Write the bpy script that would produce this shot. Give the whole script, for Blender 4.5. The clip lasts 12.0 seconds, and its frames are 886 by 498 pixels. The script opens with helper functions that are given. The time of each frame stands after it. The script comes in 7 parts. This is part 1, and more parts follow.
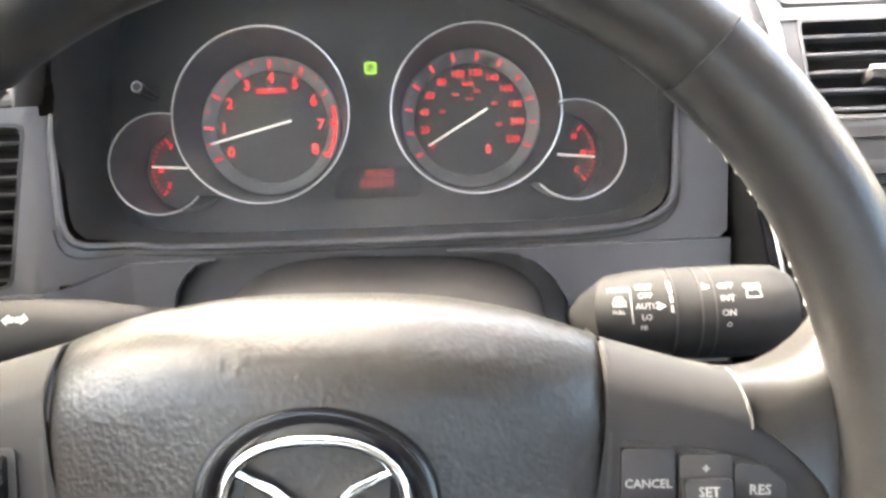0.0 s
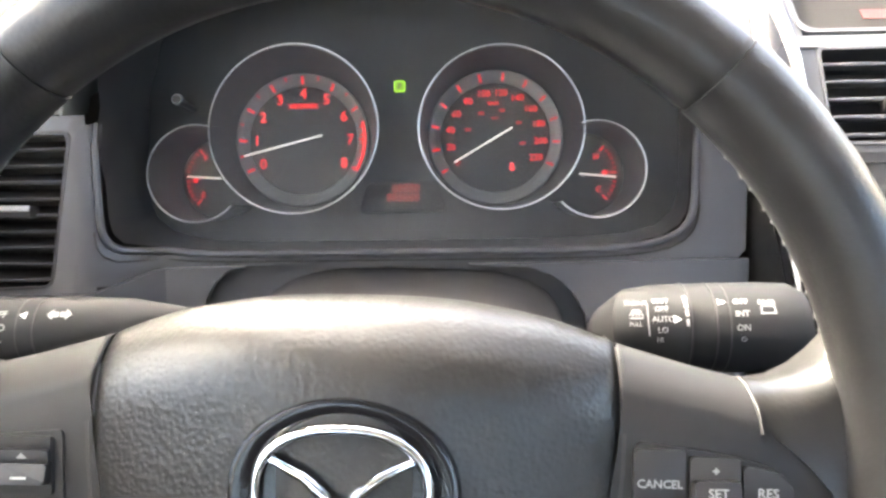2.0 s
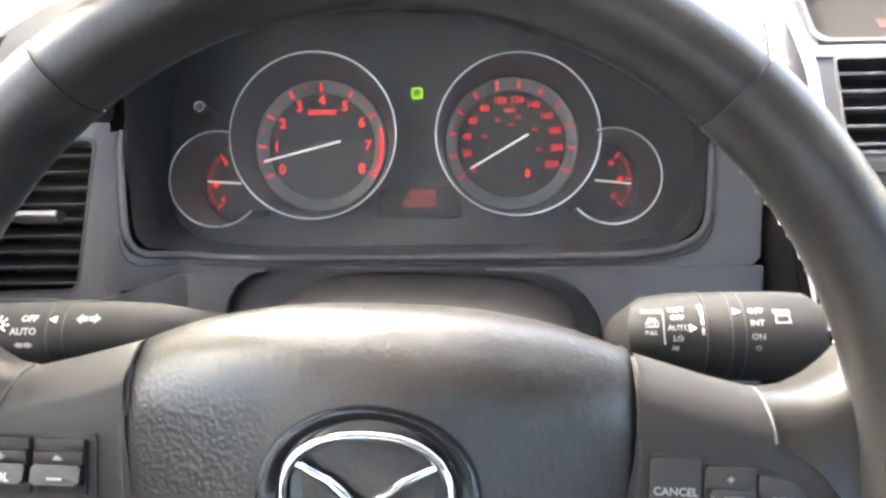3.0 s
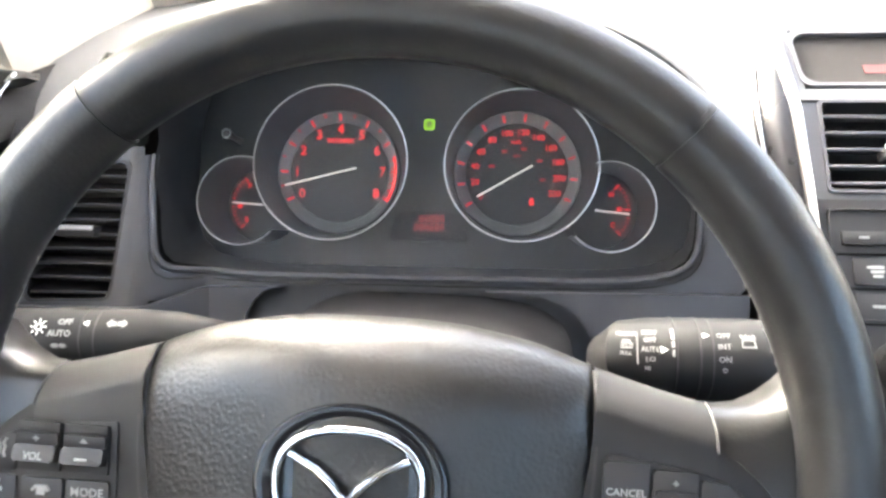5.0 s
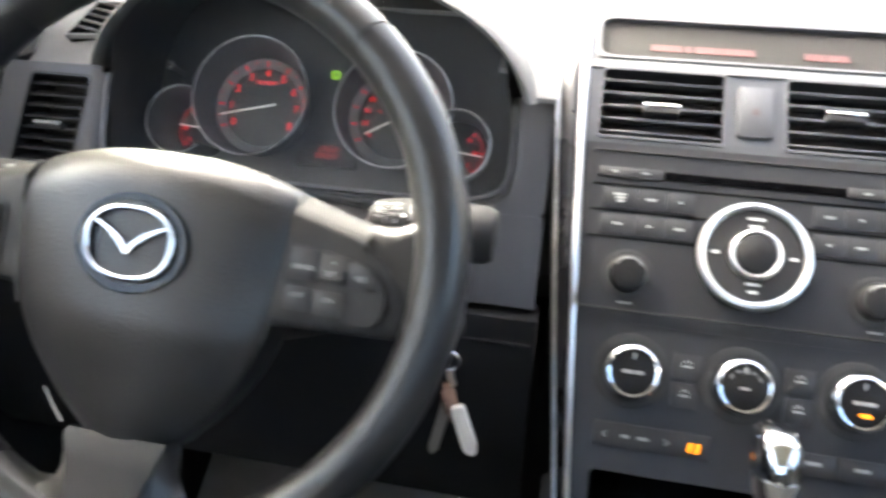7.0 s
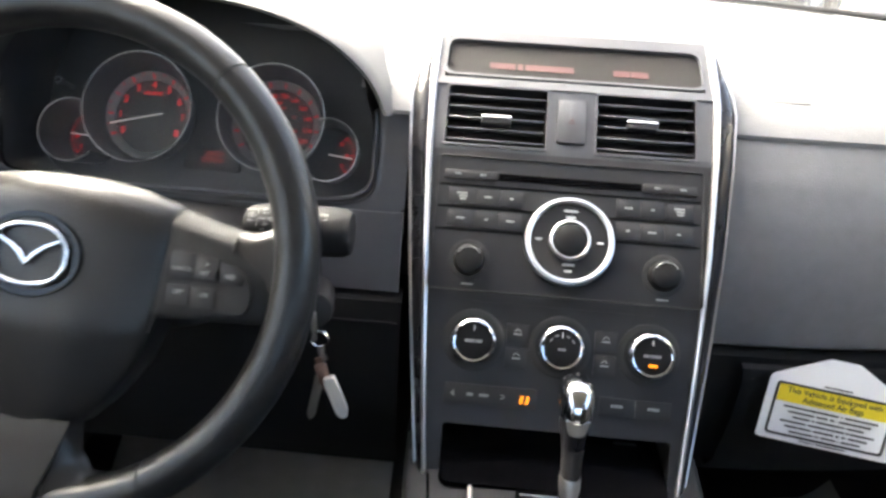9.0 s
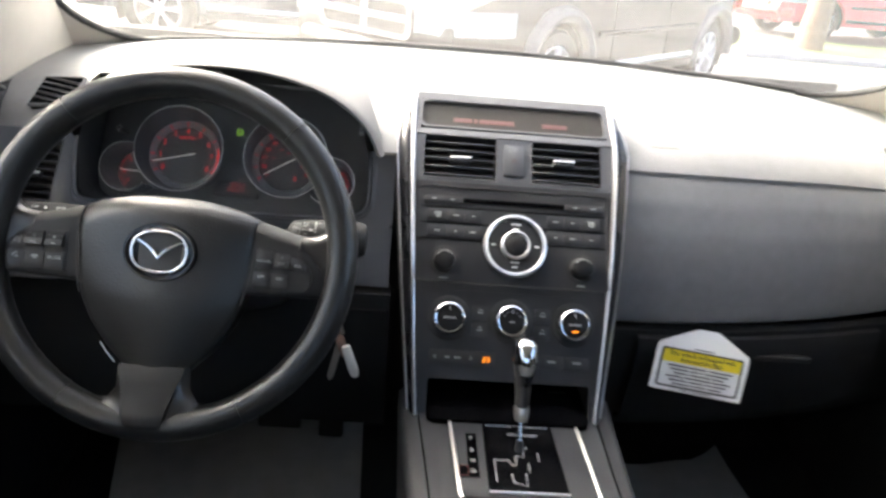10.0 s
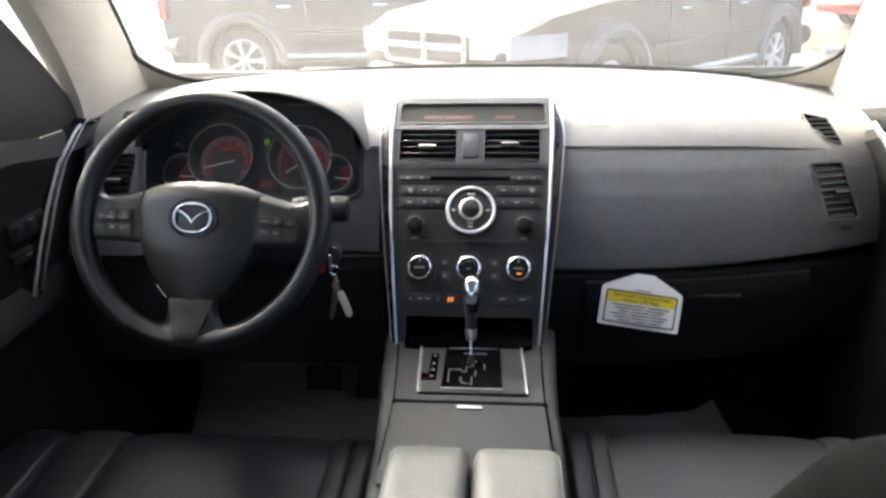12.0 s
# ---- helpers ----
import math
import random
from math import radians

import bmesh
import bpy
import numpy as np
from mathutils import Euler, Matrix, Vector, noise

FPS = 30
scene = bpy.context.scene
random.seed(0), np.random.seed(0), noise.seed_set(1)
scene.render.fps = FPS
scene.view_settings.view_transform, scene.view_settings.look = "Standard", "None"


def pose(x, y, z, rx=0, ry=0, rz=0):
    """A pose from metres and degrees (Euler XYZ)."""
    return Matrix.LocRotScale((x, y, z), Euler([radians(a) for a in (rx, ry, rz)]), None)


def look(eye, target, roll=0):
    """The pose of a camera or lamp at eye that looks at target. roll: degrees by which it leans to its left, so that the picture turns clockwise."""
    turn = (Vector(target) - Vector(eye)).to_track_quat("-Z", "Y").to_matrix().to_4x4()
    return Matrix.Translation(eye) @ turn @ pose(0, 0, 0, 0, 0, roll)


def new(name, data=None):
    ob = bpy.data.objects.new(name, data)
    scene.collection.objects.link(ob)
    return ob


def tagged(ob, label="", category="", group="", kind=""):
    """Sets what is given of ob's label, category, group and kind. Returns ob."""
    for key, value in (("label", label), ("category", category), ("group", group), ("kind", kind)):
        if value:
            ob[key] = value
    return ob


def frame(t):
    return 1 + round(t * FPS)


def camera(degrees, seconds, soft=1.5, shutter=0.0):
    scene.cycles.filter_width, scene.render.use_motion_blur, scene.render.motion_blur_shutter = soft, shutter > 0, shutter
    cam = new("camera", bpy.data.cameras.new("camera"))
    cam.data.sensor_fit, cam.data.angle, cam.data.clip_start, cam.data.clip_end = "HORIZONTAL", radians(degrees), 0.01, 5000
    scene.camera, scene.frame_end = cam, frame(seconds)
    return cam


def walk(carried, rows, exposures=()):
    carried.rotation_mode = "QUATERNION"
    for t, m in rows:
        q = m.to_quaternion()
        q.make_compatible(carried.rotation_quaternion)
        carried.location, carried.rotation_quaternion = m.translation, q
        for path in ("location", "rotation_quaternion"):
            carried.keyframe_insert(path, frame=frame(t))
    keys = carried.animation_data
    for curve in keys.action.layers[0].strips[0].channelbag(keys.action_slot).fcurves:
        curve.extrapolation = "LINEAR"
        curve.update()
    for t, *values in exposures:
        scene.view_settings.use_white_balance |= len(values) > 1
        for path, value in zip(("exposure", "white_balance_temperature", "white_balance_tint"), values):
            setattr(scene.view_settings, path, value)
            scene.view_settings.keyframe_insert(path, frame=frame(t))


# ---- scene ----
cam = camera(63.8, 12.0, soft=2.8, shutter=0.5)
PATH = [
    (0, (0.041, 0.078, 1.222), (0.026, 1.809, 0.219), -2.5),
    (0.5, (0.039, 0.072, 1.227), (-0.012, 1.833, 0.28), -2.3),
    (1, (0.037, 0.069, 1.226), (-0.027, 1.838, 0.296), -1.9),
    (1.5, (0.038, 0.067, 1.231), (-0.045, 1.838, 0.304), -2.6),
    (2, (0.039, 0.064, 1.224), (-0.03, 1.823, 0.274), -1.8),
    (2.5, (0.034, 0.061, 1.229), (-0.061, 1.82, 0.281), -2.3),
    (2.7, (0.035, 0.062, 1.23), (-0.064, 1.82, 0.28), -2.3),
    (4.3, (0.037, 0.04, 1.232), (-0.084, 1.825, 0.338), 0.6),
    (4.5, (0.033, 0.041, 1.236), (-0.126, 1.83, 0.356), -0.3),
    (5, (0.055, 0.032, 1.244), (-0.126, 1.816, 0.358), -1.5),
    (5.5, (0.052, 0.02, 1.245), (-0.189, 1.791, 0.347), -3.0),
    (6, (0.074, -0.001, 1.243), (-0.256, 1.76, 0.356), -3.3),
    (6.5, (0.148, -0.077, 1.243), (-0.268, 1.71, 0.446), 1.0),
    (7, (0.245, -0.108, 1.231), (-0.096, 1.669, 0.378), 1.9),
    (7.5, (0.331, -0.108, 1.232), (0.175, 1.701, 0.394), -1.6),
    (7.7, (0.351, -0.098, 1.237), (0.239, 1.685, 0.338), -2.4),
    (9.3, (0.262, -0.242, 1.308), (0.208, 1.545, 0.412), 5.4),
    (9.5, (0.229, -0.29, 1.324), (0.239, 1.506, 0.446), 6.4),
    (10, (0.241, -0.43, 1.364), (0.349, 1.398, 0.561), 5.2),
    (10.5, (0.308, -0.568, 1.381), (0.312, 1.278, 0.612), 1.0),
    (11, (0.373, -0.626, 1.378), (0.315, 1.223, 0.617), 0.3),
    (11.5, (0.416, -0.672, 1.381), (0.314, 1.185, 0.644), 0.4),
    (12, (0.433, -0.702, 1.378), (0.274, 1.151, 0.642), -1.2),
]
walk(cam, [(t, look(eye, target, roll)) for t, eye, target, roll in PATH], [(0.0, 5.38, 7450, 7), (2.5, 5.05, 7100, 7), (4.5, 5.0, 6900, 6), (6.0, 4.62, 6850, 6), (7.5, 4.48, 6850, 4), (9.5, 3.62, 6700, 5), (12.0, 3.05, 6520, 4)])

# ---- light ----
world = bpy.data.worlds.new("hazy_sky")
scene.world = world
world.use_nodes = True
wn = world.node_tree
sky = wn.nodes.new("ShaderNodeTexSky")
sky.sky_type, sky.sun_disc = "NISHITA", False
SUN_EL, SUN_AZ = 36.0, -48.0
sky.sun_elevation, sky.sun_rotation = radians(SUN_EL), radians(SUN_AZ)
sky.air_density, sky.dust_density = 0.7, 7.0
wn.nodes["Background"].inputs["Strength"].default_value = 0.128
wn.links.new(sky.outputs["Color"], wn.nodes["Background"].inputs["Color"])
sun_data = bpy.data.lights.new("sun", "SUN")
sun_data.energy, sun_data.angle, sun_data.color = 0.9, radians(20.0), (1.0, 0.95, 0.88)
sun = new("sun", sun_data)
sun.matrix_world = look((0, 0, 0), (-math.sin(radians(SUN_AZ)) * math.cos(radians(SUN_EL)), -math.cos(radians(SUN_AZ)) * math.cos(radians(SUN_EL)), -math.sin(radians(SUN_EL))))
# ---- materials ----
def material(name, color, rough=0.5, metal=0.0, var=0.15, scale=40.0, bump=0.0, bump_scale=600.0, coat=0.0, spec=0.5, emit=None, power=0.0, cells=False, island=0.0):
    m = bpy.data.materials.new(name)
    m.use_nodes = True
    nt = m.node_tree
    b = nt.nodes["Principled BSDF"]
    tc = nt.nodes.new("ShaderNodeTexCoord")
    n1 = nt.nodes.new("ShaderNodeTexNoise")
    n1.inputs["Scale"].default_value, n1.inputs["Detail"].default_value = scale, 5
    n2 = nt.nodes.new("ShaderNodeTexNoise")
    n2.inputs["Scale"].default_value, n2.inputs["Detail"].default_value = scale * 0.13, 3
    mul = nt.nodes.new("ShaderNodeMath")
    mul.operation = "ADD"
    for n in (n1, n2):
        nt.links.new(tc.outputs["Object"], n.inputs["Vector"])
    nt.links.new(n1.outputs["Fac"], mul.inputs[0])
    nt.links.new(n2.outputs["Fac"], mul.inputs[1])
    mr = nt.nodes.new("ShaderNodeMapRange")
    mr.inputs["From Min"].default_value, mr.inputs["From Max"].default_value = 0.6, 1.4
    mr.inputs["To Min"].default_value, mr.inputs["To Max"].default_value = 1 - var, 1 + var
    nt.links.new(mul.outputs[0], mr.inputs["Value"])
    mix = nt.nodes.new("ShaderNodeMix")
    mix.data_type, mix.blend_type = "RGBA", "MULTIPLY"
    mix.inputs["Factor"].default_value = 1.0
    mix.inputs["A"].default_value = (*color, 1)
    nt.links.new(mr.outputs["Result"], mix.inputs["B"])
    nt.links.new(mix.outputs["Result"], b.inputs["Base Color"])
    rr = nt.nodes.new("ShaderNodeMapRange")
    rr.inputs["From Min"].default_value, rr.inputs["From Max"].default_value = 0.6, 1.4
    rr.inputs["To Min"].default_value, rr.inputs["To Max"].default_value = max(0.02, rough * (1 - var * 0.6)), min(1, rough * (1 + var * 0.6))
    nt.links.new(mul.outputs[0], rr.inputs["Value"])
    nt.links.new(rr.outputs["Result"], b.inputs["Roughness"])
    b.inputs["Metallic"].default_value = metal
    b.inputs["Specular IOR Level"].default_value = spec
    b.inputs["Coat Weight"].default_value = coat
    b.inputs["Coat Roughness"].default_value = 0.05
    if bump:
        if cells:
            g = nt.nodes.new("ShaderNodeTexVoronoi")
            g.feature = "SMOOTH_F1"
            g.inputs["Scale"].default_value = bump_scale
            src = g.outputs["Distance"]
        else:
            g = nt.nodes.new("ShaderNodeTexNoise")
            g.inputs["Scale"].default_value, g.inputs["Detail"].default_value = bump_scale, 3
            src = g.outputs["Fac"]
        nt.links.new(tc.outputs["Object"], g.inputs["Vector"])
        bp = nt.nodes.new("ShaderNodeBump")
        bp.inputs["Strength"].default_value, bp.inputs["Distance"].default_value = bump, 0.0008
        nt.links.new(src, bp.inputs["Height"])
        nt.links.new(bp.outputs["Normal"], b.inputs["Normal"])
    if emit:
        b.inputs["Emission Color"].default_value = (*emit, 1)
        b.inputs["Emission Strength"].default_value = power
    return m


def glass(name, color=(1, 1, 1), rough=0.0, ior=1.45, clear=1.0):
    m = bpy.data.materials.new(name)
    m.use_nodes = True
    b = m.node_tree.nodes["Principled BSDF"]
    b.inputs["Base Color"].default_value = (*color, 1)
    b.inputs["Roughness"].default_value, b.inputs["IOR"].default_value = rough, ior
    b.inputs["Transmission Weight"].default_value = clear
    return m


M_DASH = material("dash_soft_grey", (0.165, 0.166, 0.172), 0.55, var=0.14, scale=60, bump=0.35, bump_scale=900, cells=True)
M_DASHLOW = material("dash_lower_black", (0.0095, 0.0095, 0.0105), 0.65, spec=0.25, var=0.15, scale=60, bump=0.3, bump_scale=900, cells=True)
M_PANEL = material("satin_grey_panel", (0.047, 0.0485, 0.0545), 0.42, var=0.08, scale=30, bump=0.05, bump_scale=2000)
M_CONSOLE = material("console_satin_grey", (0.0152, 0.0162, 0.0192), 0.6, spec=0.28, var=0.08, scale=30, bump=0.05, bump_scale=2000)
M_STACK = material("charcoal_satin", (0.0165, 0.017, 0.0195), 0.45, spec=0.32, var=0.1, scale=50, bump=0.06, bump_scale=1800)
M_BTN = material("button_black", (0.0095, 0.0095, 0.011), 0.5, var=0.12, scale=80)
M_BLACK = material("matt_black", (0.012, 0.012, 0.013), 0.6, var=0.15, scale=60)
# darker copy of the seat black; carries the backrests' shade
M_BACKSHADE = material("shaded_backrest_black", (0.0065, 0.007, 0.0075), 0.85, var=0.2, scale=40, spec=0.06, bump=0.2, bump_scale=500)
M_KNOB = material("knob_rubber_black", (0.0085, 0.0085, 0.0095), 0.5, var=0.15, scale=80, spec=0.18)
M_HOOD = material("hood_black_grain", (0.125, 0.125, 0.125), 0.7, var=0.15, scale=60, bump=0.35, bump_scale=900, cells=True)
M_GLOSS = material("piano_black", (0.008, 0.008, 0.010), 0.28, var=0.2, scale=30, spec=0.3)
M_GATE = material("gate_black", (0.0025, 0.0025, 0.003), 0.8, var=0.2, scale=30, spec=0.0)
M_MARK = material("embossed_mark_grey", (0.135, 0.135, 0.14), 0.6, var=0.1)
M_STALK = material("stalk_black", (0.012, 0.012, 0.013), 0.65, var=0.12, scale=80, spec=0.25)
M_DISH = material("emblem_gloss_black", (0.006, 0.006, 0.007), 0.10, var=0.1, scale=30, spec=0.35)
M_CHROME = material("chrome", (0.66, 0.67, 0.69), 0.08, 1.0, var=0.05, scale=60)
M_SILVER = material("satin_silver", (0.54, 0.53, 0.52), 0.34, 1.0, var=0.06, scale=80)
M_LEATHER = material("black_leather", (0.0155, 0.0166, 0.0205), 0.42, var=0.15, scale=35, spec=0.42, bump=0.25, bump_scale=420, cells=True)
M_RIM = material("wheel_leather", (0.0115, 0.0115, 0.012), 0.34, spec=0.42, var=0.18, scale=45, bump=0.09, bump_scale=600, cells=True)
M_PAD = material("airbag_grain", (0.0115, 0.0114, 0.0116), 0.39, var=0.10, scale=40, bump=0.30, bump_scale=560, cells=True)
M_SPOKE = material("spoke_satin", (0.0125, 0.0125, 0.0135), 0.55, spec=0.3, var=0.1, scale=50, bump=0.06, bump_scale=1500)
M_GREYLEATHER = material("grey_leather", (0.062, 0.064, 0.0635), 0.5, var=0.1, scale=30, bump=0.35, bump_scale=420, cells=True)
M_MAT = material("floor_mat_grey", (0.42, 0.43, 0.445), 0.85, var=0.15, scale=25, bump=0.5, bump_scale=500)
M_CARPET = material("carpet_black", (0.014, 0.014, 0.015), 0.95, var=0.3, scale=80, bump=0.8, bump_scale=900)
M_PILLAR = material("pillar_beige", (0.50, 0.475, 0.43), 0.8, var=0.06, scale=40, bump=0.25, bump_scale=1200)
M_STITCH = material("stitching_thread", (0.20, 0.20, 0.20), 0.8, var=0.2, scale=300)
M_TEXT = material("white_print", (0.62, 0.63, 0.64), 0.6, var=0.04)
M_TEXTDIM = material("grey_print", (0.22, 0.225, 0.23), 0.6, var=0.04)
M_RED = material("lit_red_numerals", (0.16, 0.006, 0.006), 0.5, emit=(1.0, 0.025, 0.028), power=0.042)
M_REDDIM = material("dim_red_display", (0.03, 0.003, 0.003), 0.6, emit=(1.0, 0.02, 0.02), power=0.0075)
M_REDMID = material("soft_red_print", (0.12, 0.006, 0.006), 0.5, emit=(1.0, 0.03, 0.03), power=0.017)
M_GREEN = material("lit_green_lamp", (0.1, 0.3, 0.02), 0.5, emit=(0.40, 0.85, 0.02), power=0.045)
M_AMBER = material("lit_amber_lamp", (0.4, 0.15, 0.01), 0.5, emit=(1.0, 0.24, 0.0), power=0.13)
M_NEEDLE = material("needle_white", (0.6, 0.58, 0.56), 0.5, emit=(1.0, 0.75, 0.7), power=0.01)
M_DIAL = material("dial_black", (0.008, 0.0075, 0.008), 0.6, var=0.1)
M_DIALGREY = material("dial_ring_grey", (0.088, 0.095, 0.10), 0.45, var=0.1)
M_CLUSTER = material("cluster_mask_black", (0.022, 0.022, 0.023), 0.55, var=0.1)
M_DISPLAY = material("display_dark_window", (0.016, 0.015, 0.015), 0.6, var=0.1, spec=0.1)
M_PAPER = material("white_card", (0.80, 0.81, 0.83), 0.7, var=0.04, scale=20)
M_YELLOW = material("yellow_print", (0.78, 0.62, 0.03), 0.6, var=0.05)
M_INK = material("black_ink", (0.03, 0.03, 0.03), 0.6)
M_KEYMETAL = material("key_nickel", (0.55, 0.53, 0.50), 0.3, 1.0, var=0.1)
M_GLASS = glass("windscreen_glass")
# glare over the windscreen, put in as a faint pale layer
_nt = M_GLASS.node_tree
_haze, _mix, _noise, _ramp = _nt.nodes.new("ShaderNodeBsdfTranslucent"), _nt.nodes.new("ShaderNodeMixShader"), _nt.nodes.new("ShaderNodeTexNoise"), _nt.nodes.new("ShaderNodeMapRange")
_haze.inputs["Color"].default_value = (0.85, 0.83, 0.80, 1)
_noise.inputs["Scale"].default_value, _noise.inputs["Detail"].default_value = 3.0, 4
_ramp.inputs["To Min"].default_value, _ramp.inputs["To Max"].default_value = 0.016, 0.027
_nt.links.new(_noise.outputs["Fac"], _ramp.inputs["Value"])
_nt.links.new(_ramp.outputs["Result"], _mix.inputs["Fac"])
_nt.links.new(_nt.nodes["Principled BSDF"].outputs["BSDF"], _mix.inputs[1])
_nt.links.new(_haze.outputs["BSDF"], _mix.inputs[2])
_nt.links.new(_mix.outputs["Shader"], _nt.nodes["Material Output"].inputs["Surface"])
# clear gauge cover; the glare over the gauges is mixed in as haze
M_COVER = bpy.data.materials.new("gauge_cover_plastic")
M_COVER.use_nodes = True
_nt = M_COVER.node_tree
_clear, _haze, _mix, _noise, _ramp = _nt.nodes.new("ShaderNodeBsdfTransparent"), _nt.nodes.new("ShaderNodeBsdfDiffuse"), _nt.nodes.new("ShaderNodeMixShader"), _nt.nodes.new("ShaderNodeTexNoise"), _nt.nodes.new("ShaderNodeMapRange")
_haze.inputs["Color"].default_value = (0.86, 0.83, 0.80, 1)
_noise.inputs["Scale"].default_value, _noise.inputs["Detail"].default_value = 14.0, 4
_ramp.inputs["To Min"].default_value, _ramp.inputs["To Max"].default_value = 0.014, 0.032
_nt.links.new(_noise.outputs["Fac"], _ramp.inputs["Value"])
_nt.links.new(_ramp.outputs["Result"], _mix.inputs["Fac"])
_nt.links.new(_clear.outputs["BSDF"], _mix.inputs[1])
_nt.links.new(_haze.outputs["BSDF"], _mix.inputs[2])
_nt.links.new(_mix.outputs["Shader"], _nt.nodes["Material Output"].inputs["Surface"])
M_SIDEGLASS = glass("side_glass", (0.93, 0.96, 0.94))
M_REARDIM = glass("rear_dimming_glass", (0.80, 0.82, 0.82))
M_TINT = material("dark_tinted_glass", (0.010, 0.011, 0.012), 0.08, var=0.1, scale=5, coat=0.2)
M_ASPHALT = material("asphalt", (0.075, 0.071, 0.067), 0.9, var=0.3, scale=3, bump=0.8, bump_scale=80)
M_GRASS = material("grass_green", (0.09, 0.13, 0.035), 0.9, var=0.5, scale=6, bump=1.0, bump_scale=60)
M_CARGREY = material("car_paint_grey", (0.036, 0.038, 0.040), 0.35, 0.0, var=0.08, scale=6, coat=0.12, spec=0.25)
M_CARBLACK = material("car_paint_dark", (0.014, 0.0145, 0.016), 0.35, 0.0, var=0.08, scale=6, coat=0.12, spec=0.25)
M_CARRED = material("car_paint_red", (0.45, 0.02, 0.03), 0.3, 0.0, var=0.06, scale=6, coat=0.6)
M_CLADDING = material("grey_cladding", (0.085, 0.085, 0.09), 0.6, var=0.1, scale=10)
M_KERB = material("concrete_kerb", (0.34, 0.335, 0.32), 0.9, var=0.2, scale=8, bump=0.5, bump_scale=60)
M_TYRE = material("tyre_rubber", (0.025, 0.025, 0.026), 0.85, var=0.2, scale=30)
M_ALLOY = material("alloy_wheel", (0.66, 0.66, 0.68), 0.3, 0.9, var=0.05, scale=20)
M_LENS = material("headlight_lens", (0.36, 0.38, 0.41), 0.15, 0.2, var=0.15, scale=25, coat=0.6)
M_TAIL = material("tail_light_red", (0.5, 0.02, 0.02), 0.2, var=0.15, scale=30, coat=0.6)
M_BARK = material("tree_bark", (0.17, 0.11, 0.07), 0.9, var=0.35, scale=12, bump=1.0, bump_scale=30)
M_LEAF = material("tree_leaf", (0.07, 0.11, 0.03), 0.7, var=0.4, scale=3)
# ---- builders ----
WORLD_OF = {}


def thing(name, m, label, category, group="", kind=""):
    ob = new(name)
    ob.empty_display_size = 0.05
    ob.matrix_world = m
    WORLD_OF[ob] = m.copy()
    return tagged(ob, label, category, group, kind)


def smooth_mesh(me, angle=40):
    me.polygons.foreach_set("use_smooth", [True] * len(me.polygons))
    bm = bmesh.new()
    bm.from_mesh(me)
    for e in bm.edges:
        if len(e.link_faces) == 2 and e.calc_face_angle(0) > radians(angle):
            e.smooth = False
    bm.to_mesh(me)
    bm.free()


def part(name, bm, mat, parent=None, label="", m=None, angle=40, kind=""):
    """One mesh object. m places the bmesh in the world; the mesh is stored in its parent's space."""
    base = WORLD_OF.get(parent, Matrix()) if parent else Matrix()
    m = m or Matrix()
    me = bpy.data.meshes.new(name)
    bmesh.ops.transform(bm, matrix=base.inverted() @ m, verts=bm.verts)
    bmesh.ops.recalc_face_normals(bm, faces=bm.faces)
    bm.to_mesh(me)
    bm.free()
    smooth_mesh(me, angle)
    me.materials.append(mat)
    ob = new(name, me)
    if parent:
        ob.parent = parent
    WORLD_OF[ob] = base.copy()
    return tagged(ob, label, kind=kind)


def solo(name, bm, mat, label, category, m=None, group="", kind="", angle=40):
    ob = part(name, bm, mat, None, label, m, angle)
    return tagged(ob, label, category, group, kind)


def join(*bms):
    out = bmesh.new()
    for b in bms:
        me = bpy.data.meshes.new("tmp")
        b.to_mesh(me)
        b.free()
        out.from_mesh(me)
        bpy.data.meshes.remove(me)
    return out


def moved(bm, m):
    bmesh.ops.transform(bm, matrix=m, verts=bm.verts)
    return bm


def from_faces(verts, faces):
    bm = bmesh.new()
    vs = [bm.verts.new(v) for v in verts]
    for f in faces:
        try:
            bm.faces.new([vs[i] for i in f])
        except ValueError:
            pass
    return bm


def bevelled(bm, width, segments=2, angle=30):
    if width > 0:
        es = [e for e in bm.edges if len(e.link_faces) == 2 and e.calc_face_angle(0) > radians(angle)]
        bmesh.ops.bevel(bm, geom=es, offset=width, segments=segments, profile=0.5, affect="EDGES", clamp_overlap=True)
    return bm


def box(sx, sy, sz, bevel=0.0, segments=2, c=(0, 0, 0)):
    bm = bmesh.new()
    bmesh.ops.create_cube(bm, size=1, matrix=Matrix.Translation(c) @ Matrix.Diagonal((sx, sy, sz, 1)))
    return bevelled(bm, bevel, segments)


def rounded(w, h, r, n=5):
    """Outline of a rounded rectangle, anticlockwise."""
    r = min(r, w / 2 - 1e-5, h / 2 - 1e-5)
    pts = []
    for cx, cy, a in ((w / 2 - r, h / 2 - r, 0), (-w / 2 + r, h / 2 - r, 90), (-w / 2 + r, -h / 2 + r, 180), (w / 2 - r, -h / 2 + r, 270)):
        pts += [(cx + r * math.cos(radians(a + 90 * i / n)), cy + r * math.sin(radians(a + 90 * i / n))) for i in range(n + 1)]
    return pts


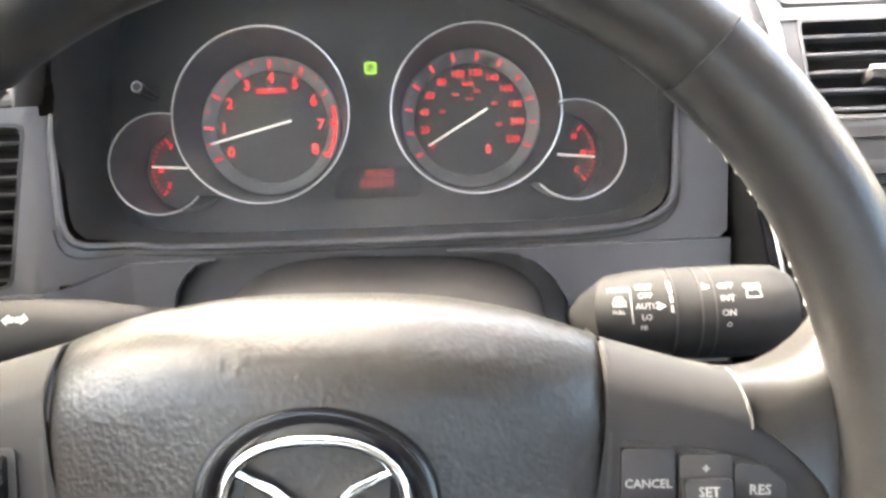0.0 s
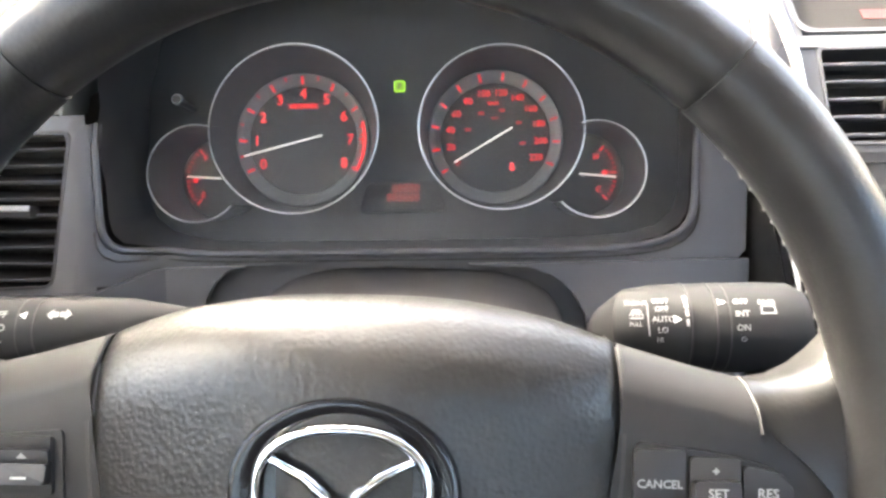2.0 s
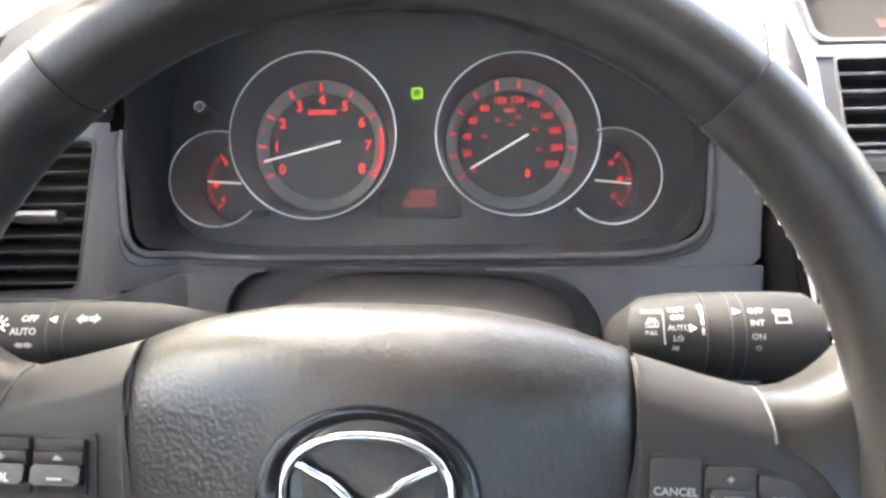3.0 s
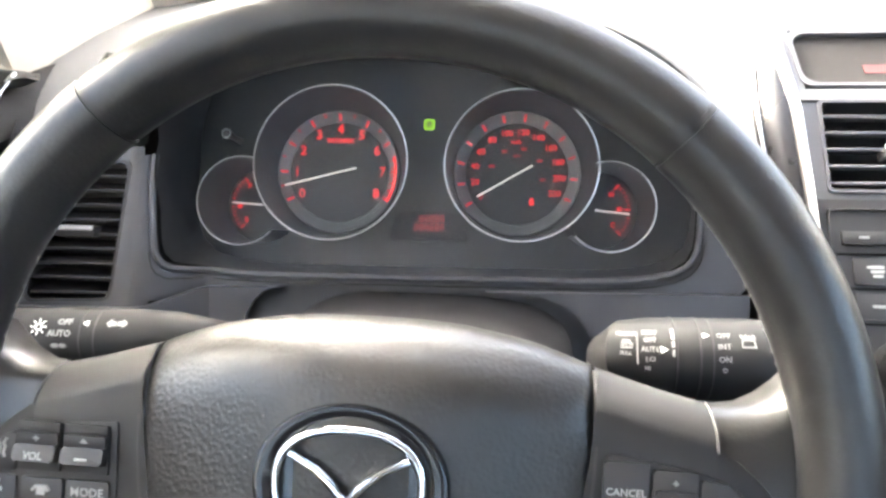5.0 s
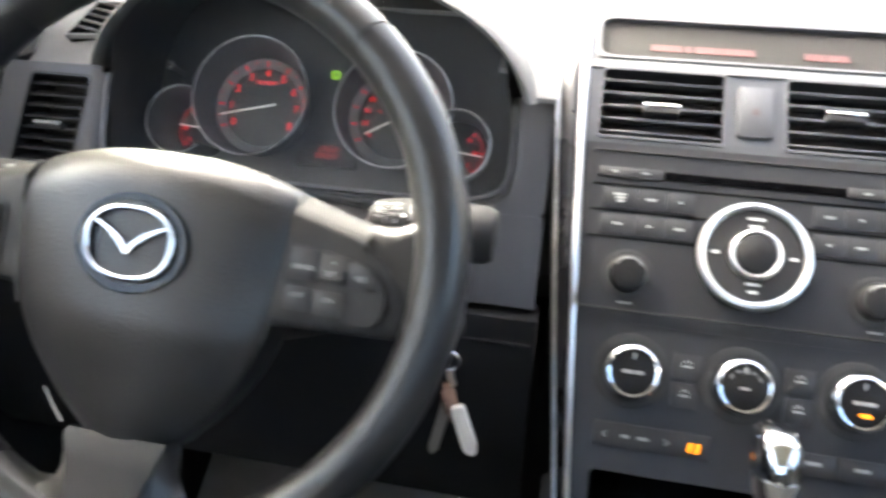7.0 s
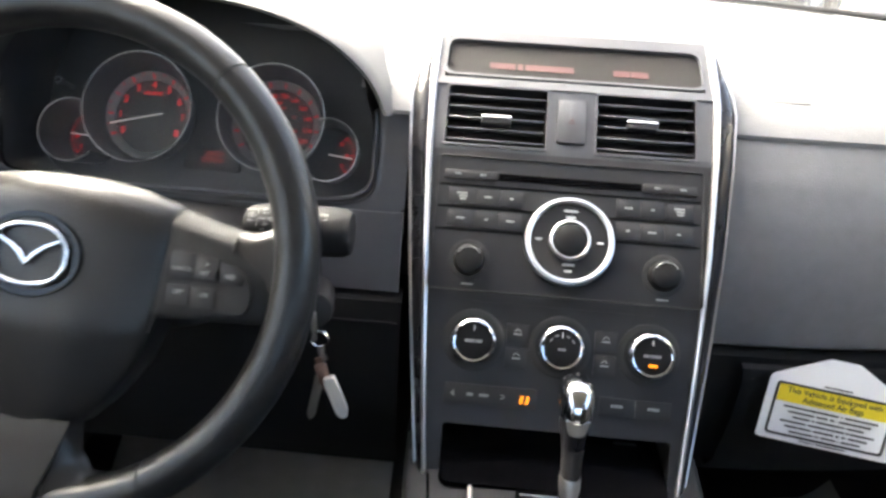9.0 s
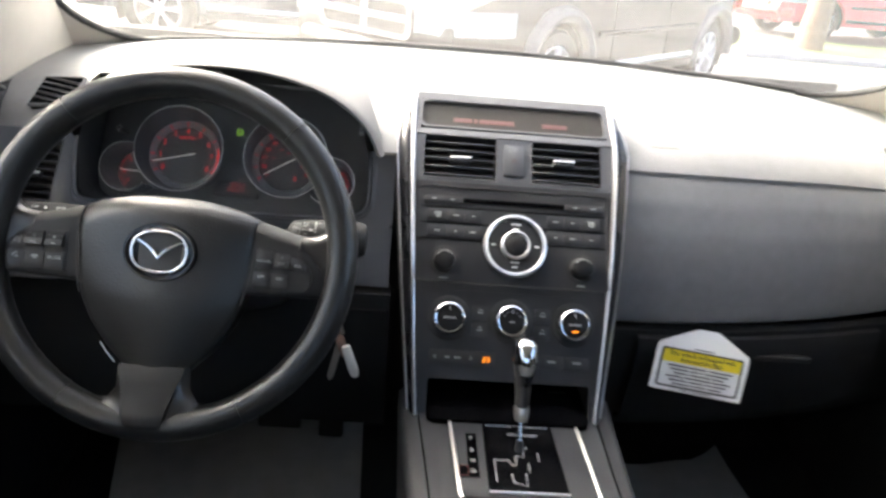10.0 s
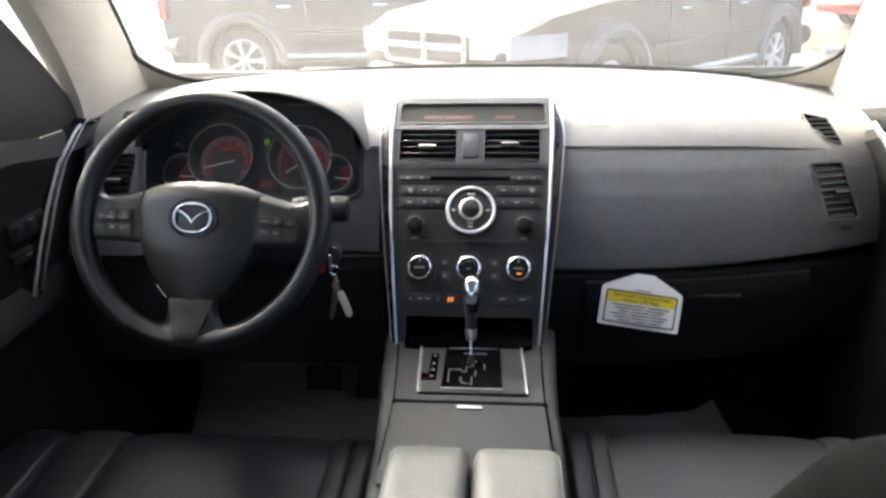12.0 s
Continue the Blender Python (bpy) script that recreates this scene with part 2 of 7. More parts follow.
def round_poly(pts, r, n=4):
    """Rounds the corners of a polygon."""
    out = []
    k = len(pts)
    rs = r if isinstance(r, (list, tuple)) else [r] * k
    for i in range(k):
        p, a, b = Vector(pts[i]), Vector(pts[i - 1]), Vector(pts[(i + 1) % k])
        u, v = (a - p), (b - p)
        d = min(rs[i], u.length * 0.49, v.length * 0.49)
        p0, p1 = p + u.normalized() * d, p + v.normalized() * d
        for j in range(n + 1):
            t = j / n
            out.append(tuple(p0 * (1 - t) ** 2 + p * 2 * t * (1 - t) + p1 * t * t))
    return out


def plate(outline, z0, z1, bevel=0.0, segments=2):
    """A prism on an outline in the local XY plane; the front edge at z1 is bevelled."""
    bm = bmesh.new()
    lo = [bm.verts.new((x, y, z0)) for x, y in outline]
    hi = [bm.verts.new((x, y, z1)) for x, y in outline]
    n = len(lo)
    for i in range(n):
        bm.faces.new((lo[i], lo[(i + 1) % n], hi[(i + 1) % n], hi[i]))
    bm.faces.new(lo[::-1])
    top = bm.faces.new(hi)
    if bevel > 0:
        bmesh.ops.bevel(bm, geom=list(top.edges), offset=bevel, segments=segments, profile=0.5, affect="EDGES", clamp_overlap=True)
    return bm


def ring_plate(outer, inner, z0, z1):
    """A frame between two outlines with the same number of points."""
    n = len(outer)
    vs = [(x, y, z0) for x, y in outer] + [(x, y, z1) for x, y in outer] + [(x, y, z1) for x, y in inner] + [(x, y, z0) for x, y in inner]
    fs = []
    for k in range(4):
        for i in range(n):
            j = (i + 1) % n
            a, b = k * n, ((k + 1) % 4) * n
            fs.append((a + i, a + j, b + j, b + i))
    return from_faces(vs, fs)


def lathe(profile, n=48, a0=0.0, a1=360.0, sx=1.0, sy=1.0):
    """Revolves (radius, z) about local z."""
    full = abs(a1 - a0 - 360) < 1e-6
    m = n if full else n + 1
    vs, fs = [], []
    for i in range(m):
        a = radians(a0 + (a1 - a0) * i / n)
        vs += [(r * math.cos(a) * sx, r * math.sin(a) * sy, z) for r, z in profile]
    k = len(profile)
    for i in range(n):
        j = (i + 1) % m
        for q in range(k - 1):
            fs.append((i * k + q, j * k + q, j * k + q + 1, i * k + q + 1))
    bm = from_faces(vs, fs)
    bmesh.ops.remove_doubles(bm, verts=bm.verts, dist=1e-6)
    return bm


def sweep(path, radius, sides=10, closed=False, caps=True, flat=1.0):
    """A tube along points; radius may be a number or a list."""
    pts = [Vector(p) for p in path]
    n = len(pts)
    vs, fs = [], []
    prev = None
    for i, p in enumerate(pts):
        if closed:
            t = pts[(i + 1) % n] - pts[i - 1]
        else:
            t = pts[min(i + 1, n - 1)] - pts[max(i - 1, 0)]
        t.normalize()
        if prev is None:
            ref = Vector((0, 0, 1)) if abs(t.z) < 0.9 else Vector((1, 0, 0))
            u = t.cross(ref).normalized()
        else:
            u = (prev - t * prev.dot(t)).normalized()
        prev = u
        v = t.cross(u)
        r = radius[i] if isinstance(radius, (list, tuple)) else radius
        for k in range(sides):
            a = 2 * math.pi * k / sides
            vs.append(p + u * r * math.cos(a) + v * r * math.sin(a) * flat)
    m = n if closed else n - 1
    for i in range(m):
        j = (i + 1) % n
        for k in range(sides):
            l = (k + 1) % sides
            fs.append((i * sides + k, i * sides + l, j * sides + l, j * sides + k))
    if caps and not closed:
        fs.append(tuple(range(sides))[::-1])
        fs.append(tuple((n - 1) * sides + k for k in range(sides)))
    return from_faces(vs, fs)


def loft(rows, closed_rows=False, cap=False):
    """Skins rows of points, all with the same count."""
    k = len(rows[0])
    vs = [p for r in rows for p in r]
    fs = []
    for i in range(len(rows) - 1):
        for j in range(k if closed_rows else k - 1):
            l = (j + 1) % k
            fs.append((i * k + j, i * k + l, (i + 1) * k + l, (i + 1) * k + j))
    if cap:
        fs.append(tuple(range(k))[::-1])
        fs.append(tuple((len(rows) - 1) * k + j for j in range(k)))
    return from_faces(vs, fs)


def thick(bm, d):
    """Gives a skin thickness d, away from its normals."""
    bmesh.ops.recalc_face_normals(bm, faces=bm.faces)
    bmesh.ops.solidify(bm, geom=bm.faces[:], thickness=d)
    return bm


def letters(body, size, depth=0.0003, align="CENTER", bold=0.0):
    cu = bpy.data.curves.new("letters", "FONT")
    cu.body, cu.size, cu.align_x, cu.align_y, cu.extrude, cu.resolution_u, cu.offset = body, size, align, "CENTER", depth, 2, bold
    ob = bpy.data.objects.new("letters", cu)
    scene.collection.objects.link(ob)
    me = bpy.data.meshes.new_from_object(ob.evaluated_get(bpy.context.evaluated_depsgraph_get()))
    bm = bmesh.new()
    bm.from_mesh(me)
    bpy.data.objects.remove(ob)
    bpy.data.curves.remove(cu)
    bpy.data.meshes.remove(me)
    return bm


def bars(w, h, words=2, seed=1, depth=0.0003):
    """Unreadable print: short bars in a row."""
    rnd = random.Random(seed)
    cut = sorted(rnd.uniform(0.25, 0.75) for _ in range(words - 1))
    edges = [0] + cut + [1]
    bms = []
    for a, b in zip(edges, edges[1:]):
        g = 0.03 if words > 1 else 0
        bms.append(box((b - a - g) * w, h, depth, c=((a + b) / 2 * w - w / 2, 0, depth / 2)))
    return join(*bms)


def at(m, x=0, y=0, z=0, rx=0, ry=0, rz=0):
    return m @ pose(x, y, z, rx, ry, rz)


def lerp_table(table, v):
    for (a, p), (b, q) in zip(table, table[1:]):
        if v <= b:
            return p + (q - p) * max(0, (v - a)) / (b - a)
    return table[-1][1]
# ---- cabin shell ----
XC = 0.382  # the car's middle


def glass_base(x):
    """Where the windscreen meets the dash, at x."""
    u = (x - XC) / 0.74
    return 1.10 - 0.21 * abs(u) ** 2.4, 1.152 - 0.012 * abs(u) ** 2


def seam_y(x):
    """How far ahead the front edge of the dash lies at x."""
    u = max(0.0, abs(x - XC) - 0.16) / 0.5
    return 0.512 + (0.085 if x > XC else 0.03) * u * u


def seam_drop(x):
    """How far the passenger end of the dash sinks at x."""
    u = max(0.0, (x - XC - 0.16) / 0.48)
    return 0.020 * u * u


DASH_TOP = [(0.0, 1.0885), (0.010, 1.0985), (0.025, 1.1095), (0.05, 1.1225), (0.10, 1.136), (0.18, 1.1455), (0.30, 1.151), (0.45, 1.154), (0.62, 1.154)]


def dash_z(x, y):
    u = max(0.0, abs(x - XC) - 0.45) / 0.3
    return lerp_table(DASH_TOP, y - seam_y(x)) - 0.018 * u * u - seam_drop(x) + 0.004 * max(0.0, (x - 0.985) / 0.1) ** 2


car = thing("car_cabin", pose(XC, 0, 0.3), "dark-trimmed interior shell of a parked car", "car cabin", kind="structure")

# floor pan, toe board, tunnel sides
part("floor_carpet", box(1.56, 2.6, 0.03, 0.004, c=(XC, -0.3, 0.365)), M_CARPET, car, kind="structure")
part("toe_board", loft([[(x, 0.82, 0.375), (x, 1.02, 0.50), (x, 1.10, 0.75), (x, 1.12, 1.05)] for x in (XC - 0.78, XC + 0.78)]), M_CARPET, car)
part("bulkhead", box(1.6, 0.03, 0.75, c=(XC, 1.17, 0.76)), M_BLACK, car)
part("rear_wall", box(1.6, 0.04, 0.9, c=(XC, -1.75, 0.80)), M_BLACK, car)
for s in (-1, 1):
    part("kick_panel", box(0.03, 0.75, 0.80, 0.004, c=(XC + s * 0.765, 0.85, 0.70)), M_CARPET, car)

# roof lining and its header
rows = []
for i in range(13):
    y = 0.30 - 2.0 * i / 12
    rows.append([(XC + 0.62 * s, y, 1.66 + 0.05 * (1 - s * s) - 0.10 * max(0, (y - 0.1)) / 0.2 * 0.6) for s in (-1, -0.75, -0.5, -0.25, 0, 0.25, 0.5, 0.75, 1)])
part("roof_lining", thick(loft(rows), 0.03), M_PILLAR, car)
for s in (-1, 1):
    part("roof_rail", sweep([(XC + s * 0.64, 0.32, 1.63), (XC + s * 0.67, -0.2, 1.655), (XC + s * 0.67, -1.0, 1.655), (XC + s * 0.66, -1.7, 1.62)], 0.045, 10), M_PILLAR, car)
    part("centre_pillar", sweep([(XC + s * 0.74, -0.62, 0.42), (XC + s * 0.74, -0.58, 1.1), (XC + s * 0.66, -0.50, 1.64)], [0.07, 0.06, 0.04], 10), M_PILLAR, car)

# unseen glass behind the front doors and in the tailgate, added to dim light
for s in (-1, 1):
    part("rear_side_window", box(0.006, 1.10, 0.50, c=(XC + s * 0.745, -1.21, 1.40)), M_REARDIM, car, "unseen rear side glass, added to dim the light")
part("tailgate_window", box(1.42, 0.006, 0.42, c=(XC, -1.75, 1.45)), M_REARDIM, car, "unseen tailgate glass, added to dim the light")

# windscreen
NG = 24
rows = []
for j in range(9):
    v = j / 8
    row = []
    for i in range(NG + 1):
        u = -1 + 2 * i / NG
        half = 0.755 - 0.16 * v
        x = XC + u * half
        y0, z0 = glass_base(XC + u * 0.74)
        y1, z1 = 0.36 - 0.10 * u * u, 1.64 - 0.02 * u * u
        row.append((x, y0 + (y1 - y0) * v + 0.0, z0 + (z1 - z0) * v + 0.045 * math.sin(math.pi * v)))
    rows.append(row)
screen_rows = rows
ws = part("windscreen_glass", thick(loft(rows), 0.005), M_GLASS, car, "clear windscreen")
ws.visible_shadow = False
base_line = [Vector(p) + Vector((0, -0.012, 0.0)) for p in rows[0]]
part("windscreen_seal", sweep(base_line, 0.009, 8, flat=0.7), M_BLACK, car, "black rubber seal")
for i in (0, NG):
    s = -1 if i == 0 else 1
    part("windscreen_edge_band", sweep([Vector(r[i]) + Vector((-s * 0.004, -0.006, 0)) for r in rows], 0.008, 8), M_BLACK, car)

# scuttle below the glass, and two wipers parked on it
cowl = []
for i in range(NG + 1):
    p = Vector(rows[0][i])
    cowl.append([tuple(p + Vector((0, 0.004, -0.012))), tuple(p + Vector((0, 0.05, -0.022))), tuple(p + Vector((0, 0.13, -0.030))), tuple(p + Vector((0, 0.22, -0.075)))])
part("scuttle_panel", thick(loft(cowl), 0.006), M_STACK, car, "dark plastic scuttle panel")
for x0, x1, n in ((XC - 0.62, XC + 0.02, 12), (XC - 0.02, XC + 0.60, 12)):
    wiper = []
    for i in range(n + 1):
        x = x0 + (x1 - x0) * i / n
        y, z = glass_base(x)
        wiper.append((x, y + 0.030 + 0.006 * i / n, z - 0.004))
    blade = part("wiper_blade", sweep(wiper, 0.0055, 8), M_BLACK, car, "black wiper blade")
    part("wiper_arm", sweep([wiper[0], tuple(Vector(wiper[n // 2]) + Vector((0, 0.010, 0.003)))], 0.005, 8, flat=0.5), M_STACK, blade)

# rounded lower corners of the screen opening
def on_screen(u, v):
    k = v * 8
    j = min(7, int(k))
    i = (u + 1) / 2 * NG
    c = min(NG - 1, int(i))
    a = Vector(screen_rows[j][c]).lerp(Vector(screen_rows[j][c + 1]), i - c)
    b = Vector(screen_rows[j + 1][c]).lerp(Vector(screen_rows[j + 1][c + 1]), i - c)
    return a.lerp(b, k - j) + Vector((0, -0.014, -0.004))


for s in (-1, 1):
    arc_uv = [(s * (1 - 0.20 * (1 - math.sin(math.pi / 2 * t)) ** 1.0), 0.20 * (1 - math.cos(math.pi / 2 * t))) for t in [i / 12 for i in range(13)]]
    pts = [on_screen(u, v) for u, v in arc_uv]
    corner = on_screen(s * 1.0, 0.0) + Vector((s * 0.02, 0, -0.01))
    part("corner_trim", thick(from_faces([tuple(corner)] + [tuple(p) for p in pts], [(0, i + 1, i + 2) for i in range(12)]), 0.004), M_PILLAR, car, "beige corner trim")
    part("corner_band", sweep([p + Vector((0, -0.004, 0)) for p in pts], 0.006, 8), M_BLACK, car)

# front pillars: beige trim from the glass edge to the door opening
for s, i in ((-1, 0), (1, NG)):
    prow = []
    for j, r in enumerate(rows):
        v = j / 8
        f = Vector(r[i]) + Vector((-s * 0.008, -0.012, -0.004))
        b = Vector((XC + s * (0.745 - 0.11 * v), 0.605 - 0.46 * v ** 1.3, 1.105 + 0.50 * v))
        k = 0.15 + 0.85 * min(1.0, v * 3)
        mid = (f + b) * 0.5 + Vector((-s * 0.022 * k, -0.01, 0))
        q1 = f * 0.75 + b * 0.25 + Vector((-s * 0.017 * k, -0.008, 0))
        q3 = f * 0.25 + b * 0.75 + Vector((-s * 0.017 * k, -0.004, 0))
        out = b + Vector((s * 0.03, -0.01, 0))
        prow.append([tuple(f + Vector((s * 0.02, 0.02, 0))), tuple(f), tuple(q1), tuple(mid), tuple(q3), tuple(b), tuple(out)])
    part("pillar_trim", thick(loft(prow), 0.004), M_PILLAR, car, "beige pillar trim")

# pillar feet: beige trim between the dash ends and the screen's corners
for s in (-1, 1):
    foot = []
    for k in range(9):
        y = 0.585 + 0.36 * k / 8
        foot.append([(XC + s * 0.733, y, 1.045), (XC + s * 0.737, y, 1.085), (XC + s * 0.745, y, 1.125), (XC + s * 0.765, y, 1.185 - 0.03 * k / 8)])
    part("pillar_foot", thick(loft(foot), 0.004), M_PILLAR, car, "beige lower pillar trim")

# doors: inner panels, dark side windows, gloss strip edged in chrome
for s in (-1, 1):
    door = thing("door_1" if s < 0 else "door_2", pose(XC + s * 0.75, 0.1, 0.45), "closed black front door with gloss-black and chrome strip", "car door", kind="structure")

    def dx(d, y=0.0, z=0.0):
        return (XC + s * d, y, z)

    def inset(z):
        return 0.032 * min(1.0, max(0.0, (z - 1.0) / 0.12)) if s > 0 else 0.0
    prof = [(0.762, 1.112), (0.735, 1.118), (0.722, 1.108), (0.712, 1.085), (0.717, 1.075), (0.728, 1.00), (0.735, 0.94), (0.735, 0.90), (0.70, 0.880), (0.690, 0.862), (0.715, 0.82), (0.740, 0.74), (0.745, 0.60), (0.735, 0.45), (0.745, 0.40)]
    rws = []
    for k in range(11):
        y = 0.72 - 1.32 * k / 10
        arm = min(1, max(0, (0.46 - y) / 0.14))
        rws.append([dx(d if not 0.80 <= z <= 0.91 else 0.738 + (d - 0.738) * arm, y, z + (0.02 * (y < 0.4) - (0.055 * min(1.0, max(0.0, (y - 0.60) / 0.06)) if s > 0 else 0.0) if z > 1.05 else 0)) for d, z in prof])
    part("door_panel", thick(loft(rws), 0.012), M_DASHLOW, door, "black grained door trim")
    curve = [(0.600, 1.131), (0.580, 1.128), (0.5625, 1.1225), (0.535, 1.108), (0.507, 1.089), (0.457, 1.045), (0.402, 0.981), (0.356, 0.917), (0.324, 0.865), (0.316, 0.848)]
    if s < 0:
        curve = [(0.580, 1.118), (0.563, 1.1245), (0.546, 1.1265), (0.525, 1.1185), (0.495, 1.099), (0.457, 1.0755), (0.402, 1.015), (0.356, 0.951), (0.324, 0.899), (0.316, 0.882)]
    part("gloss_strip", loft([[dx(0.742, y + 0.018, z + 0.003), dx(0.716 - inset(z), y + 0.0125, z + 0.002), dx(0.709 - inset(z), y, z), dx(0.716 - inset(z), y - 0.0125, z - 0.002), dx(0.742, y - 0.018, z - 0.003)] for y, z in curve]), M_GLOSS, door, "gloss-black strip")
    for o in (0.0135, -0.0135):
        part("chrome_edge", sweep([dx(0.7135 - inset(z), y + o * (1.0 if o < 0 else 1.0 - 0.5 * max(0.0, (0.95 - z) / 0.1)), z + o * 0.15) for y, z in curve[2:]], 0.0026 if o < 0 else 0.0020, 8), M_SILVER, door, "chrome edging")
    part("window_pane", box(0.006, 1.3, 0.52, 0.0, c=dx(0.775, 0.0, 1.36)), M_SIDEGLASS, door, "clear side window").visible_shadow = False
    part("sail_panel", loft([[dx(0.752, 0.62, 1.115), dx(0.752, 0.36, 1.115)], [dx(0.742, 0.50, 1.24), dx(0.742, 0.36, 1.24)], [dx(0.735, 0.37, 1.36), dx(0.735, 0.36, 1.36)]]), M_BLACK, door, "black mirror sail panel")
    part("pull_handle", sweep([dx(0.70, 0.16, 0.905), dx(0.675, 0.12, 0.885), dx(0.67, 0.02, 0.88), dx(0.70, -0.04, 0.895)], 0.012, 8), M_BLACK, door)
    part("rear_side_trim", box(0.04, 1.15, 0.78, 0.01, c=dx(0.77, -1.20, 0.77)), M_BLACK, door)
    if s < 0:
        pod = part("switch_pod", box(0.012, 0.10, 0.035, 0.004, c=dx(0.726, 0.345, 0.995)), M_BTN, door, "black switch pod")
        for k in range(3):
            part("door_switch", box(0.008, 0.022, 0.018, 0.002, c=dx(0.721, 0.315 + 0.03 * k, 0.997)), M_STACK, pod)
        part("switch_mark", box(0.001, 0.012, 0.002, c=dx(0.7165, 0.345, 1.008)), M_TEXTDIM, pod)
        lower_pod = part("switch_pod", box(0.012, 0.06, 0.020, 0.003, c=dx(0.732, 0.325, 0.950)), M_BTN, door, "black switch pod")
        part("switch_mark", box(0.001, 0.016, 0.0025, c=dx(0.7255, 0.335, 0.950)), M_TEXTDIM, lower_pod)
        part("lock_mark", box(0.002, 0.014, 0.005, 0.0006, 1, c=dx(0.729, 0.275, 0.888)), M_TEXTDIM, door, "small pale mark")
    else:
        part("door_grab_shadow", box(0.006, 0.2, 0.02, 0.002, c=dx(0.712, 0.2, 0.93)), M_BLACK, door)
# ---- dashboard ----
dash = thing("dashboard", pose(XC, 0.7, 0.9), "dark grey soft-grained dashboard, sunlit on top", "dashboard")

# upper pad, left out where the binnacle and the centre stack stand
def pad_rows(x0, x1, n, front=0.0):
    rows = []
    for i in range(n + 1):
        x = x0 + (x1 - x0) * i / n
        yb, zb = glass_base(x)
        y0 = seam_y(x) + front
        row = [(x, y0 - 0.0 if front else y0, dash_z(x, y0) - 0.004)]
        for k in range(17):
            t = (k / 16) ** 1.5
            y = y0 + (yb + 0.03 - y0) * t
            z = dash_z(x, y) * (1 - t ** 4) + (zb - 0.004) * t ** 4
            row.append((x, y, z))
        rows.append(row)
    return rows


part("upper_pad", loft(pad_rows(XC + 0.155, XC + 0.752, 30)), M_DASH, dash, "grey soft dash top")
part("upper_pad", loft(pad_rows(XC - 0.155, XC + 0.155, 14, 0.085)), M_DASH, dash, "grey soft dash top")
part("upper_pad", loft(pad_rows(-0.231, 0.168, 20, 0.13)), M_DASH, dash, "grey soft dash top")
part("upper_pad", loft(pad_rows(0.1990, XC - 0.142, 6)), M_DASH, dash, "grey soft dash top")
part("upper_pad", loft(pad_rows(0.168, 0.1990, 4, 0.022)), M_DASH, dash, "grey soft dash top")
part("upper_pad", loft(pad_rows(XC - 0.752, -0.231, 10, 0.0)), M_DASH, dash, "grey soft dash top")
slot = [(x, glass_base(x)[0] - 0.07, dash_z(x, glass_base(x)[0] - 0.07) + 0.0012) for x in [XC - 0.42 + 0.84 * i / 30 for i in range(31)]]
part("demister_slot", sweep(slot, 0.0035, 6, flat=0.4), M_BLACK, dash, "thin black demister slot")
part("shade_mark", moved(box(0.042, 0.005, 0.0004, 0.0), pose(0.60, seam_y(0.6) + 0.036, dash_z(0.6, seam_y(0.6) + 0.036) + 0.0004, 27.5, 0, 0)), M_MARK, dash, "faint embossed airbag mark")

# passenger side face: upper face bulging out, then the glove box below
FACE = [(1.0855, 0.003), (1.075, -0.006), (1.05, -0.021), (1.01, -0.037), (0.97, -0.047), (0.935, -0.053), (0.905, -0.056), (0.888, -0.057), (0.879, -0.055), (0.875, -0.047)]
rows = []
face_z = [1.0855 - (1.0855 - 0.875) * k / 30 for k in range(31)]
face_d = [(z, d) for z, d in reversed(FACE)]
for i in range(81):
    x = XC + 0.148 + (0.752 - 0.148) * i / 80
    k = 1.0 - 0.15 * seam_drop(x) / 0.020
    rows.append([(x, seam_y(x) + lerp_table(face_d, z), 1.0855 - seam_drop(x) - (1.0855 - z) * k) for z in face_z])
face_bm = loft(rows)
# the opening for the passenger's vent
gone = [f for f in face_bm.faces if abs(f.calc_center_median().z - 0.999) < 0.046 and -0.027 < f.calc_center_median().x - 1.0205 - 0.32 * (1.0 - f.calc_center_median().z) < 0.028]
bmesh.ops.delete(face_bm, geom=gone, context="FACES")
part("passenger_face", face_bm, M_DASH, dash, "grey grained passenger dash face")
rows = []
for i in range(25):
    x = XC + 0.13 + (0.752 - 0.13) * i / 24
    yy = seam_y(x) - 0.058
    rows.append([(x, yy + 0.012, 0.8745), (x, yy + 0.0, 0.869), (x, yy - 0.004, 0.84), (x, yy, 0.79), (x, yy + 0.02, 0.72), (x, yy + 0.06, 0.66), (x, yy + 0.3, 0.62), (x, yy + 0.60, 0.60)])
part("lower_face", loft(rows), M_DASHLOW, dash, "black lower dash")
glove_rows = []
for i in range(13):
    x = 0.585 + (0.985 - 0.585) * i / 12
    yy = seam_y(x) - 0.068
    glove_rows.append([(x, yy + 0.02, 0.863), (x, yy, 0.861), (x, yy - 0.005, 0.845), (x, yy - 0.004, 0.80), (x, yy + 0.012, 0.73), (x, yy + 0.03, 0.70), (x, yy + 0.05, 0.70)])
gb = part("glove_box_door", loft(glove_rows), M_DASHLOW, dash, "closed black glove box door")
part("glove_box_latch", moved(box(0.11, 0.010, 0.010, 0.003), pose(0.80, seam_y(0.8) - 0.073, 0.832)), M_BTN, gb, "slim latch handle")


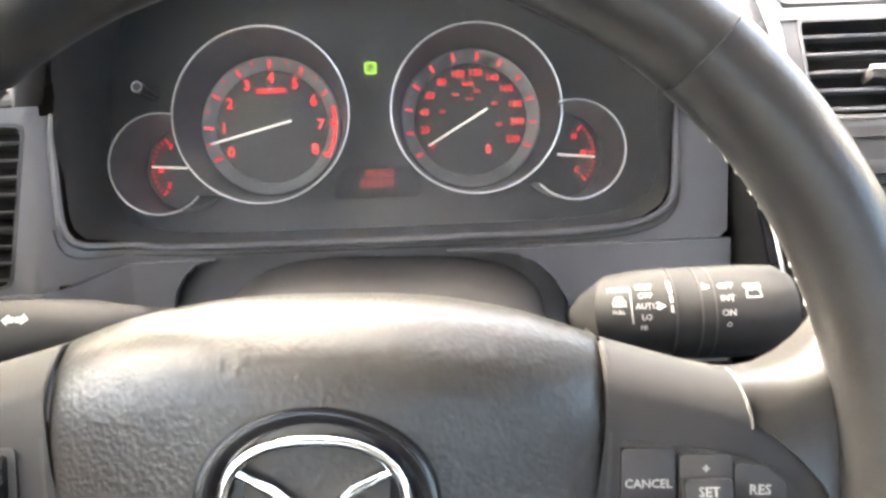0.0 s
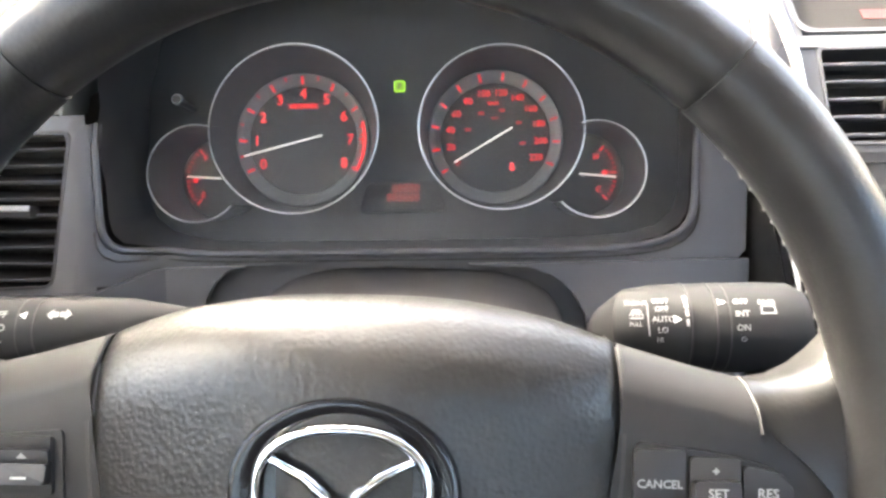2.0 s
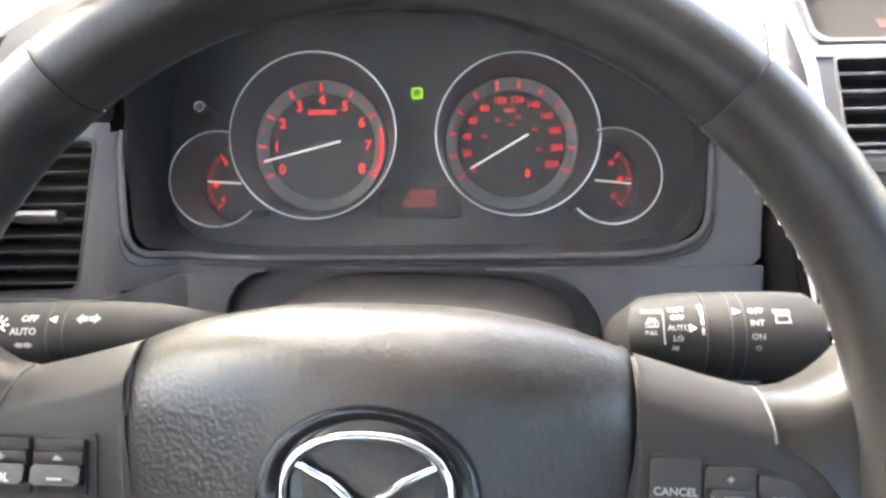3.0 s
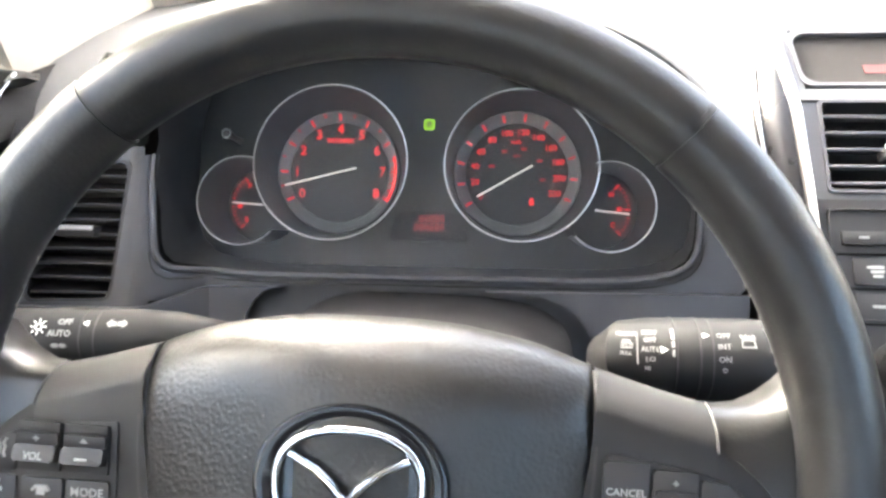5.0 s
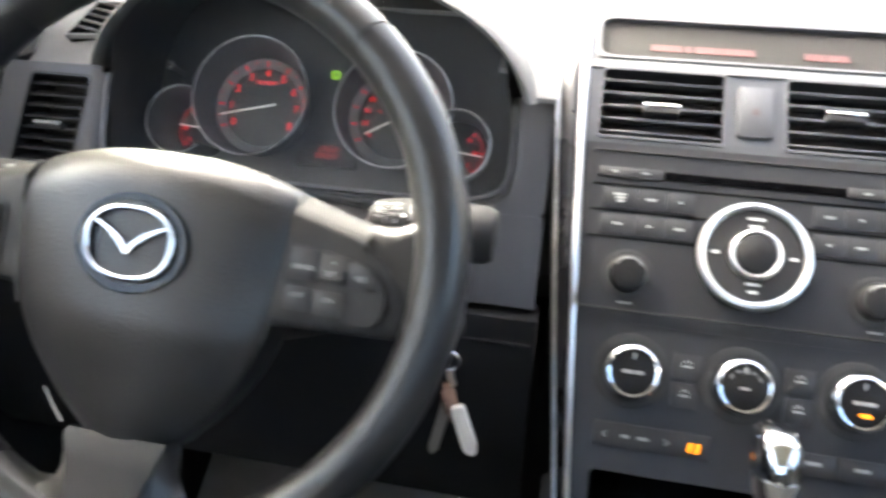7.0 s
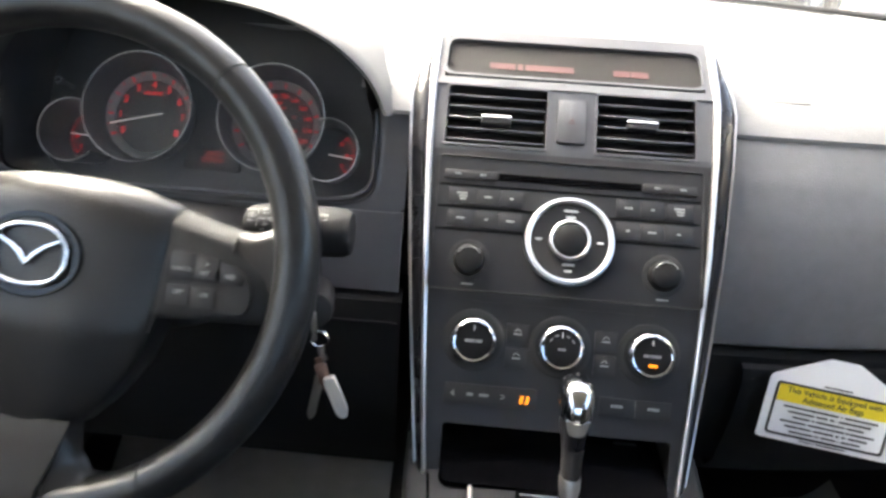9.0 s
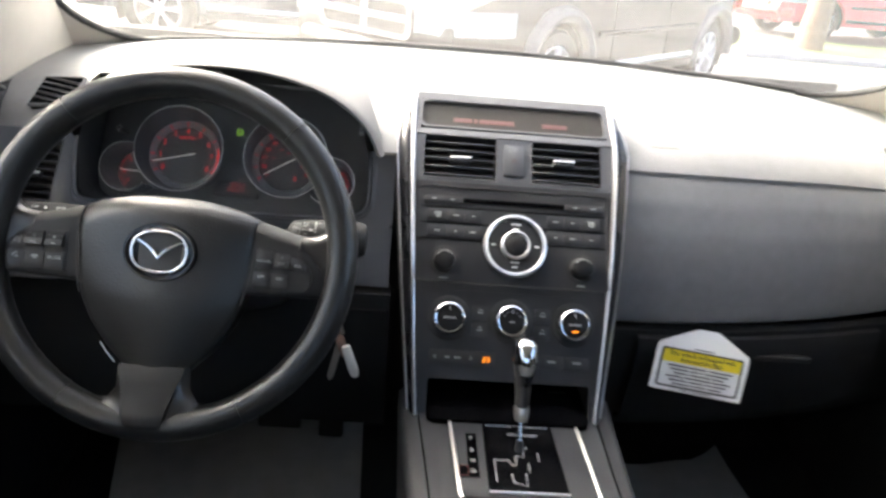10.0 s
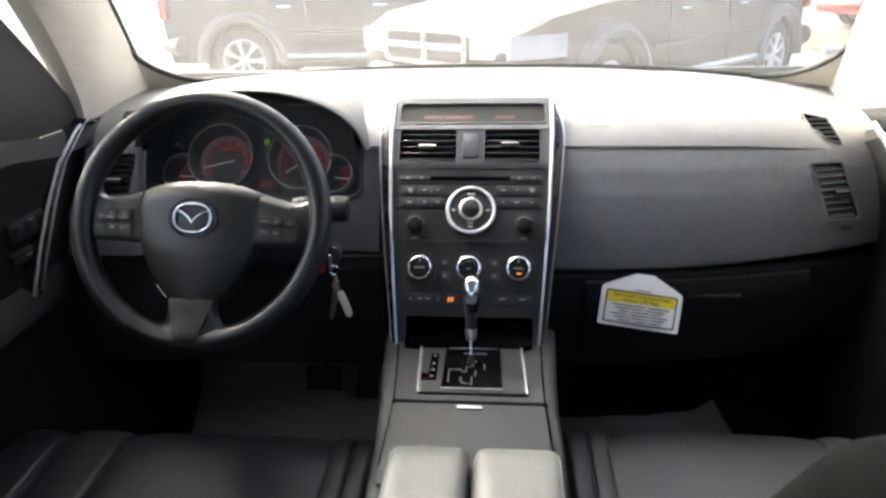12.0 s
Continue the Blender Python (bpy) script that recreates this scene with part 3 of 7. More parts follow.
def slats(parent, m, w, h, n, mat, skew=0.0, tab=None, gap=0.008, tilt=18.0):
    """Horizontal vanes in a w x h opening in m's XY plane."""
    for k in range(n):
        y = -h / 2 + h * (k + 0.5) / n
        part("vane", moved(box(w, 0.0022, 0.016, 0.0006, 1), pose(skew * y, y, -gap, tilt, 0, 0)), mat, parent, m=m)
    if tab:
        tx, ty, tw = tab
        t = part("vane_tab", moved(box(tw, 0.0075, 0.012, 0.0015), pose(tx, ty, 0.000)), M_BTN, parent, m=m)
        part("tab_edge", moved(box(tw, 0.0036, 0.0016, 0.0005, 1), pose(tx, ty + 0.0030, 0.0062, -30)), M_SILVER, t, "bright tab edge", m=m)


def vent(name, m, outline, w, h, n, label, skew=0.0, tab=None, frame_mat=None, lip=0.006, parent=None, vane=None, tilt=18.0):
    v = thing(name, m, label, "air vent") if parent is None else part(name, plate(outline, -0.032, -0.030), M_BLACK, parent, label, m=m)
    n0 = len(outline)
    inner = [(x, y) for x, y in outline]
    cx = sum(p[0] for p in outline) / n0
    cy = sum(p[1] for p in outline) / n0
    outer = [(cx + (x - cx) * (1 + lip / (w / 2)), cy + (y - cy) * (1 + lip / (h / 2))) for x, y in outline]
    part("vent_frame", ring_plate(outer, inner, -0.004, 0.0015), frame_mat or M_BTN, v, m=m)
    vs = [(x, y, 0.0) for x, y in inner] + [(x, y, -0.032) for x, y in inner]
    part("vent_duct", from_faces(vs, [(i, (i + 1) % n0, n0 + (i + 1) % n0, n0 + i) for i in range(n0)] + [tuple(range(n0, 2 * n0))]), M_BLACK, v, m=m)
    slats(v, m, w * 0.985, h * 0.96, n, vane or M_BTN, skew, tab, tilt=tilt)
    return v


# passenger end vent, on the face
vm = pose(1.0205, seam_y(1.0205) - 0.0405, 0.999, 74, 0, 15)
vent("side_vent", vm, round_poly([(-0.0445, 0.049), (-0.0135, -0.049), (0.0450, -0.049), (0.0120, 0.049)], 0.005), 0.057, 0.098, 8, "grey slatted passenger side air vent in the dash", skew=-0.31, tab=(0.010, -0.004, 0.026), frame_mat=M_DASH, lip=0.004, vane=M_DASH, tilt=36.0)
part("vent_wheel", lathe([(0.0005, 0.003), (0.008, 0.003), (0.0085, -0.004)], 20, sx=1.5, sy=0.45), M_PANEL, dash, "small vent thumb wheel", m=pose(1.048, seam_y(1.048) - 0.0525, 0.932, 82, 0, 15))

# demister grilles at both ends of the dash top
for s in (-1, 1):
    gx = XC + (0.630 if s > 0 else -0.645)
    gy = seam_y(gx) + (0.040 if s > 0 else 0.053)
    gz = dash_z(gx, gy)
    gm = pose(gx, gy, gz + (0.001 if s > 0 else 0.0025), 34 if s > 0 else 22, 12 if s > 0 else -3, -s * 2)
    g = thing("demister_grille", gm, "small slatted side demister grille on the dash top", "air vent", "side demister grilles")
    k, q = (0.42, 1.0) if s > 0 else (-0.04, 1.22)
    ol = round_poly([(q * (-0.022 + 0.027 * k), -0.027 * q), (q * (0.022 + 0.027 * k), -0.027 * q), (q * (0.022 - 0.027 * k), 0.027 * q), (q * (-0.022 - 0.027 * k), 0.027 * q)], 0.004)
    part("grille_base", plate(ol, -0.010, 0.0008), M_GATE, g, m=gm)
    part("grille_frame", ring_plate([(x * 1.07, y * 1.05) for x, y in ol], ol, -0.003, 0.0024), M_DASH, g, m=gm)
    for j in range(5):
        part("grille_bar", moved(box(0.044 * q, 0.0013, 0.004, 0.0004, 1), pose(-k * q * (-0.020 + 0.010 * j), q * (-0.020 + 0.010 * j), 0.0012, 0, 0, s * 20)), M_DASH, g, m=gm)

# ---- instrument binnacle ----
CX = -0.010
TILT_D = 30.0
DIAL = Matrix.Translation((CX, 0.5804, 1.031)) @ pose(0, 0, 0, 90 - TILT_D, 0, 0)  # X right, Y up, Z towards the driver


def lip_loop(n=64, w=0.192, top=0.131, bot=0.063, k=1.0):
    pts = []
    for i in range(n):
        a = 2 * math.pi * i / n
        c, s = math.cos(a), math.sin(a)
        e = 2.2 if s >= 0 else 7.0
        w2 = w + 0.018 * min(1.0, max(0.0, (s - 0.3) * 3))
        r = (abs(c) ** e + abs(s) ** e) ** (-1 / e)
        x, z = r * c, r * s
        pts.append((CX + 0.006 + x * w2 * k, 1.06 + z * (top if s >= 0 else bot) * k))
    return pts


def panel_y(x, z):
    """How far ahead the driver's panel lies; it comes nearer towards the door."""
    k = min(1, max(0, (-0.165 - x) / 0.045))
    k = k * k * (3 - 2 * k)
    return 0.479 + 0.40 * (z - 0.99) - 0.034 * k


def lip_y(x, z):
    return panel_y(x, min(z, 1.05)) + 0.002


binn = thing("instrument_cluster", DIAL, "four red-lit round gauges with chrome rings in a black hooded binnacle", "instrument cluster")
half = [(x, z) for x, z in [(CX + 0.215 * c, 1.06 + 0.131 * s) for c, s in [((abs(math.cos(a)) ** 2.2 + abs(math.sin(a)) ** 2.2) ** (-1 / 2.2) * math.cos(a), (abs(math.cos(a)) ** 2.2 + abs(math.sin(a)) ** 2.2) ** (-1 / 2.2) * math.sin(a)) for a in [math.pi * i / 40 for i in range(41)]]]]
hood_rows = []
for y, kx, kz, dz in ((0.520, 0.955, 0.94, 0.0), (0.502, 0.965, 0.955, 0.0), (0.497, 0.985, 0.985, 0.0), (0.500, 1.0, 1.0, 0.0), (0.52, 1.01, 1.01, 0.0), (0.62, 1.03, 1.0, 0.0), (0.74, 1.06, 0.93, 0.0), (0.86, 1.10, 0.84, 0.0), (0.95, 1.12, 0.74, 0.0)):
    hood_rows.append([(CX + (x - CX) * kx, y, 1.06 + max(0.026, (z - 1.06)) * kz + dz) for x, z in half])
part("hood", loft(hood_rows), M_HOOD, binn, "black grained hood over the gauges")
DN = (DIAL.to_3x3() @ Vector((0, 0, 1)))


def on_dial(x, z, h):
    """The point of the dial board at x and height z, h out towards the driver."""
    y = 0.5804 + math.tan(radians(TILT_D)) * (z - 1.031)
    return Vector((x, y, z)) + DN * h


back = lip_loop(w=0.206, top=0.115, bot=0.088)
tun = []
for t in (0.0, 0.3, 0.65, 1.0):
    tun.append([tuple(Vector((fx, lip_y(fx, fz), fz)).lerp(on_dial(bx, bz, -0.006), t)) for (fx, fz), (bx, bz) in zip(lip_loop(k=0.985), back)])
part("binnacle_wall", loft(tun, closed_rows=True), M_CLUSTER, binn)
cover_loop = []
for (fx, fz), (bx, bz) in zip(lip_loop(k=0.985), back):
    f, b = Vector((fx, lip_y(fx, fz), fz)), on_dial(bx, bz, -0.006)
    hf = (f - on_dial(0, 1.031, 0)).dot(DN)
    cover_loop.append(tuple(f.lerp(b, max(0.02, (hf - 0.0545) / (hf + 0.006)))))
part("gauge_cover", from_faces(cover_loop, [tuple(range(len(cover_loop)))]), M_COVER, binn, "clear plastic gauge cover with glare haze mixed in")
part("dial_board", plate([((x - CX), (z - 1.031) / math.cos(radians(TILT_D))) for x, z in back], -0.008, -0.004), M_CLUSTER, binn, m=DIAL)

# ---- driver side panels ----
pan = thing("driver_panel", pose(-0.05, 0.5, 0.95), "satin grey panel round the instrument cluster", "dash panel")


def ring_skin(inner, outer, rows, fn):
    n = len(inner)
    out = []
    for r in range(rows + 1):
        t = r / rows
        out.append([(a[0] + (b[0] - a[0]) * t, fn(a[0] + (b[0] - a[0]) * t, a[1] + (b[1] - a[1]) * t), a[1] + (b[1] - a[1]) * t) for a, b in zip(inner, outer)])
    return loft(out, closed_rows=True)


low = lip_loop(n=96)
sel = [(x, z) for x, z in low if z <= 1.092]
sel.sort(key=lambda p: math.atan2(p[1] - 1.2, p[0] - CX))
outer = []
for x, z in sel:
    ang = math.atan2(z - 1.06, x - CX)
    dxx, dzz = math.cos(ang), math.sin(ang)
    ts = [(0.232 if dxx > 0 else 0.1985) / abs(dxx) if abs(dxx) > 1e-6 else 9]
    ts.append(0.0715 / -dzz if dzz < -1e-6 else 9)
    t = min(ts)
    outer.append((CX + dxx * t, min(1.092, 1.06 + dzz * t)))
rws = []
for r in range(7):
    t = r / 6
    rws.append([(a[0] + (b[0] - a[0]) * t, (panel_y(a[0] + (b[0] - a[0]) * t, a[1] + (b[1] - a[1]) * t)) + (0.004 if r == 0 else 0), a[1] + (b[1] - a[1]) * t) for a, b in zip(sel, outer)])
side_rows = []
for k in range(11):
    z = 0.960 + 0.132 * k / 10
    xl = -0.2275 + 0.211 * (z - 0.995)
    side_rows.append([(x, panel_y(x, z) + 0.002, z) for x in [xl + (-0.2005 - xl) * i / 6 for i in range(7)]])
part("side_surround", loft(side_rows), M_PANEL, pan, "satin grey panel beside the vent")
part("cluster_surround", loft(rws), M_PANEL, pan, "satin grey surround")
part("surround_bead", sweep([(x, panel_y(x, z) - 0.001, z) for x, z in sel], 0.0026, 8), M_PANEL, pan, "raised grey edge")
groove = [((x - CX) * 1.018 + CX, z - 0.0055) for x, z in sel if z < 1.03]
part("surround_groove", sweep([(x, panel_y(x, z) - 0.0003, z) for x, z in groove], 0.0006, 6), M_BLACK, pan)
# left end piece with the driver's vent
inn = round_poly([(-0.2705, 1.0826), (-0.2090, 1.0826), (-0.2275, 0.9940), (-0.2890, 0.9920)], 0.006)
cxl, czl = -0.249, 1.0375
outl = []
for x, z in inn:
    right = x > -0.249 - (1.0375 - z) * 0.211
    outl.append((x + (0.010 if right else -0.030), z + (0.0105 if z > czl else -0.036)))
part("vent_surround", ring_skin(inn, outl, 5, panel_y), M_PANEL, pan, "satin grey vent surround")
vlm = Matrix.Translation((cxl, panel_y(-0.25, czl) + 0.001, czl)) @ pose(0, 0, 0, 68.2, 0, 0)
cs = math.cos(radians(21.8))
vent("side_vent", vlm, [(x - cxl, (z - czl) / cs) for x, z in inn], 0.061, 0.097, 9, "black slatted driver side air vent in a grey surround", skew=0.195, tab=(0.001, 0.0, 0.028), lip=0.002)
# panel below the gauges, with the steering column's recess
low_left = [(-0.165, 0.9885), (-0.110, 0.9892), (-0.122, 0.9865), (-0.131, 0.979), (-0.1365, 0.9700), (-0.141, 0.950), (-0.146, 0.915), (-0.165, 0.915)]
low_right = [(0.040, 0.9892), (0.222, 0.9905), (0.222, 0.915), (0.119, 0.915), (0.1195, 0.940), (0.1165, 0.957), (0.108, 0.971), (0.096, 0.9815), (0.080, 0.9868), (0.040, 0.9882)]
for outline in (low_left, low_right):
    bm = bmesh.new()
    bm.faces.new([bm.verts.new((x, panel_y(x, z), z)) for x, z in outline])
    bmesh.ops.triangulate(bm, faces=bm.faces)
    part("lower_surround", thick(bm, 0.006), M_PANEL, pan, "satin grey lower panel", angle=25)
part("lower_surround", thick(loft([[(x, panel_y(x, z), z) for z in (0.9885, 0.96, 0.915)] for x in [-0.327 + 0.162 * i / 18 for i in range(19)]]), 0.006), M_PANEL, pan, "satin grey lower panel", angle=25)
part("column_recess", thick(loft([[(x, panel_y(max(x, -0.16), z) + 0.0095, z) for z in (0.992, 0.96, 0.90)] for x in [-0.160 + 0.295 * i / 12 for i in range(13)]]), 0.003), M_PANEL, pan, "grey column recess")
knee = []
for x in [(-0.373) + (0.60) * i / 10 for i in range(11)]:
    knee.append([(x, 0.455, 0.916), (x, 0.438, 0.908), (x, 0.430, 0.872), (x, 0.418, 0.81), (x, 0.415, 0.745), (x, 0.44, 0.69), (x, 0.55, 0.66), (x, 1.0, 0.63)])
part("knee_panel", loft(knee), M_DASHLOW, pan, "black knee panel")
# gap filler coloured black for the shade between panel and stack
part("side_gap_shade", box(0.030, 0.02, 0.17, 0.003, c=(0.232, 0.528, 0.9995)), M_DASHLOW, pan)
part("knee_seam", box(0.075, 0.002, 0.0016, c=(0.185, 0.4325, 0.886)), M_BTN, pan)
part("end_cap", loft([[(XC - 0.752, 0.62, 1.10), (-0.30, 0.487, 1.092)], [(XC - 0.752, 0.60, 1.0), (-0.315, 0.449, 1.0)], [(XC - 0.752, 0.58, 0.9), (-0.32, 0.430, 0.91)]]), M_DASHLOW, pan)

# ---- gauges ----
def dial_text(parent, body, x, y, size, mat=None, z=0.0005, rz=0, bold=0.0001):
    part("numeral", letters(body, size, 0.0002, bold=bold), mat or M_RED, parent, m=at(DIAL, x, y, z, 0, 0, rz))


def gauge(x, y, r_dial, r_lip, h, label, offset, a0, a1, sink):
    g = part("gauge", lathe([(0.0005, 0.0), (r_dial * 1.0, 0.0)], 48), M_DIAL, binn, label, m=at(DIAL, x, y, sink))
    ox, oy = offset
    prof = [(r_dial, 0.0), (r_dial + (r_lip - r_dial) * 0.35, h * 0.35), (r_lip - 0.0012, h)]
    rws2 = []
    for i in range(65):
        a = radians(a0 + (a1 - a0) * i / 64)
        rws2.append([(r * math.cos(a) + ox * z / h, r * math.sin(a) + oy * z / h, z) for r, z in prof])
    part("gauge_cone", loft(rws2), M_CLUSTER, g, m=at(DIAL, x, y, 0))
    return g


def chrome_lip(g, x, y, h, r, a0=0.0, a1=360.0):
    full = abs(a1 - a0) >= 359.9
    n = 72
    pts = [(x + r * math.cos(radians(a0 + (a1 - a0) * i / n)), y + r * math.sin(radians(a0 + (a1 - a0) * i / n)), h) for i in range(n if full else n + 1)]
    part("chrome_ring", sweep(pts, 0.00055, 8, closed=full), M_SILVER, g, "thin chrome ring", m=DIAL)


def needle(g, x, y, ang, length, tail, z=0.006, w=0.0014):
    n1 = moved(box(length + tail, w, 0.0012, 0.0003, 1), Matrix.Translation((x, y, z)) @ pose(0, 0, 0, 0, 0, ang) @ pose((length - tail) / 2, 0, 0))
    part("needle", n1, M_NEEDLE, g, "white needle", m=DIAL)


LX, LY, RX, RY = -0.0765, 0.0095, 0.0712, 0.0092


def dial_unit(x, y, r_dial, r_lip, h, label, offset, a0=0.0, a1=360.0):
    g = gauge(x, y, r_dial, r_lip, h, label, offset, a0, a1, 0.0 if a1 - a0 > 359 else -0.0015)
    chrome_lip(g, x + offset[0], y + offset[1], h, r_lip, a0, a1)
    return g


tach = dial_unit(LX, LY, 0.052, 0.0612, 0.0406, "tachometer with red numerals", (0.0016, 0.0016))
speedo = dial_unit(RX, RY, 0.052, 0.0591, 0.0385, "speedometer with red numerals", (0.0030, 0.0010))
for g, x, y in ((tach, LX, LY), (speedo, RX, RY)):
    part("scale_ring", lathe([(0.0420, 0.0004), (0.0424, 0.0012), (0.0505, 0.0054), (0.0512, 0.0050)], 64), M_DIALGREY, g, "grey scale ring", m=at(DIAL, x, y, 0))
fuel = dial_unit(-0.1400, -0.0190, 0.0315, 0.0346, 0.048, "small fuel gauge with red scale", (-0.0030, -0.0022), 75, 318)
temp = dial_unit(0.1370, -0.0200, 0.0315, 0.0340, 0.046, "small coolant temperature gauge with red scale", (0.0032, -0.0022), -138, 108)


def tick(g, x, y, r, ang, length, w, mat=None, cone=True):
    c, s = math.cos(radians(ang)), math.sin(radians(ang))
    part("tick", moved(box(length, w, 0.0004), pose(x + r * c, y + r * s, 0.0015 + 0.52 * (r - 0.0424) if cone else 0.0008, 0, 0, ang) @ pose(0, 0, 0, 0, -27.5 if cone else 0, 0)), mat or M_RED, g, m=DIAL)


for i in range(9):
    a = 210 - 30 * i
    tick(tach, LX, LY, 0.0462, a, 0.0062, 0.0016)
    dial_text(tach, str(i), LX + 0.0362 * math.cos(radians(a)), LY + 0.0362 * math.sin(radians(a)), 0.0112)
    if i < 8:
        tick(tach, LX, LY, 0.0482, a - 15, 0.0030, 0.0009)
red_zone = [(LX + 0.0480 * math.cos(radians(a)), LY + 0.0480 * math.sin(radians(a)), 0.0046) for a in range(-30, 16, 3)]
part("red_zone", sweep(red_zone, 0.0010, 6, flat=0.4), M_RED, tach, "lit red zone", m=DIAL)
for k in range(6):
    tick(tach, LX, LY, 0.0455, -28 + 8 * k, 0.0030, 0.0007)
part("unit_print", join(bars(0.022, 0.0012, 4, 4), moved(box(0.024, 0.0004, 0.0003), pose(0, -0.0015, 0)), moved(box(0.024, 0.0004, 0.0003), pose(0, 0.0015, 0))), M_RED, tach, m=at(DIAL, LX, LY + 0.0268, 0.0005))
needle(tach, LX, LY - 0.001, 194.0, 0.0460, 0.0160)
for i in range(12):
    a = 213.5 - 21.89 * i
    tick(speedo, RX, RY, 0.0462, a, 0.0060, 0.0014)
    dial_text(speedo, str(20 * i), RX + 0.0347 * math.cos(radians(a)), RY + 0.0347 * math.sin(radians(a)), 0.0070, bold=0.0)
    if i % 2 == 0 and 0 < i < 11:
        b = a - 7
        part("inner_print", bars(0.0046, 0.0022, 2, 3), M_REDMID, speedo, m=at(DIAL, RX + 0.0215 * math.cos(radians(b)), RY + 0.0215 * math.sin(radians(b)), 0.0005))
dial_text(speedo, "km/h", RX - 0.001, RY + 0.0265, 0.0042)
part("inner_print", bars(0.0060, 0.0014, 2, 5), M_REDMID, speedo, m=at(DIAL, RX, RY + 0.0150, 0.0005))
needle(speedo, RX, RY - 0.001, 210.3, 0.0367, 0.0149)
lamp = join(box(0.0034, 0.0030, 0.0006, c=(0, -0.001, 0.0005)), moved(lathe([(0.0001, 0.0008), (0.0016, 0.0008)], 12), pose(0, 0.0018, 0)))
part("warning_lamp", lamp, M_RED, speedo, "lit red belt lamp", m=at(DIAL, 0.0836, -0.0138, 0.0006))
for g, x, y, a0, a1, lets, sym in ((fuel, -0.1395, -0.0185, 129, 225, (("F", -0.1530, -0.0030), ("E", -0.1550, -0.0315)), -0.1612), (temp, 0.1345, -0.0200, 48, -43, (("H", 0.1475, -0.0068), ("C", 0.1490, -0.0318)), 0.1535)):
    for k in range(13):
        a = a0 + (a1 - a0) * k / 12
        big = k % 6 == 0
        tick(g, x, y, 0.0272 if not big else 0.0260, a, 0.0022 if not big else 0.0046, 0.0007 if not big else 0.0011, cone=False)
    for body, lx, ly in lets:
        dial_text(g, body, lx, ly, 0.0058)
    part("gauge_symbol", join(box(0.0026, 0.0036, 0.0004), box(0.0040, 0.0009, 0.0004, c=(0, -0.0022, 0)), box(0.0008, 0.0026, 0.0004, c=(0.0022, 0.0004, 0))), M_RED, g, m=at(DIAL, sym, -0.0190, 0.0006))
needle(fuel, -0.1390, -0.0195, 176, 0.0265, 0.0, w=0.0014)
needle(temp, 0.1340, -0.0203, -6, 0.0275, 0.0, w=0.0014)
# trip display, gear indicator, reset stem
part("trip_window", plate(round_poly([(-0.027, 0.012), (0.027, 0.012), (0.034, -0.012), (-0.034, -0.012)], 0.006), -0.003, 0.0004, 0.0003), M_DIAL, binn, "dark trip display window", m=at(DIAL, 0.000, -0.0352, 0))
for k, (w, n) in enumerate(((0.0215, 5), (0.0258, 6))):
    for i in range(n):
        seg = join(box(0.0004, 0.0048, 0.0003, c=(-0.0012, 0, 0)), box(0.0004, 0.0048, 0.0003, c=(0.0012, 0, 0)), box(0.0024, 0.0004, 0.0003, c=(0, 0.0024, 0)), box(0.0024, 0.0004, 0.0003, c=(0, -0.0024, 0)), box(0.0018, 0.0004, 0.0003))
        part("display_digit", seg, M_REDMID, binn, m=at(DIAL, -w / 2 + w * (i + 0.5) / n + (0.0022 if k == 0 else 0.0), -0.0285 - 0.0072 * k, 0.0007))
part("gear_lamp", ring_plate(rounded(0.0085, 0.0085, 0.0015), rounded(0.0068, 0.0068, 0.001), 0, 0.0006), M_GREEN, binn, "lit green gear indicator", m=at(DIAL, -0.0017, 0.0502, 0.0))
part("gear_lamp_field", plate(rounded(0.0068, 0.0068, 0.001), -0.0002, 0.0002), material("green_field", (0.05, 0.12, 0.01), 0.5, emit=(0.35, 0.75, 0.02), power=0.016), binn, m=at(DIAL, -0.0017, 0.0502, 0.0))
part("gear_letter", letters("P", 0.0062, 0.0002, bold=0.0002), M_INK, binn, "dark letter", m=at(DIAL, -0.0017, 0.0502, 0.0006))
stem = part("reset_stem", lathe([(0.0022, 0.040), (0.0022, 0.064), (0.0034, 0.064), (0.0038, 0.067), (0.0034, 0.070), (0.0005, 0.0705)], 20), M_BTN, binn, "black trip reset stem", m=at(DIAL, -0.147, 0.0265, 0))
part("stem_ring", lathe([(0.0028, 0.0700), (0.0033, 0.0708), (0.0038, 0.0698)], 20), M_TEXTDIM, stem, m=at(DIAL, -0.147, 0.0265, 0))
# ---- steering wheel and column ----
WHEEL = pose(0.000, 0.2398, 1.0486, 62.5, 0, 0) @ pose(0, 0, 0, 0, 0, -1.6)  # X right, Y up in the rim's plane, Z towards the driver
RR, RW, RT = 0.1755, 0.1765, 0.0155
OX, OY = 0.0015, -0.0020
wheel = thing("steering_wheel", WHEEL, "black leather steering wheel with chrome emblem and switches", "steering wheel")


def arc(a0, a1, n, r=RR, z=0.0):
    return [(OX + r * RW / RR * math.cos(radians(a0 + (a1 - a0) * i / n)), OY + r * math.sin(radians(a0 + (a1 - a0) * i / n)), z) for i in range(n + 1)]


def rim_piece(a0, a1, mat, label, tube):
    n = max(6, int(abs(a1 - a0) / 2.5))
    part("rim_section", sweep(arc(a0, a1, n), tube, 24, flat=1.12), mat, wheel, label, m=WHEEL)


SEAMS = (49, 129.5, 241, 301)
rim_piece(49.4, 129.1, M_RIM, "smooth leather top of the rim", RT)
rim_piece(129.9, 240.6, M_RIM, "stitched leather rim side", RT * 1.02)
rim_piece(241.4, 300.6, M_RIM, "smooth leather bottom of the rim", RT)
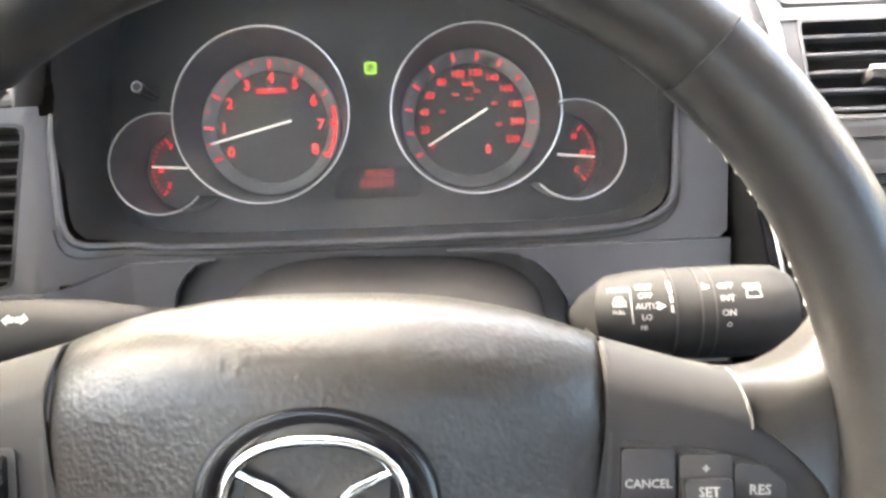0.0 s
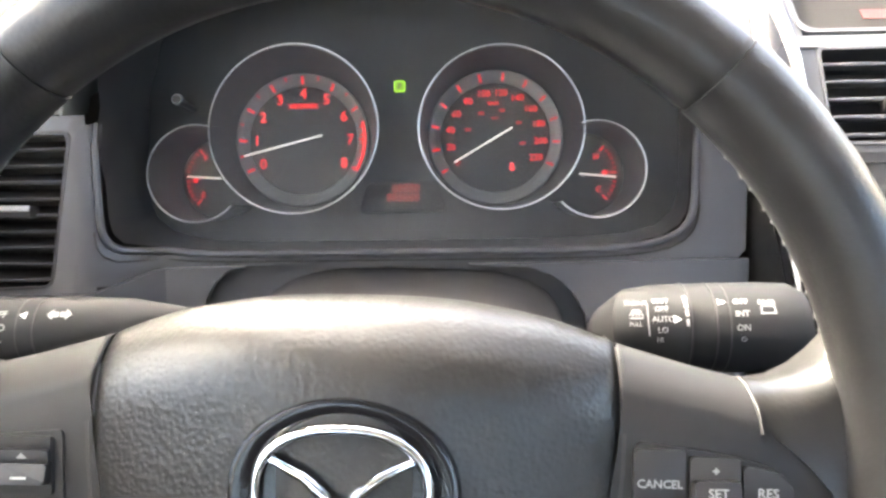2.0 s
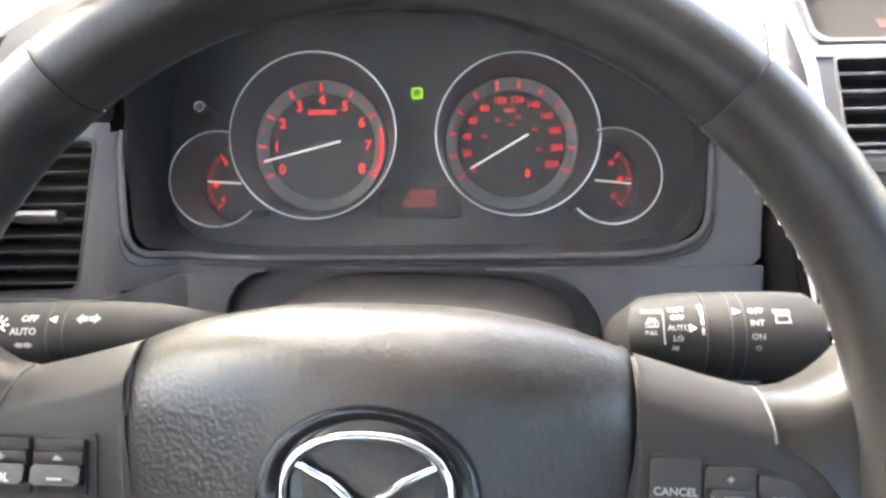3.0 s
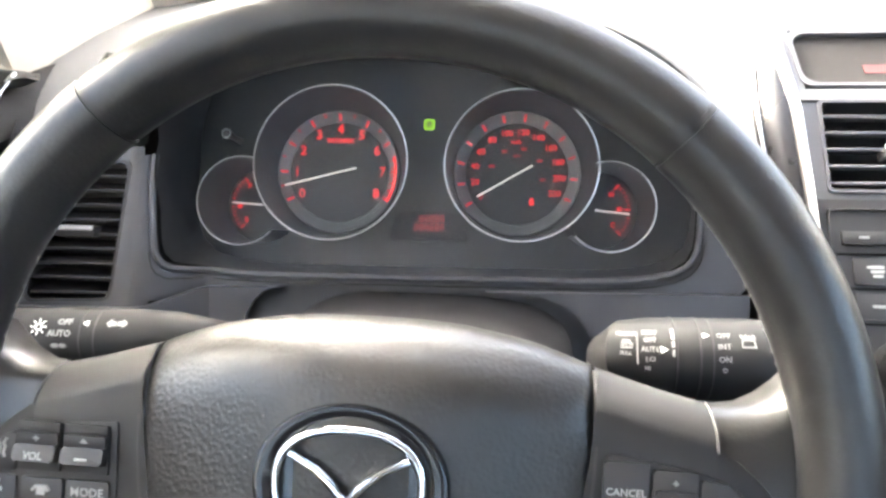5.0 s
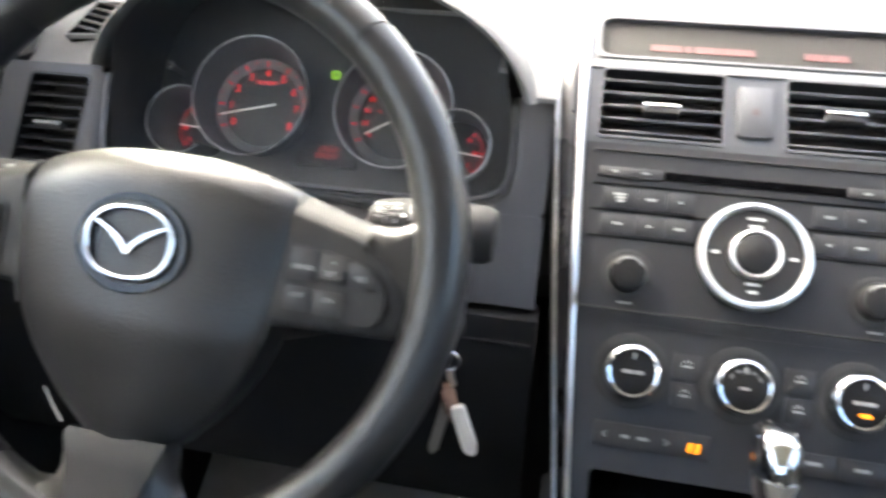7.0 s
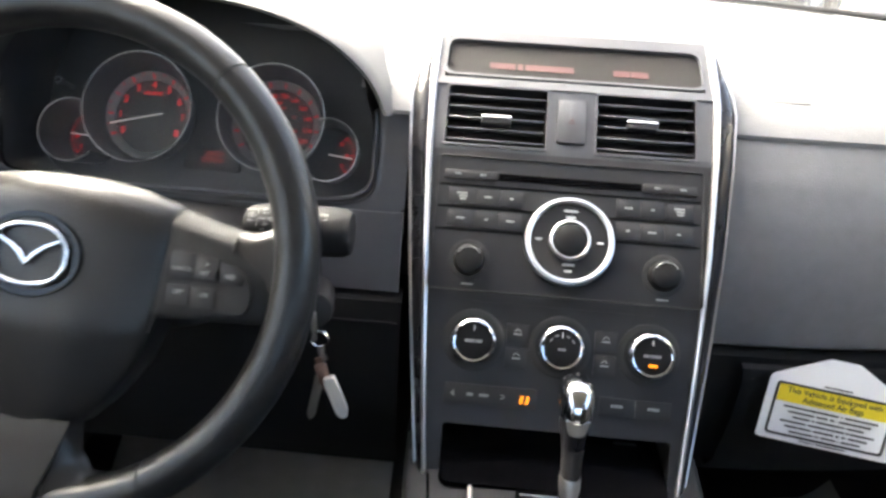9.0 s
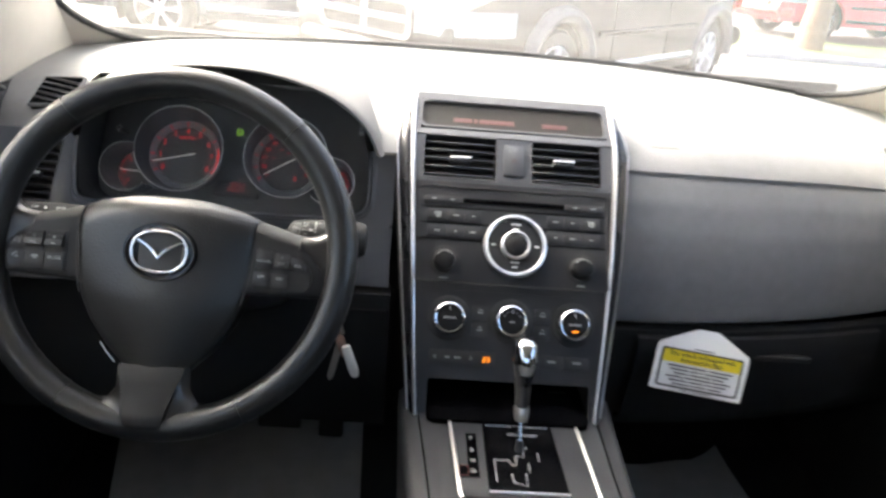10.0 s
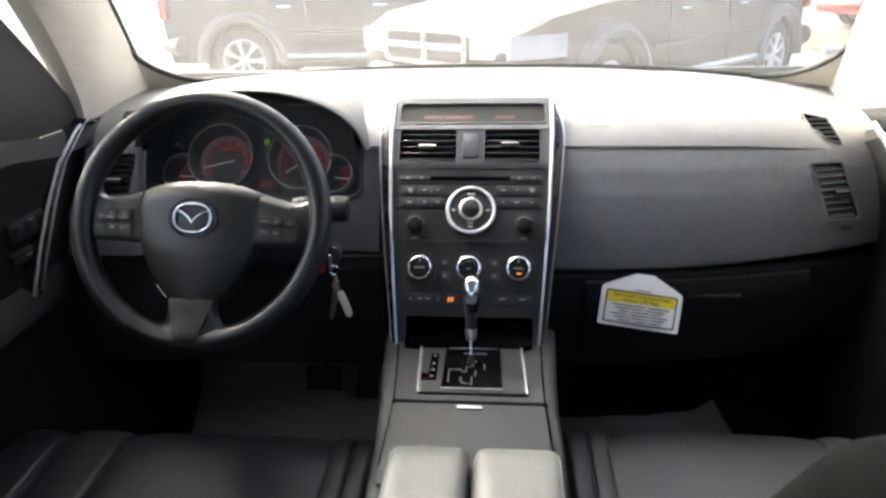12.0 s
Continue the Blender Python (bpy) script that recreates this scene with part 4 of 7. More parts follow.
rim_piece(301.4, 408.6, M_RIM, "stitched leather rim side", RT * 1.02)
for a in SEAMS:
    part("rim_seam", sweep(arc(a - 0.4, a + 0.4, 2), RT * 0.955, 24, flat=1.12), M_BLACK, wheel, m=WHEEL)
# stitching round the inside of the two side sections
for a0, a1 in ((137, 234), (-53, 42)):
    for i in range(40):
        a = a0 + (a1 - a0) * (i + 0.5) / 40
        if abs((a + 90) % 180 - 90) < 14:
            continue
        c, s = math.cos(radians(a)), math.sin(radians(a))
        r = RR - RT * 0.93
        part("stitch", moved(box(0.0010, 0.0030, 0.0010, 0.0), Matrix.Translation((OX + (r - RR + RW) * c, OY + r * s, -0.006)) @ pose(0, 0, 0, 0, 0, a + (18 if i % 2 else -18))), M_STITCH, wheel, m=WHEEL)

# airbag cover and spokes share one rounded top outline; a groove parts them
TOPLINE = [(0.0, 0.0550), (0.020, 0.0547), (0.036, 0.0535), (0.054, 0.0505), (0.066, 0.0478), (0.076, 0.0445), (0.088, 0.0400), (0.100, 0.0365), (0.115, 0.0323), (0.131, 0.0282), (0.142, 0.0278), (0.152, 0.0300), (0.162, 0.0370), (0.170, 0.0460)]
PADW = [(-0.122, 0.0315), (-0.118, 0.0345), (-0.104, 0.0500), (-0.090, 0.0600), (-0.075, 0.0700), (-0.056, 0.0780), (-0.045, 0.0810), (-0.025, 0.0855), (-0.005, 0.0876), (0.012, 0.0882), (0.060, 0.0880)]


def face_z(x, y):
    """Height of the hub's skin over the rim's plane."""
    u = abs(x) / lerp_table(PADW, y)
    crown = 0.0050 + 0.0155 * max(0.0, 1 - u ** 2.2) - 0.013 * max(0.0, (-y - 0.05) / 0.07)
    d = max(0.0, lerp_table(TOPLINE, abs(x)) - y)
    roll = (1 - max(0.0, 1 - d / 0.030) ** 2.2) ** 0.5
    return -0.014 + (crown + 0.014) * roll


rows = []
for i in range(41):
    yn = -0.122 + 0.177 * (1 - (1 - i / 40) ** 1.7)
    w = lerp_table(PADW, yn)
    row = []
    for k in range(37):
        u = math.sin(math.pi / 2 * (-1 + 2 * k / 36))
        x = w * u
        y = yn * (lerp_table(TOPLINE, abs(x)) / 0.055 if yn > 0 else 1.0)
        row.append((x, y, face_z(x, y) - 0.0035 * abs(u) ** 40))
    rows.append([(row[0][0], row[0][1], -0.030)] + row + [(row[-1][0], row[-1][1], -0.030)])
rows.append([(x, y - 0.002, -0.034) for x, y, _ in rows[-1]])
part("airbag_cover", loft(rows), M_PAD, wheel, "dark grey grained airbag cover", m=WHEEL, angle=60)

# emblem: dark dished disc, chrome oval ring and wing shape
EM = at(WHEEL, -0.0003, -0.0037, 0.0195)
part("emblem_dish", lathe([(0.0005, 0.0003), (0.026, 0.0003), (0.0290, 0.0006), (0.0335, 0.0022), (0.0356, 0.0018), (0.0366, -0.0004), (0.0368, -0.006)], 56, sx=1.0, sy=0.82), M_DISH, wheel, "gloss-black round dish", m=EM)
oval = [(0.0268 * math.copysign(abs(math.cos(a)) ** 0.85, math.cos(a)), 0.0203 * math.copysign(abs(math.sin(a)) ** 0.85, math.sin(a)), 0.0032) for a in [2 * math.pi * i / 56 for i in range(56)]]
part("emblem_ring", sweep(oval, 0.0018, 10, closed=True), M_CHROME, wheel, "chrome oval ring", m=EM)
wing = [(-0.0250, 0.0115, 0.003), (-0.0200, 0.0098, 0.0036), (-0.0120, 0.0058, 0.004), (-0.0050, 0.0000, 0.0044), (0.0, -0.0060, 0.0046), (0.0045, 0.0000, 0.0044), (0.0120, 0.0058, 0.004), (0.0200, 0.0098, 0.0036), (0.0250, 0.0115, 0.003)]
part("emblem_wing", sweep(wing, [0.0009, 0.0013, 0.0017, 0.0020, 0.0024, 0.0020, 0.0017, 0.0013, 0.0009], 8, flat=0.6), M_CHROME, wheel, "chrome wing shape", m=EM)

# side spokes with switch panels: a bevelled top edge, a flat face, a rounded lower edge
def spoke_row(s, x, xb, bottom, face, top=None):
    top = lerp_table(TOPLINE, x) if top is None else top
    pts = [(x, top - 0.003, -0.034), (x, top - 0.0003, -0.016), (x, top - 0.0012, -0.0105), (x + (xb - x) * 0.04, top - 0.0036, -0.0052), (x + (xb - x) * 0.08, top - 0.0070, -0.0010), (x + (xb - x) * 0.12, top - 0.0108, face - 0.0016), (x + (xb - x) * 0.16, top - 0.0145, face)]
    for t in (0.3, 0.5, 0.7, 0.85):
        pts.append((x + (xb - x) * t, top - 0.0145 + (bottom + 0.005 - top + 0.0145) * t, face))
    pts += [(xb, bottom + 0.005, face), (xb, bottom + 0.0015, face - 0.0015), (xb, bottom, face - 0.006), (xb, bottom + 0.002, -0.034)]
    return [(s * a, b, c) for a, b, c in pts]


for s in (-1, 1):
    rows = [spoke_row(s, 0.0895, 0.0800, -0.0400, 0.0052), spoke_row(s, 0.098, 0.092, -0.0390, 0.0054), spoke_row(s, 0.115, 0.114, -0.0380, 0.0050), spoke_row(s, 0.1325, 0.1325, -0.0375, 0.0044), spoke_row(s, 0.1330, 0.1330, -0.0375, 0.0043, 0.0245), spoke_row(s, 0.142, 0.142, -0.0372, 0.0038, 0.0190), spoke_row(s, 0.152, 0.152, -0.0368, 0.0028, 0.0115), spoke_row(s, 0.160, 0.160, -0.0362, 0.0015, 0.0025), spoke_row(s, 0.165, 0.165, -0.0350, -0.0010, -0.0060)]
    sp = part("spoke", loft(rows), M_SPOKE, wheel, "satin dark grey spoke", m=WHEEL, angle=50)
    rows = []
    for x, low, z in ((0.1337, 0.012, 0.0030), (0.141, 0.010, 0.0030), (0.149, 0.003, 0.0030), (0.157, -0.006, 0.0030), (0.164, -0.022, 0.0030), (0.170, -0.050, 0.0030)):
        top = lerp_table(TOPLINE, x)
        rows.append([(s * x, top - 0.003, -0.034), (s * x, top - 0.0003, -0.015), (s * x, top - 0.0014, -0.0095), (s * x, top - 0.0038, -0.0048), (s * x, top - 0.0070, -0.0018), (s * x, top - 0.0115, 0.0000), (s * x, min(low, top - 0.018), z - 0.001), (s * x, min(low, top - 0.018) - 0.006, -0.012)])
    part("spoke_gusset", loft(rows), M_RIM, wheel, "leather gusset", m=WHEEL, angle=60)
    yt = lerp_table(TOPLINE, 0.133)
    part("spoke_joint", sweep([(s * 0.1331, yt - 0.0003, -0.0165), (s * 0.1331, yt - 0.0018, -0.0092), (s * 0.1333, yt - 0.0070, -0.0008), (s * 0.1333, yt - 0.0108, 0.0027), (s * 0.1334, yt - 0.0150, 0.0042)], 0.0007, 6), M_BLACK, wheel, m=WHEEL)
    groove = [(s * (lerp_table(PADW, y) + 0.0006), y, face_z(lerp_table(PADW, y), y) - 0.0006) for y in (0.0385, 0.036, 0.032, 0.027, 0.021, 0.012, 0.0, -0.012, -0.025, -0.038, -0.050)]
    part("cover_joint", sweep(groove, 0.0011, 6), M_BLACK, wheel, m=WHEEL)


def switch(outline, x, y, body, size, mat=M_BTN, z=0.0075, label="", rz=0.0):
    b = part("switch", plate(outline, -0.006, 0.0010, 0.0005), mat, wheel, label, m=at(WHEEL, x, y, z, 0, 0, rz))
    if body:
        part("switch_print", letters(body, size * 0.85, 0.0001, bold=0.00005), M_TEXTDIM, b, m=at(WHEEL, x, y, z + 0.0011, 0, 0, rz))
    return b


# left: six switches in two rows on a dark field
fieldL = round_poly([(-0.0965, 0.0100), (-0.118, 0.0080), (-0.138, 0.0035), (-0.148, -0.004), (-0.1535, -0.016), (-0.1530, -0.0310), (-0.0955, -0.0310)], [0.002, 0.008, 0.010, 0.008, 0.006, 0.005, 0.002])
part("switch_field", plate(fieldL, -0.002, 0.0062, 0.0005), M_BLACK, wheel, "black switch field", m=WHEEL)
sw = switch(round_poly([(0.0070, 0.0082), (0.0010, 0.0066), (-0.0060, 0.000), (-0.0075, -0.0075), (0.0070, -0.0075)], 0.0018), -0.1445, -0.0050, "", 0.003, z=0.0066)
for i in range(3):
    part("voice_mark", sweep([(-0.1478 + 0.0016 * i, -0.0060 - 0.0005 * i, 0.0078), (-0.1472 + 0.0018 * i, -0.0035, 0.0078), (-0.1478 + 0.0016 * i, -0.0010 + 0.0005 * i, 0.0078)], 0.0003, 6), M_TEXTDIM, sw, m=WHEEL)
part("voice_mark", sweep([(-0.1412, 0.0005, 0.0078), (-0.1424, -0.0015, 0.0078), (-0.1416, -0.0030, 0.0078), (-0.1424, -0.0050, 0.0078), (-0.1418, -0.0070, 0.0078)], 0.0006, 6), M_TEXTDIM, sw, m=WHEEL)
for x, body in ((-0.1277, "VOL"), (-0.1080, "")):
    sw = switch(rounded(0.0178, 0.0195, 0.0012), x, -0.0020, "", 0.003, M_BLACK, z=0.0064)
    part("rocker", plate(rounded(0.0172, 0.0066, 0.001), 0, 0.0042, 0.0014), M_BTN, sw, m=at(WHEEL, x, -0.0048, 0.0072, -16))
    part("rocker", plate(rounded(0.0172, 0.0050, 0.001), 0, 0.0024, 0.0008), M_BTN, sw, m=at(WHEEL, x, 0.0018, 0.0072, 10))
    part("rocker_back", plate(rounded(0.0172, 0.0042, 0.0006), 0, 0.0010, 0.0003), M_SPOKE, sw, m=at(WHEEL, x, 0.0058, 0.0072))
    if body:
        part("switch_print", letters(body, 0.0042, 0.0001, bold=0.00005), M_TEXTDIM, sw, m=at(WHEEL, x, -0.0048, 0.0116, -16))
        part("switch_print", join(box(0.0026, 0.0006, 0.0002), box(0.0006, 0.0026, 0.0002)), M_TEXTDIM, sw, m=at(WHEEL, x, 0.0018, 0.0098, 10))
    else:
        part("switch_print", box(0.0052, 0.0008, 0.0002), M_TEXTDIM, sw, m=at(WHEEL, x, -0.0048, 0.0116, -16))
        part("switch_print", from_faces([(-0.0019, -0.0008, 0), (0.0019, -0.0008, 0), (0, 0.0013, 0)], [(0, 1, 2)]), M_TEXTDIM, sw, m=at(WHEEL, x, 0.0018, 0.0099, 10))
for k, (x, body) in enumerate(((-0.1447, ""), (-0.1260, ""), (-0.1070, "MODE"))):
    sw = switch(rounded(0.0176, 0.0158, 0.0012) if k else round_poly([(0.0078, 0.0079), (-0.0078, 0.0079), (-0.0074, -0.0079), (0.0078, -0.0079)], [0.001, 0.001, 0.004, 0.001]), x, -0.0220, "", 0.0046, z=0.0064)
    if k == 0:
        part("switch_print", sweep([(-0.0030, -0.0012, 0), (-0.0024, 0.0008, 0), (-0.0006, 0.0024, 0), (0.0014, 0.0028, 0)], 0.0006, 6), M_TEXTDIM, sw, "handset mark", m=at(WHEEL, x, -0.0190, 0.0077))
        part("switch_print", box(0.0032, 0.0018, 0.0003), M_TEXTDIM, sw, "handset mark", m=at(WHEEL, x + 0.0008, -0.0200, 0.0077, 0, 0, 20))
    elif k == 1:
        part("switch_print", join(sweep([(-0.0034, -0.0006, 0), (-0.0022, 0.001, 0), (0.0022, 0.001, 0), (0.0034, -0.0006, 0)], 0.0008, 6), box(0.0036, 0.0026, 0.0004, c=(0, -0.0010, 0))), M_TEXTDIM, sw, "handset mark", m=at(WHEEL, x, -0.0185, 0.0077))
    else:
        part("switch_print", letters(body, 0.0048, 0.0001, bold=0.00005), M_TEXTDIM, sw, m=at(WHEEL, x, -0.0188, 0.0076))
# right: cruise switches
fieldR = round_poly([(0.0925, 0.0105), (0.118, 0.0075), (0.138, 0.0025), (0.147, -0.006), (0.150, -0.018), (0.146, -0.031), (0.0900, -0.0310)], [0.002, 0.008, 0.010, 0.008, 0.006, 0.005, 0.002])
part("switch_field", plate(fieldR, -0.002, 0.0062, 0.0005), M_SPOKE, wheel, "dark cruise switch field", m=WHEEL)
sw = switch(rounded(0.0165, 0.0185, 0.0012), 0.0998, -0.0010, "", 0.0036, z=0.0064)
part("switch_print", letters("CANCEL", 0.0038, 0.0001, bold=0.00005), M_TEXTDIM, sw, m=at(WHEEL, 0.0998, -0.0028, 0.0076))
sw = switch(round_poly([(-0.0080, 0.0068), (0.0020, 0.0052), (0.0078, 0.0000), (0.0080, -0.0075), (-0.0080, -0.0075)], 0.0015), 0.1345, -0.0030, "", 0.0044, z=0.0064)
part("switch_print", letters("RES", 0.0044, 0.0001, bold=0.00005), M_TEXTDIM, sw, m=at(WHEEL, 0.1342, -0.0050, 0.0076))
sw = switch(rounded(0.0160, 0.0165, 0.0012), 0.1175, -0.0020, "", 0.004, M_BLACK, z=0.0064)
part("rocker", plate(rounded(0.0148, 0.0070, 0.001), 0, 0.0032, 0.001), M_BTN, sw, m=at(WHEEL, 0.1175, -0.0046, 0.0074, -10))
part("switch_print", letters("SET", 0.0042, 0.0001, bold=0.00005), M_TEXTDIM, sw, m=at(WHEEL, 0.1175, -0.0044, 0.0108, -10))
part("switch_print", join(box(0.0022, 0.0006, 0.0002), box(0.0006, 0.0022, 0.0002)), M_TEXTDIM, sw, m=at(WHEEL, 0.1175, 0.0020, 0.0078))
for x, y, body in ((0.0985, -0.0190, "OFF"), (0.1168, -0.0195, "ON")):
    sw = switch(rounded(0.0165, 0.0140, 0.0012), x, y - 0.002, "", 0.0040, z=0.0062)
    part("switch_print", letters(body, 0.0042, 0.0001, bold=0.00005), M_TEXTDIM, sw, m=at(WHEEL, x, y, 0.0074))

# lower spoke insert
rows = []
for v, w, z in ((-0.1175, 0.0320, 0.0050), (-0.1215, 0.0325, 0.0080), (-0.135, 0.0280, 0.0095), (-0.150, 0.0235, 0.0125), (-0.163, 0.0200, 0.0180), (-0.173, 0.0175, 0.0192), (-0.179, 0.0150, 0.0165), (-0.184, 0.012, 0.008)):
    rows.append([(-w * 1.05, v, -0.01)] + [(w * u, v, z + 0.0015 * (1 - u * u)) for u in (-1, -0.6, -0.2, 0.2, 0.6, 1)] + [(w * 1.05, v, -0.01)])
part("lower_spoke_insert", loft(rows), M_SPOKE, wheel, "satin dark grey lower spoke insert", m=WHEEL, angle=50)
for s in (-1, 1):
    rows = [[(s * (0.0345 - 0.0035 * t), -0.120 - 0.006 * t, z) for t, z in ((0, -0.01), (0.3, 0.003), (1, 0.006), (1.5, -0.01))], [(s * (0.036 - 0.010 * t), -0.140 - 0.004 * t, z) for t, z in ((0, -0.01), (0.3, 0.004), (1, 0.008), (1.5, -0.01))], [(s * (0.045 - 0.022 * t), -0.153 - 0.006 * t, z) for t, z in ((0, -0.008), (0.3, 0.006), (1, 0.0135), (1.5, -0.01))], [(s * (0.062 - 0.040 * t), -0.152 - 0.020 * t, z) for t, z in ((0, -0.004), (0.3, 0.008), (1, 0.0160), (1.5, -0.005))]]
    part("lower_spoke_gusset", loft(rows), M_RIM, wheel, "leather gusset", m=WHEEL, angle=60)
part("insert_chrome_line", sweep([(-0.0545, -0.0985, 0.0015), (-0.047, -0.1075, 0.0025), (-0.0375, -0.1165, 0.0040)], 0.0006, 6), M_SILVER, wheel, m=WHEEL)
part("insert_edge", sweep([(-0.0205, -0.164, 0.0190), (-0.0170, -0.176, 0.0185), (-0.012, -0.1815, 0.0135), (0.012, -0.1815, 0.0135), (0.0170, -0.176, 0.0185), (0.0205, -0.164, 0.0190)], 0.0008, 6), M_BLACK, wheel, m=WHEEL)
part("hub", lathe([(0.05, -0.014), (0.055, -0.035), (0.045, -0.08), (0.02, -0.09)], 24), M_BLACK, wheel, m=at(WHEEL, 0, -0.01, 0))

# column shroud
column = thing("steering_column", at(WHEEL, 0, 0, -0.2), "dark grey plastic steering column shroud", "steering column")
rows = []
for d, w, h, oy in ((0.050, 0.050, 0.034, -0.010), (0.057, 0.066, 0.046, -0.011), (0.12, 0.084, 0.054, -0.010), (0.20, 0.098, 0.056, -0.006), (0.275, 0.106, 0.058, -0.002), (0.34, 0.108, 0.058, 0.0)):
    rows.append([(w * math.copysign(abs(math.cos(a)) ** 0.55, math.cos(a)), oy + h * math.copysign(abs(math.sin(a)) ** 0.62, math.sin(a)), 0.008 - d) for a in [2 * math.pi * i / 40 for i in range(40)]])
part("shroud", loft(rows, closed_rows=True, cap=True), M_SPOKE, column, "dark grey shroud", m=WHEEL)
part("shroud_seam", sweep([(0.0925, 0.0, -0.30), (0.0865, -0.004, -0.20), (0.0785, -0.008, -0.12)], 0.0009, 6), M_BLACK, column, m=WHEEL)


def stalk(name, ends, radii, label, category):
    st = thing(name, Matrix.Translation(ends[0]), label, category, "column stalks")
    part("lever", sweep(ends, radii, 24), M_STALK, st, "black lever")
    return st


def stalk_m(p, q, r, ang):
    """A frame on a lever's skin, X along it to the right and Z out of it towards the driver; ang degrees up round it."""
    a, b = Vector(p), Vector(q)
    x = (b - a).normalized()
    zz = Vector((0, -1, 0.72)).normalized()
    zz = (zz - x * zz.dot(x)).normalized()
    y = zz.cross(x)
    z2 = zz * math.cos(radians(ang)) + y * math.sin(radians(ang))
    y2 = z2.cross(x)
    return lambda along: Matrix(((x.x, y2.x, z2.x, a.x + x.x * along + z2.x * r), (x.y, y2.y, z2.y, a.y + x.y * along + z2.y * r), (x.z, y2.z, z2.z, a.z + x.z * along + z2.z * r), (0, 0, 0, 1)))


# lamps and indicator stalk
A, B = (-0.2195, 0.340, 1.0325), (-0.0845, 0.340, 1.0345)
ls = stalk("indicator_stalk", [(-0.2175, 0.340, 1.0325), (-0.2165, 0.340, 1.0325), (-0.213, 0.340, 1.0325), (-0.185, 0.340, 1.033), (-0.145, 0.340, 1.0335), (-0.120, 0.340, 1.0335), (-0.098, 0.346, 1.0285), (-0.068, 0.362, 1.0145)], [0.004, 0.0135, 0.0155, 0.0162, 0.0162, 0.0150, 0.0115, 0.0105], "black lamp and indicator stalk with white symbols", "stalk")
for ang, items in ((26, (("OFF", 0.043, 0.0046, M_TEXTDIM),)), (4, (("AUTO", 0.041, 0.0046, M_TEXTDIM),)), (-18, ())):
    f = stalk_m(A, B, 0.0166, ang)
    for body, al, size, mt in items:
        part("print", letters(body, size, 0.0001, bold=0.00012), mt, ls, m=f(al))
f = stalk_m(A, B, 0.0166, 16)
part("print", join(lathe([(0.0014, 0), (0.0022, 0)], 16), *[moved(box(0.0018, 0.0006, 0.0002), pose(0.0037 * math.cos(k * math.pi / 4), 0.0037 * math.sin(k * math.pi / 4), 0, 0, 0, 45 * k)) for k in range(8)]), M_TEXT, ls, "lamp symbol", m=f(0.029))
f = stalk_m(A, B, 0.0166, -18)
part("print", join(box(0.003, 0.0022, 0.0002, c=(-0.002, 0, 0)), box(0.003, 0.0022, 0.0002, c=(0.002, 0, 0)), box(0.009, 0.0006, 0.0002)), M_TEXTDIM, ls, "side lamp symbol", m=f(0.041))
f = stalk_m(A, B, 0.0168, 24)
for sgn in (-1, 1):
    part("print", from_faces([(sgn * 0.006, 0, 0), (sgn * 0.003, 0.0028, 0), (sgn * 0.003, 0.0013, 0), (sgn * 0.0003, 0.0013, 0), (sgn * 0.0003, -0.0013, 0), (sgn * 0.003, -0.0013, 0), (sgn * 0.003, -0.0028, 0)], [(0, 1, 2, 3, 4, 5, 6)]), M_TEXTDIM, ls, "arrow symbol", m=f(0.072))
part("print", from_faces([(-0.002, 0, 0), (0.0015, 0.0018, 0), (0.0015, -0.0018, 0)], [(0, 1, 2)]), M_TEXT, ls, m=f(0.055))
for al in (0.0515, 0.0595):
    c = Vector(A).lerp(Vector(B), al / 0.135)
    part("collar_groove", sweep([(c.x - 0.0004, c.y, c.z), (c.x + 0.0004, c.y, c.z)], 0.0164, 24), M_BLACK, ls)
# wiper stalk
A, B = (0.0830, 0.347, 1.027), (0.1948, 0.347, 1.027)  # lettering is laid out along this line
rs = stalk("wiper_stalk", [(0.119, 0.425, 0.970), (0.116, 0.380, 1.003), (0.112, 0.354, 1.0215), (0.115, 0.3485, 1.0262), (0.126, 0.347, 1.027), (0.155, 0.347, 1.027), (0.176, 0.347, 1.027), (0.189, 0.347, 1.027), (0.1945, 0.347, 1.027), (0.1965, 0.347, 1.027)], [0.0090, 0.0100, 0.0140, 0.0185, 0.0205, 0.0212, 0.0212, 0.0205, 0.0175, 0.006], "black wiper stalk with white lettering", "stalk")
def rprint(body, al, ang, size, mat=M_TEXTDIM):
    part("print", letters(body, size * 0.86, 0.0001, bold=0.00004), mat, rs, m=stalk_m(A, B, 0.0214, ang)(al * 0.86))


rprint("FRONT", 0.0370, 30, 0.0036)
rprint("PULL", 0.0360, 3, 0.0030)
for body, ang in (("MIST", 33), ("OFF", 22), ("AUTO", 9), ("LO", -4)):
    rprint(body, 0.0500 if body != "AUTO" else 0.0505, ang, 0.0042)
rprint("HI", 0.0485, -16, 0.0036, M_TEXTDIM)
rprint("REAR", 0.1050, 30, 0.0038)
for body, ang in (("OFF", 31), ("INT", 15), ("ON", -2)):
    rprint(body, 0.0915, ang, 0.0046)
rprint("O", 0.0915, -16, 0.0036, M_TEXTDIM)
f = stalk_m(A, B, 0.0214, 16)
part("print", join(*[moved(box(0.0005, 0.0035, 0.0002), pose(-0.0022 + 0.0011 * k, 0.0005, 0, 0, 0, 15 * (k - 2))) for k in range(5)], box(0.006, 0.0006, 0.0002, c=(0, -0.002, 0))), M_TEXTDIM, rs, "washer symbol", m=f(0.0314))
f = stalk_m(A, B, 0.0214, 9)
part("print", box(0.0005, 0.015, 0.0002), M_TEXTDIM, rs, m=f(0.0366))
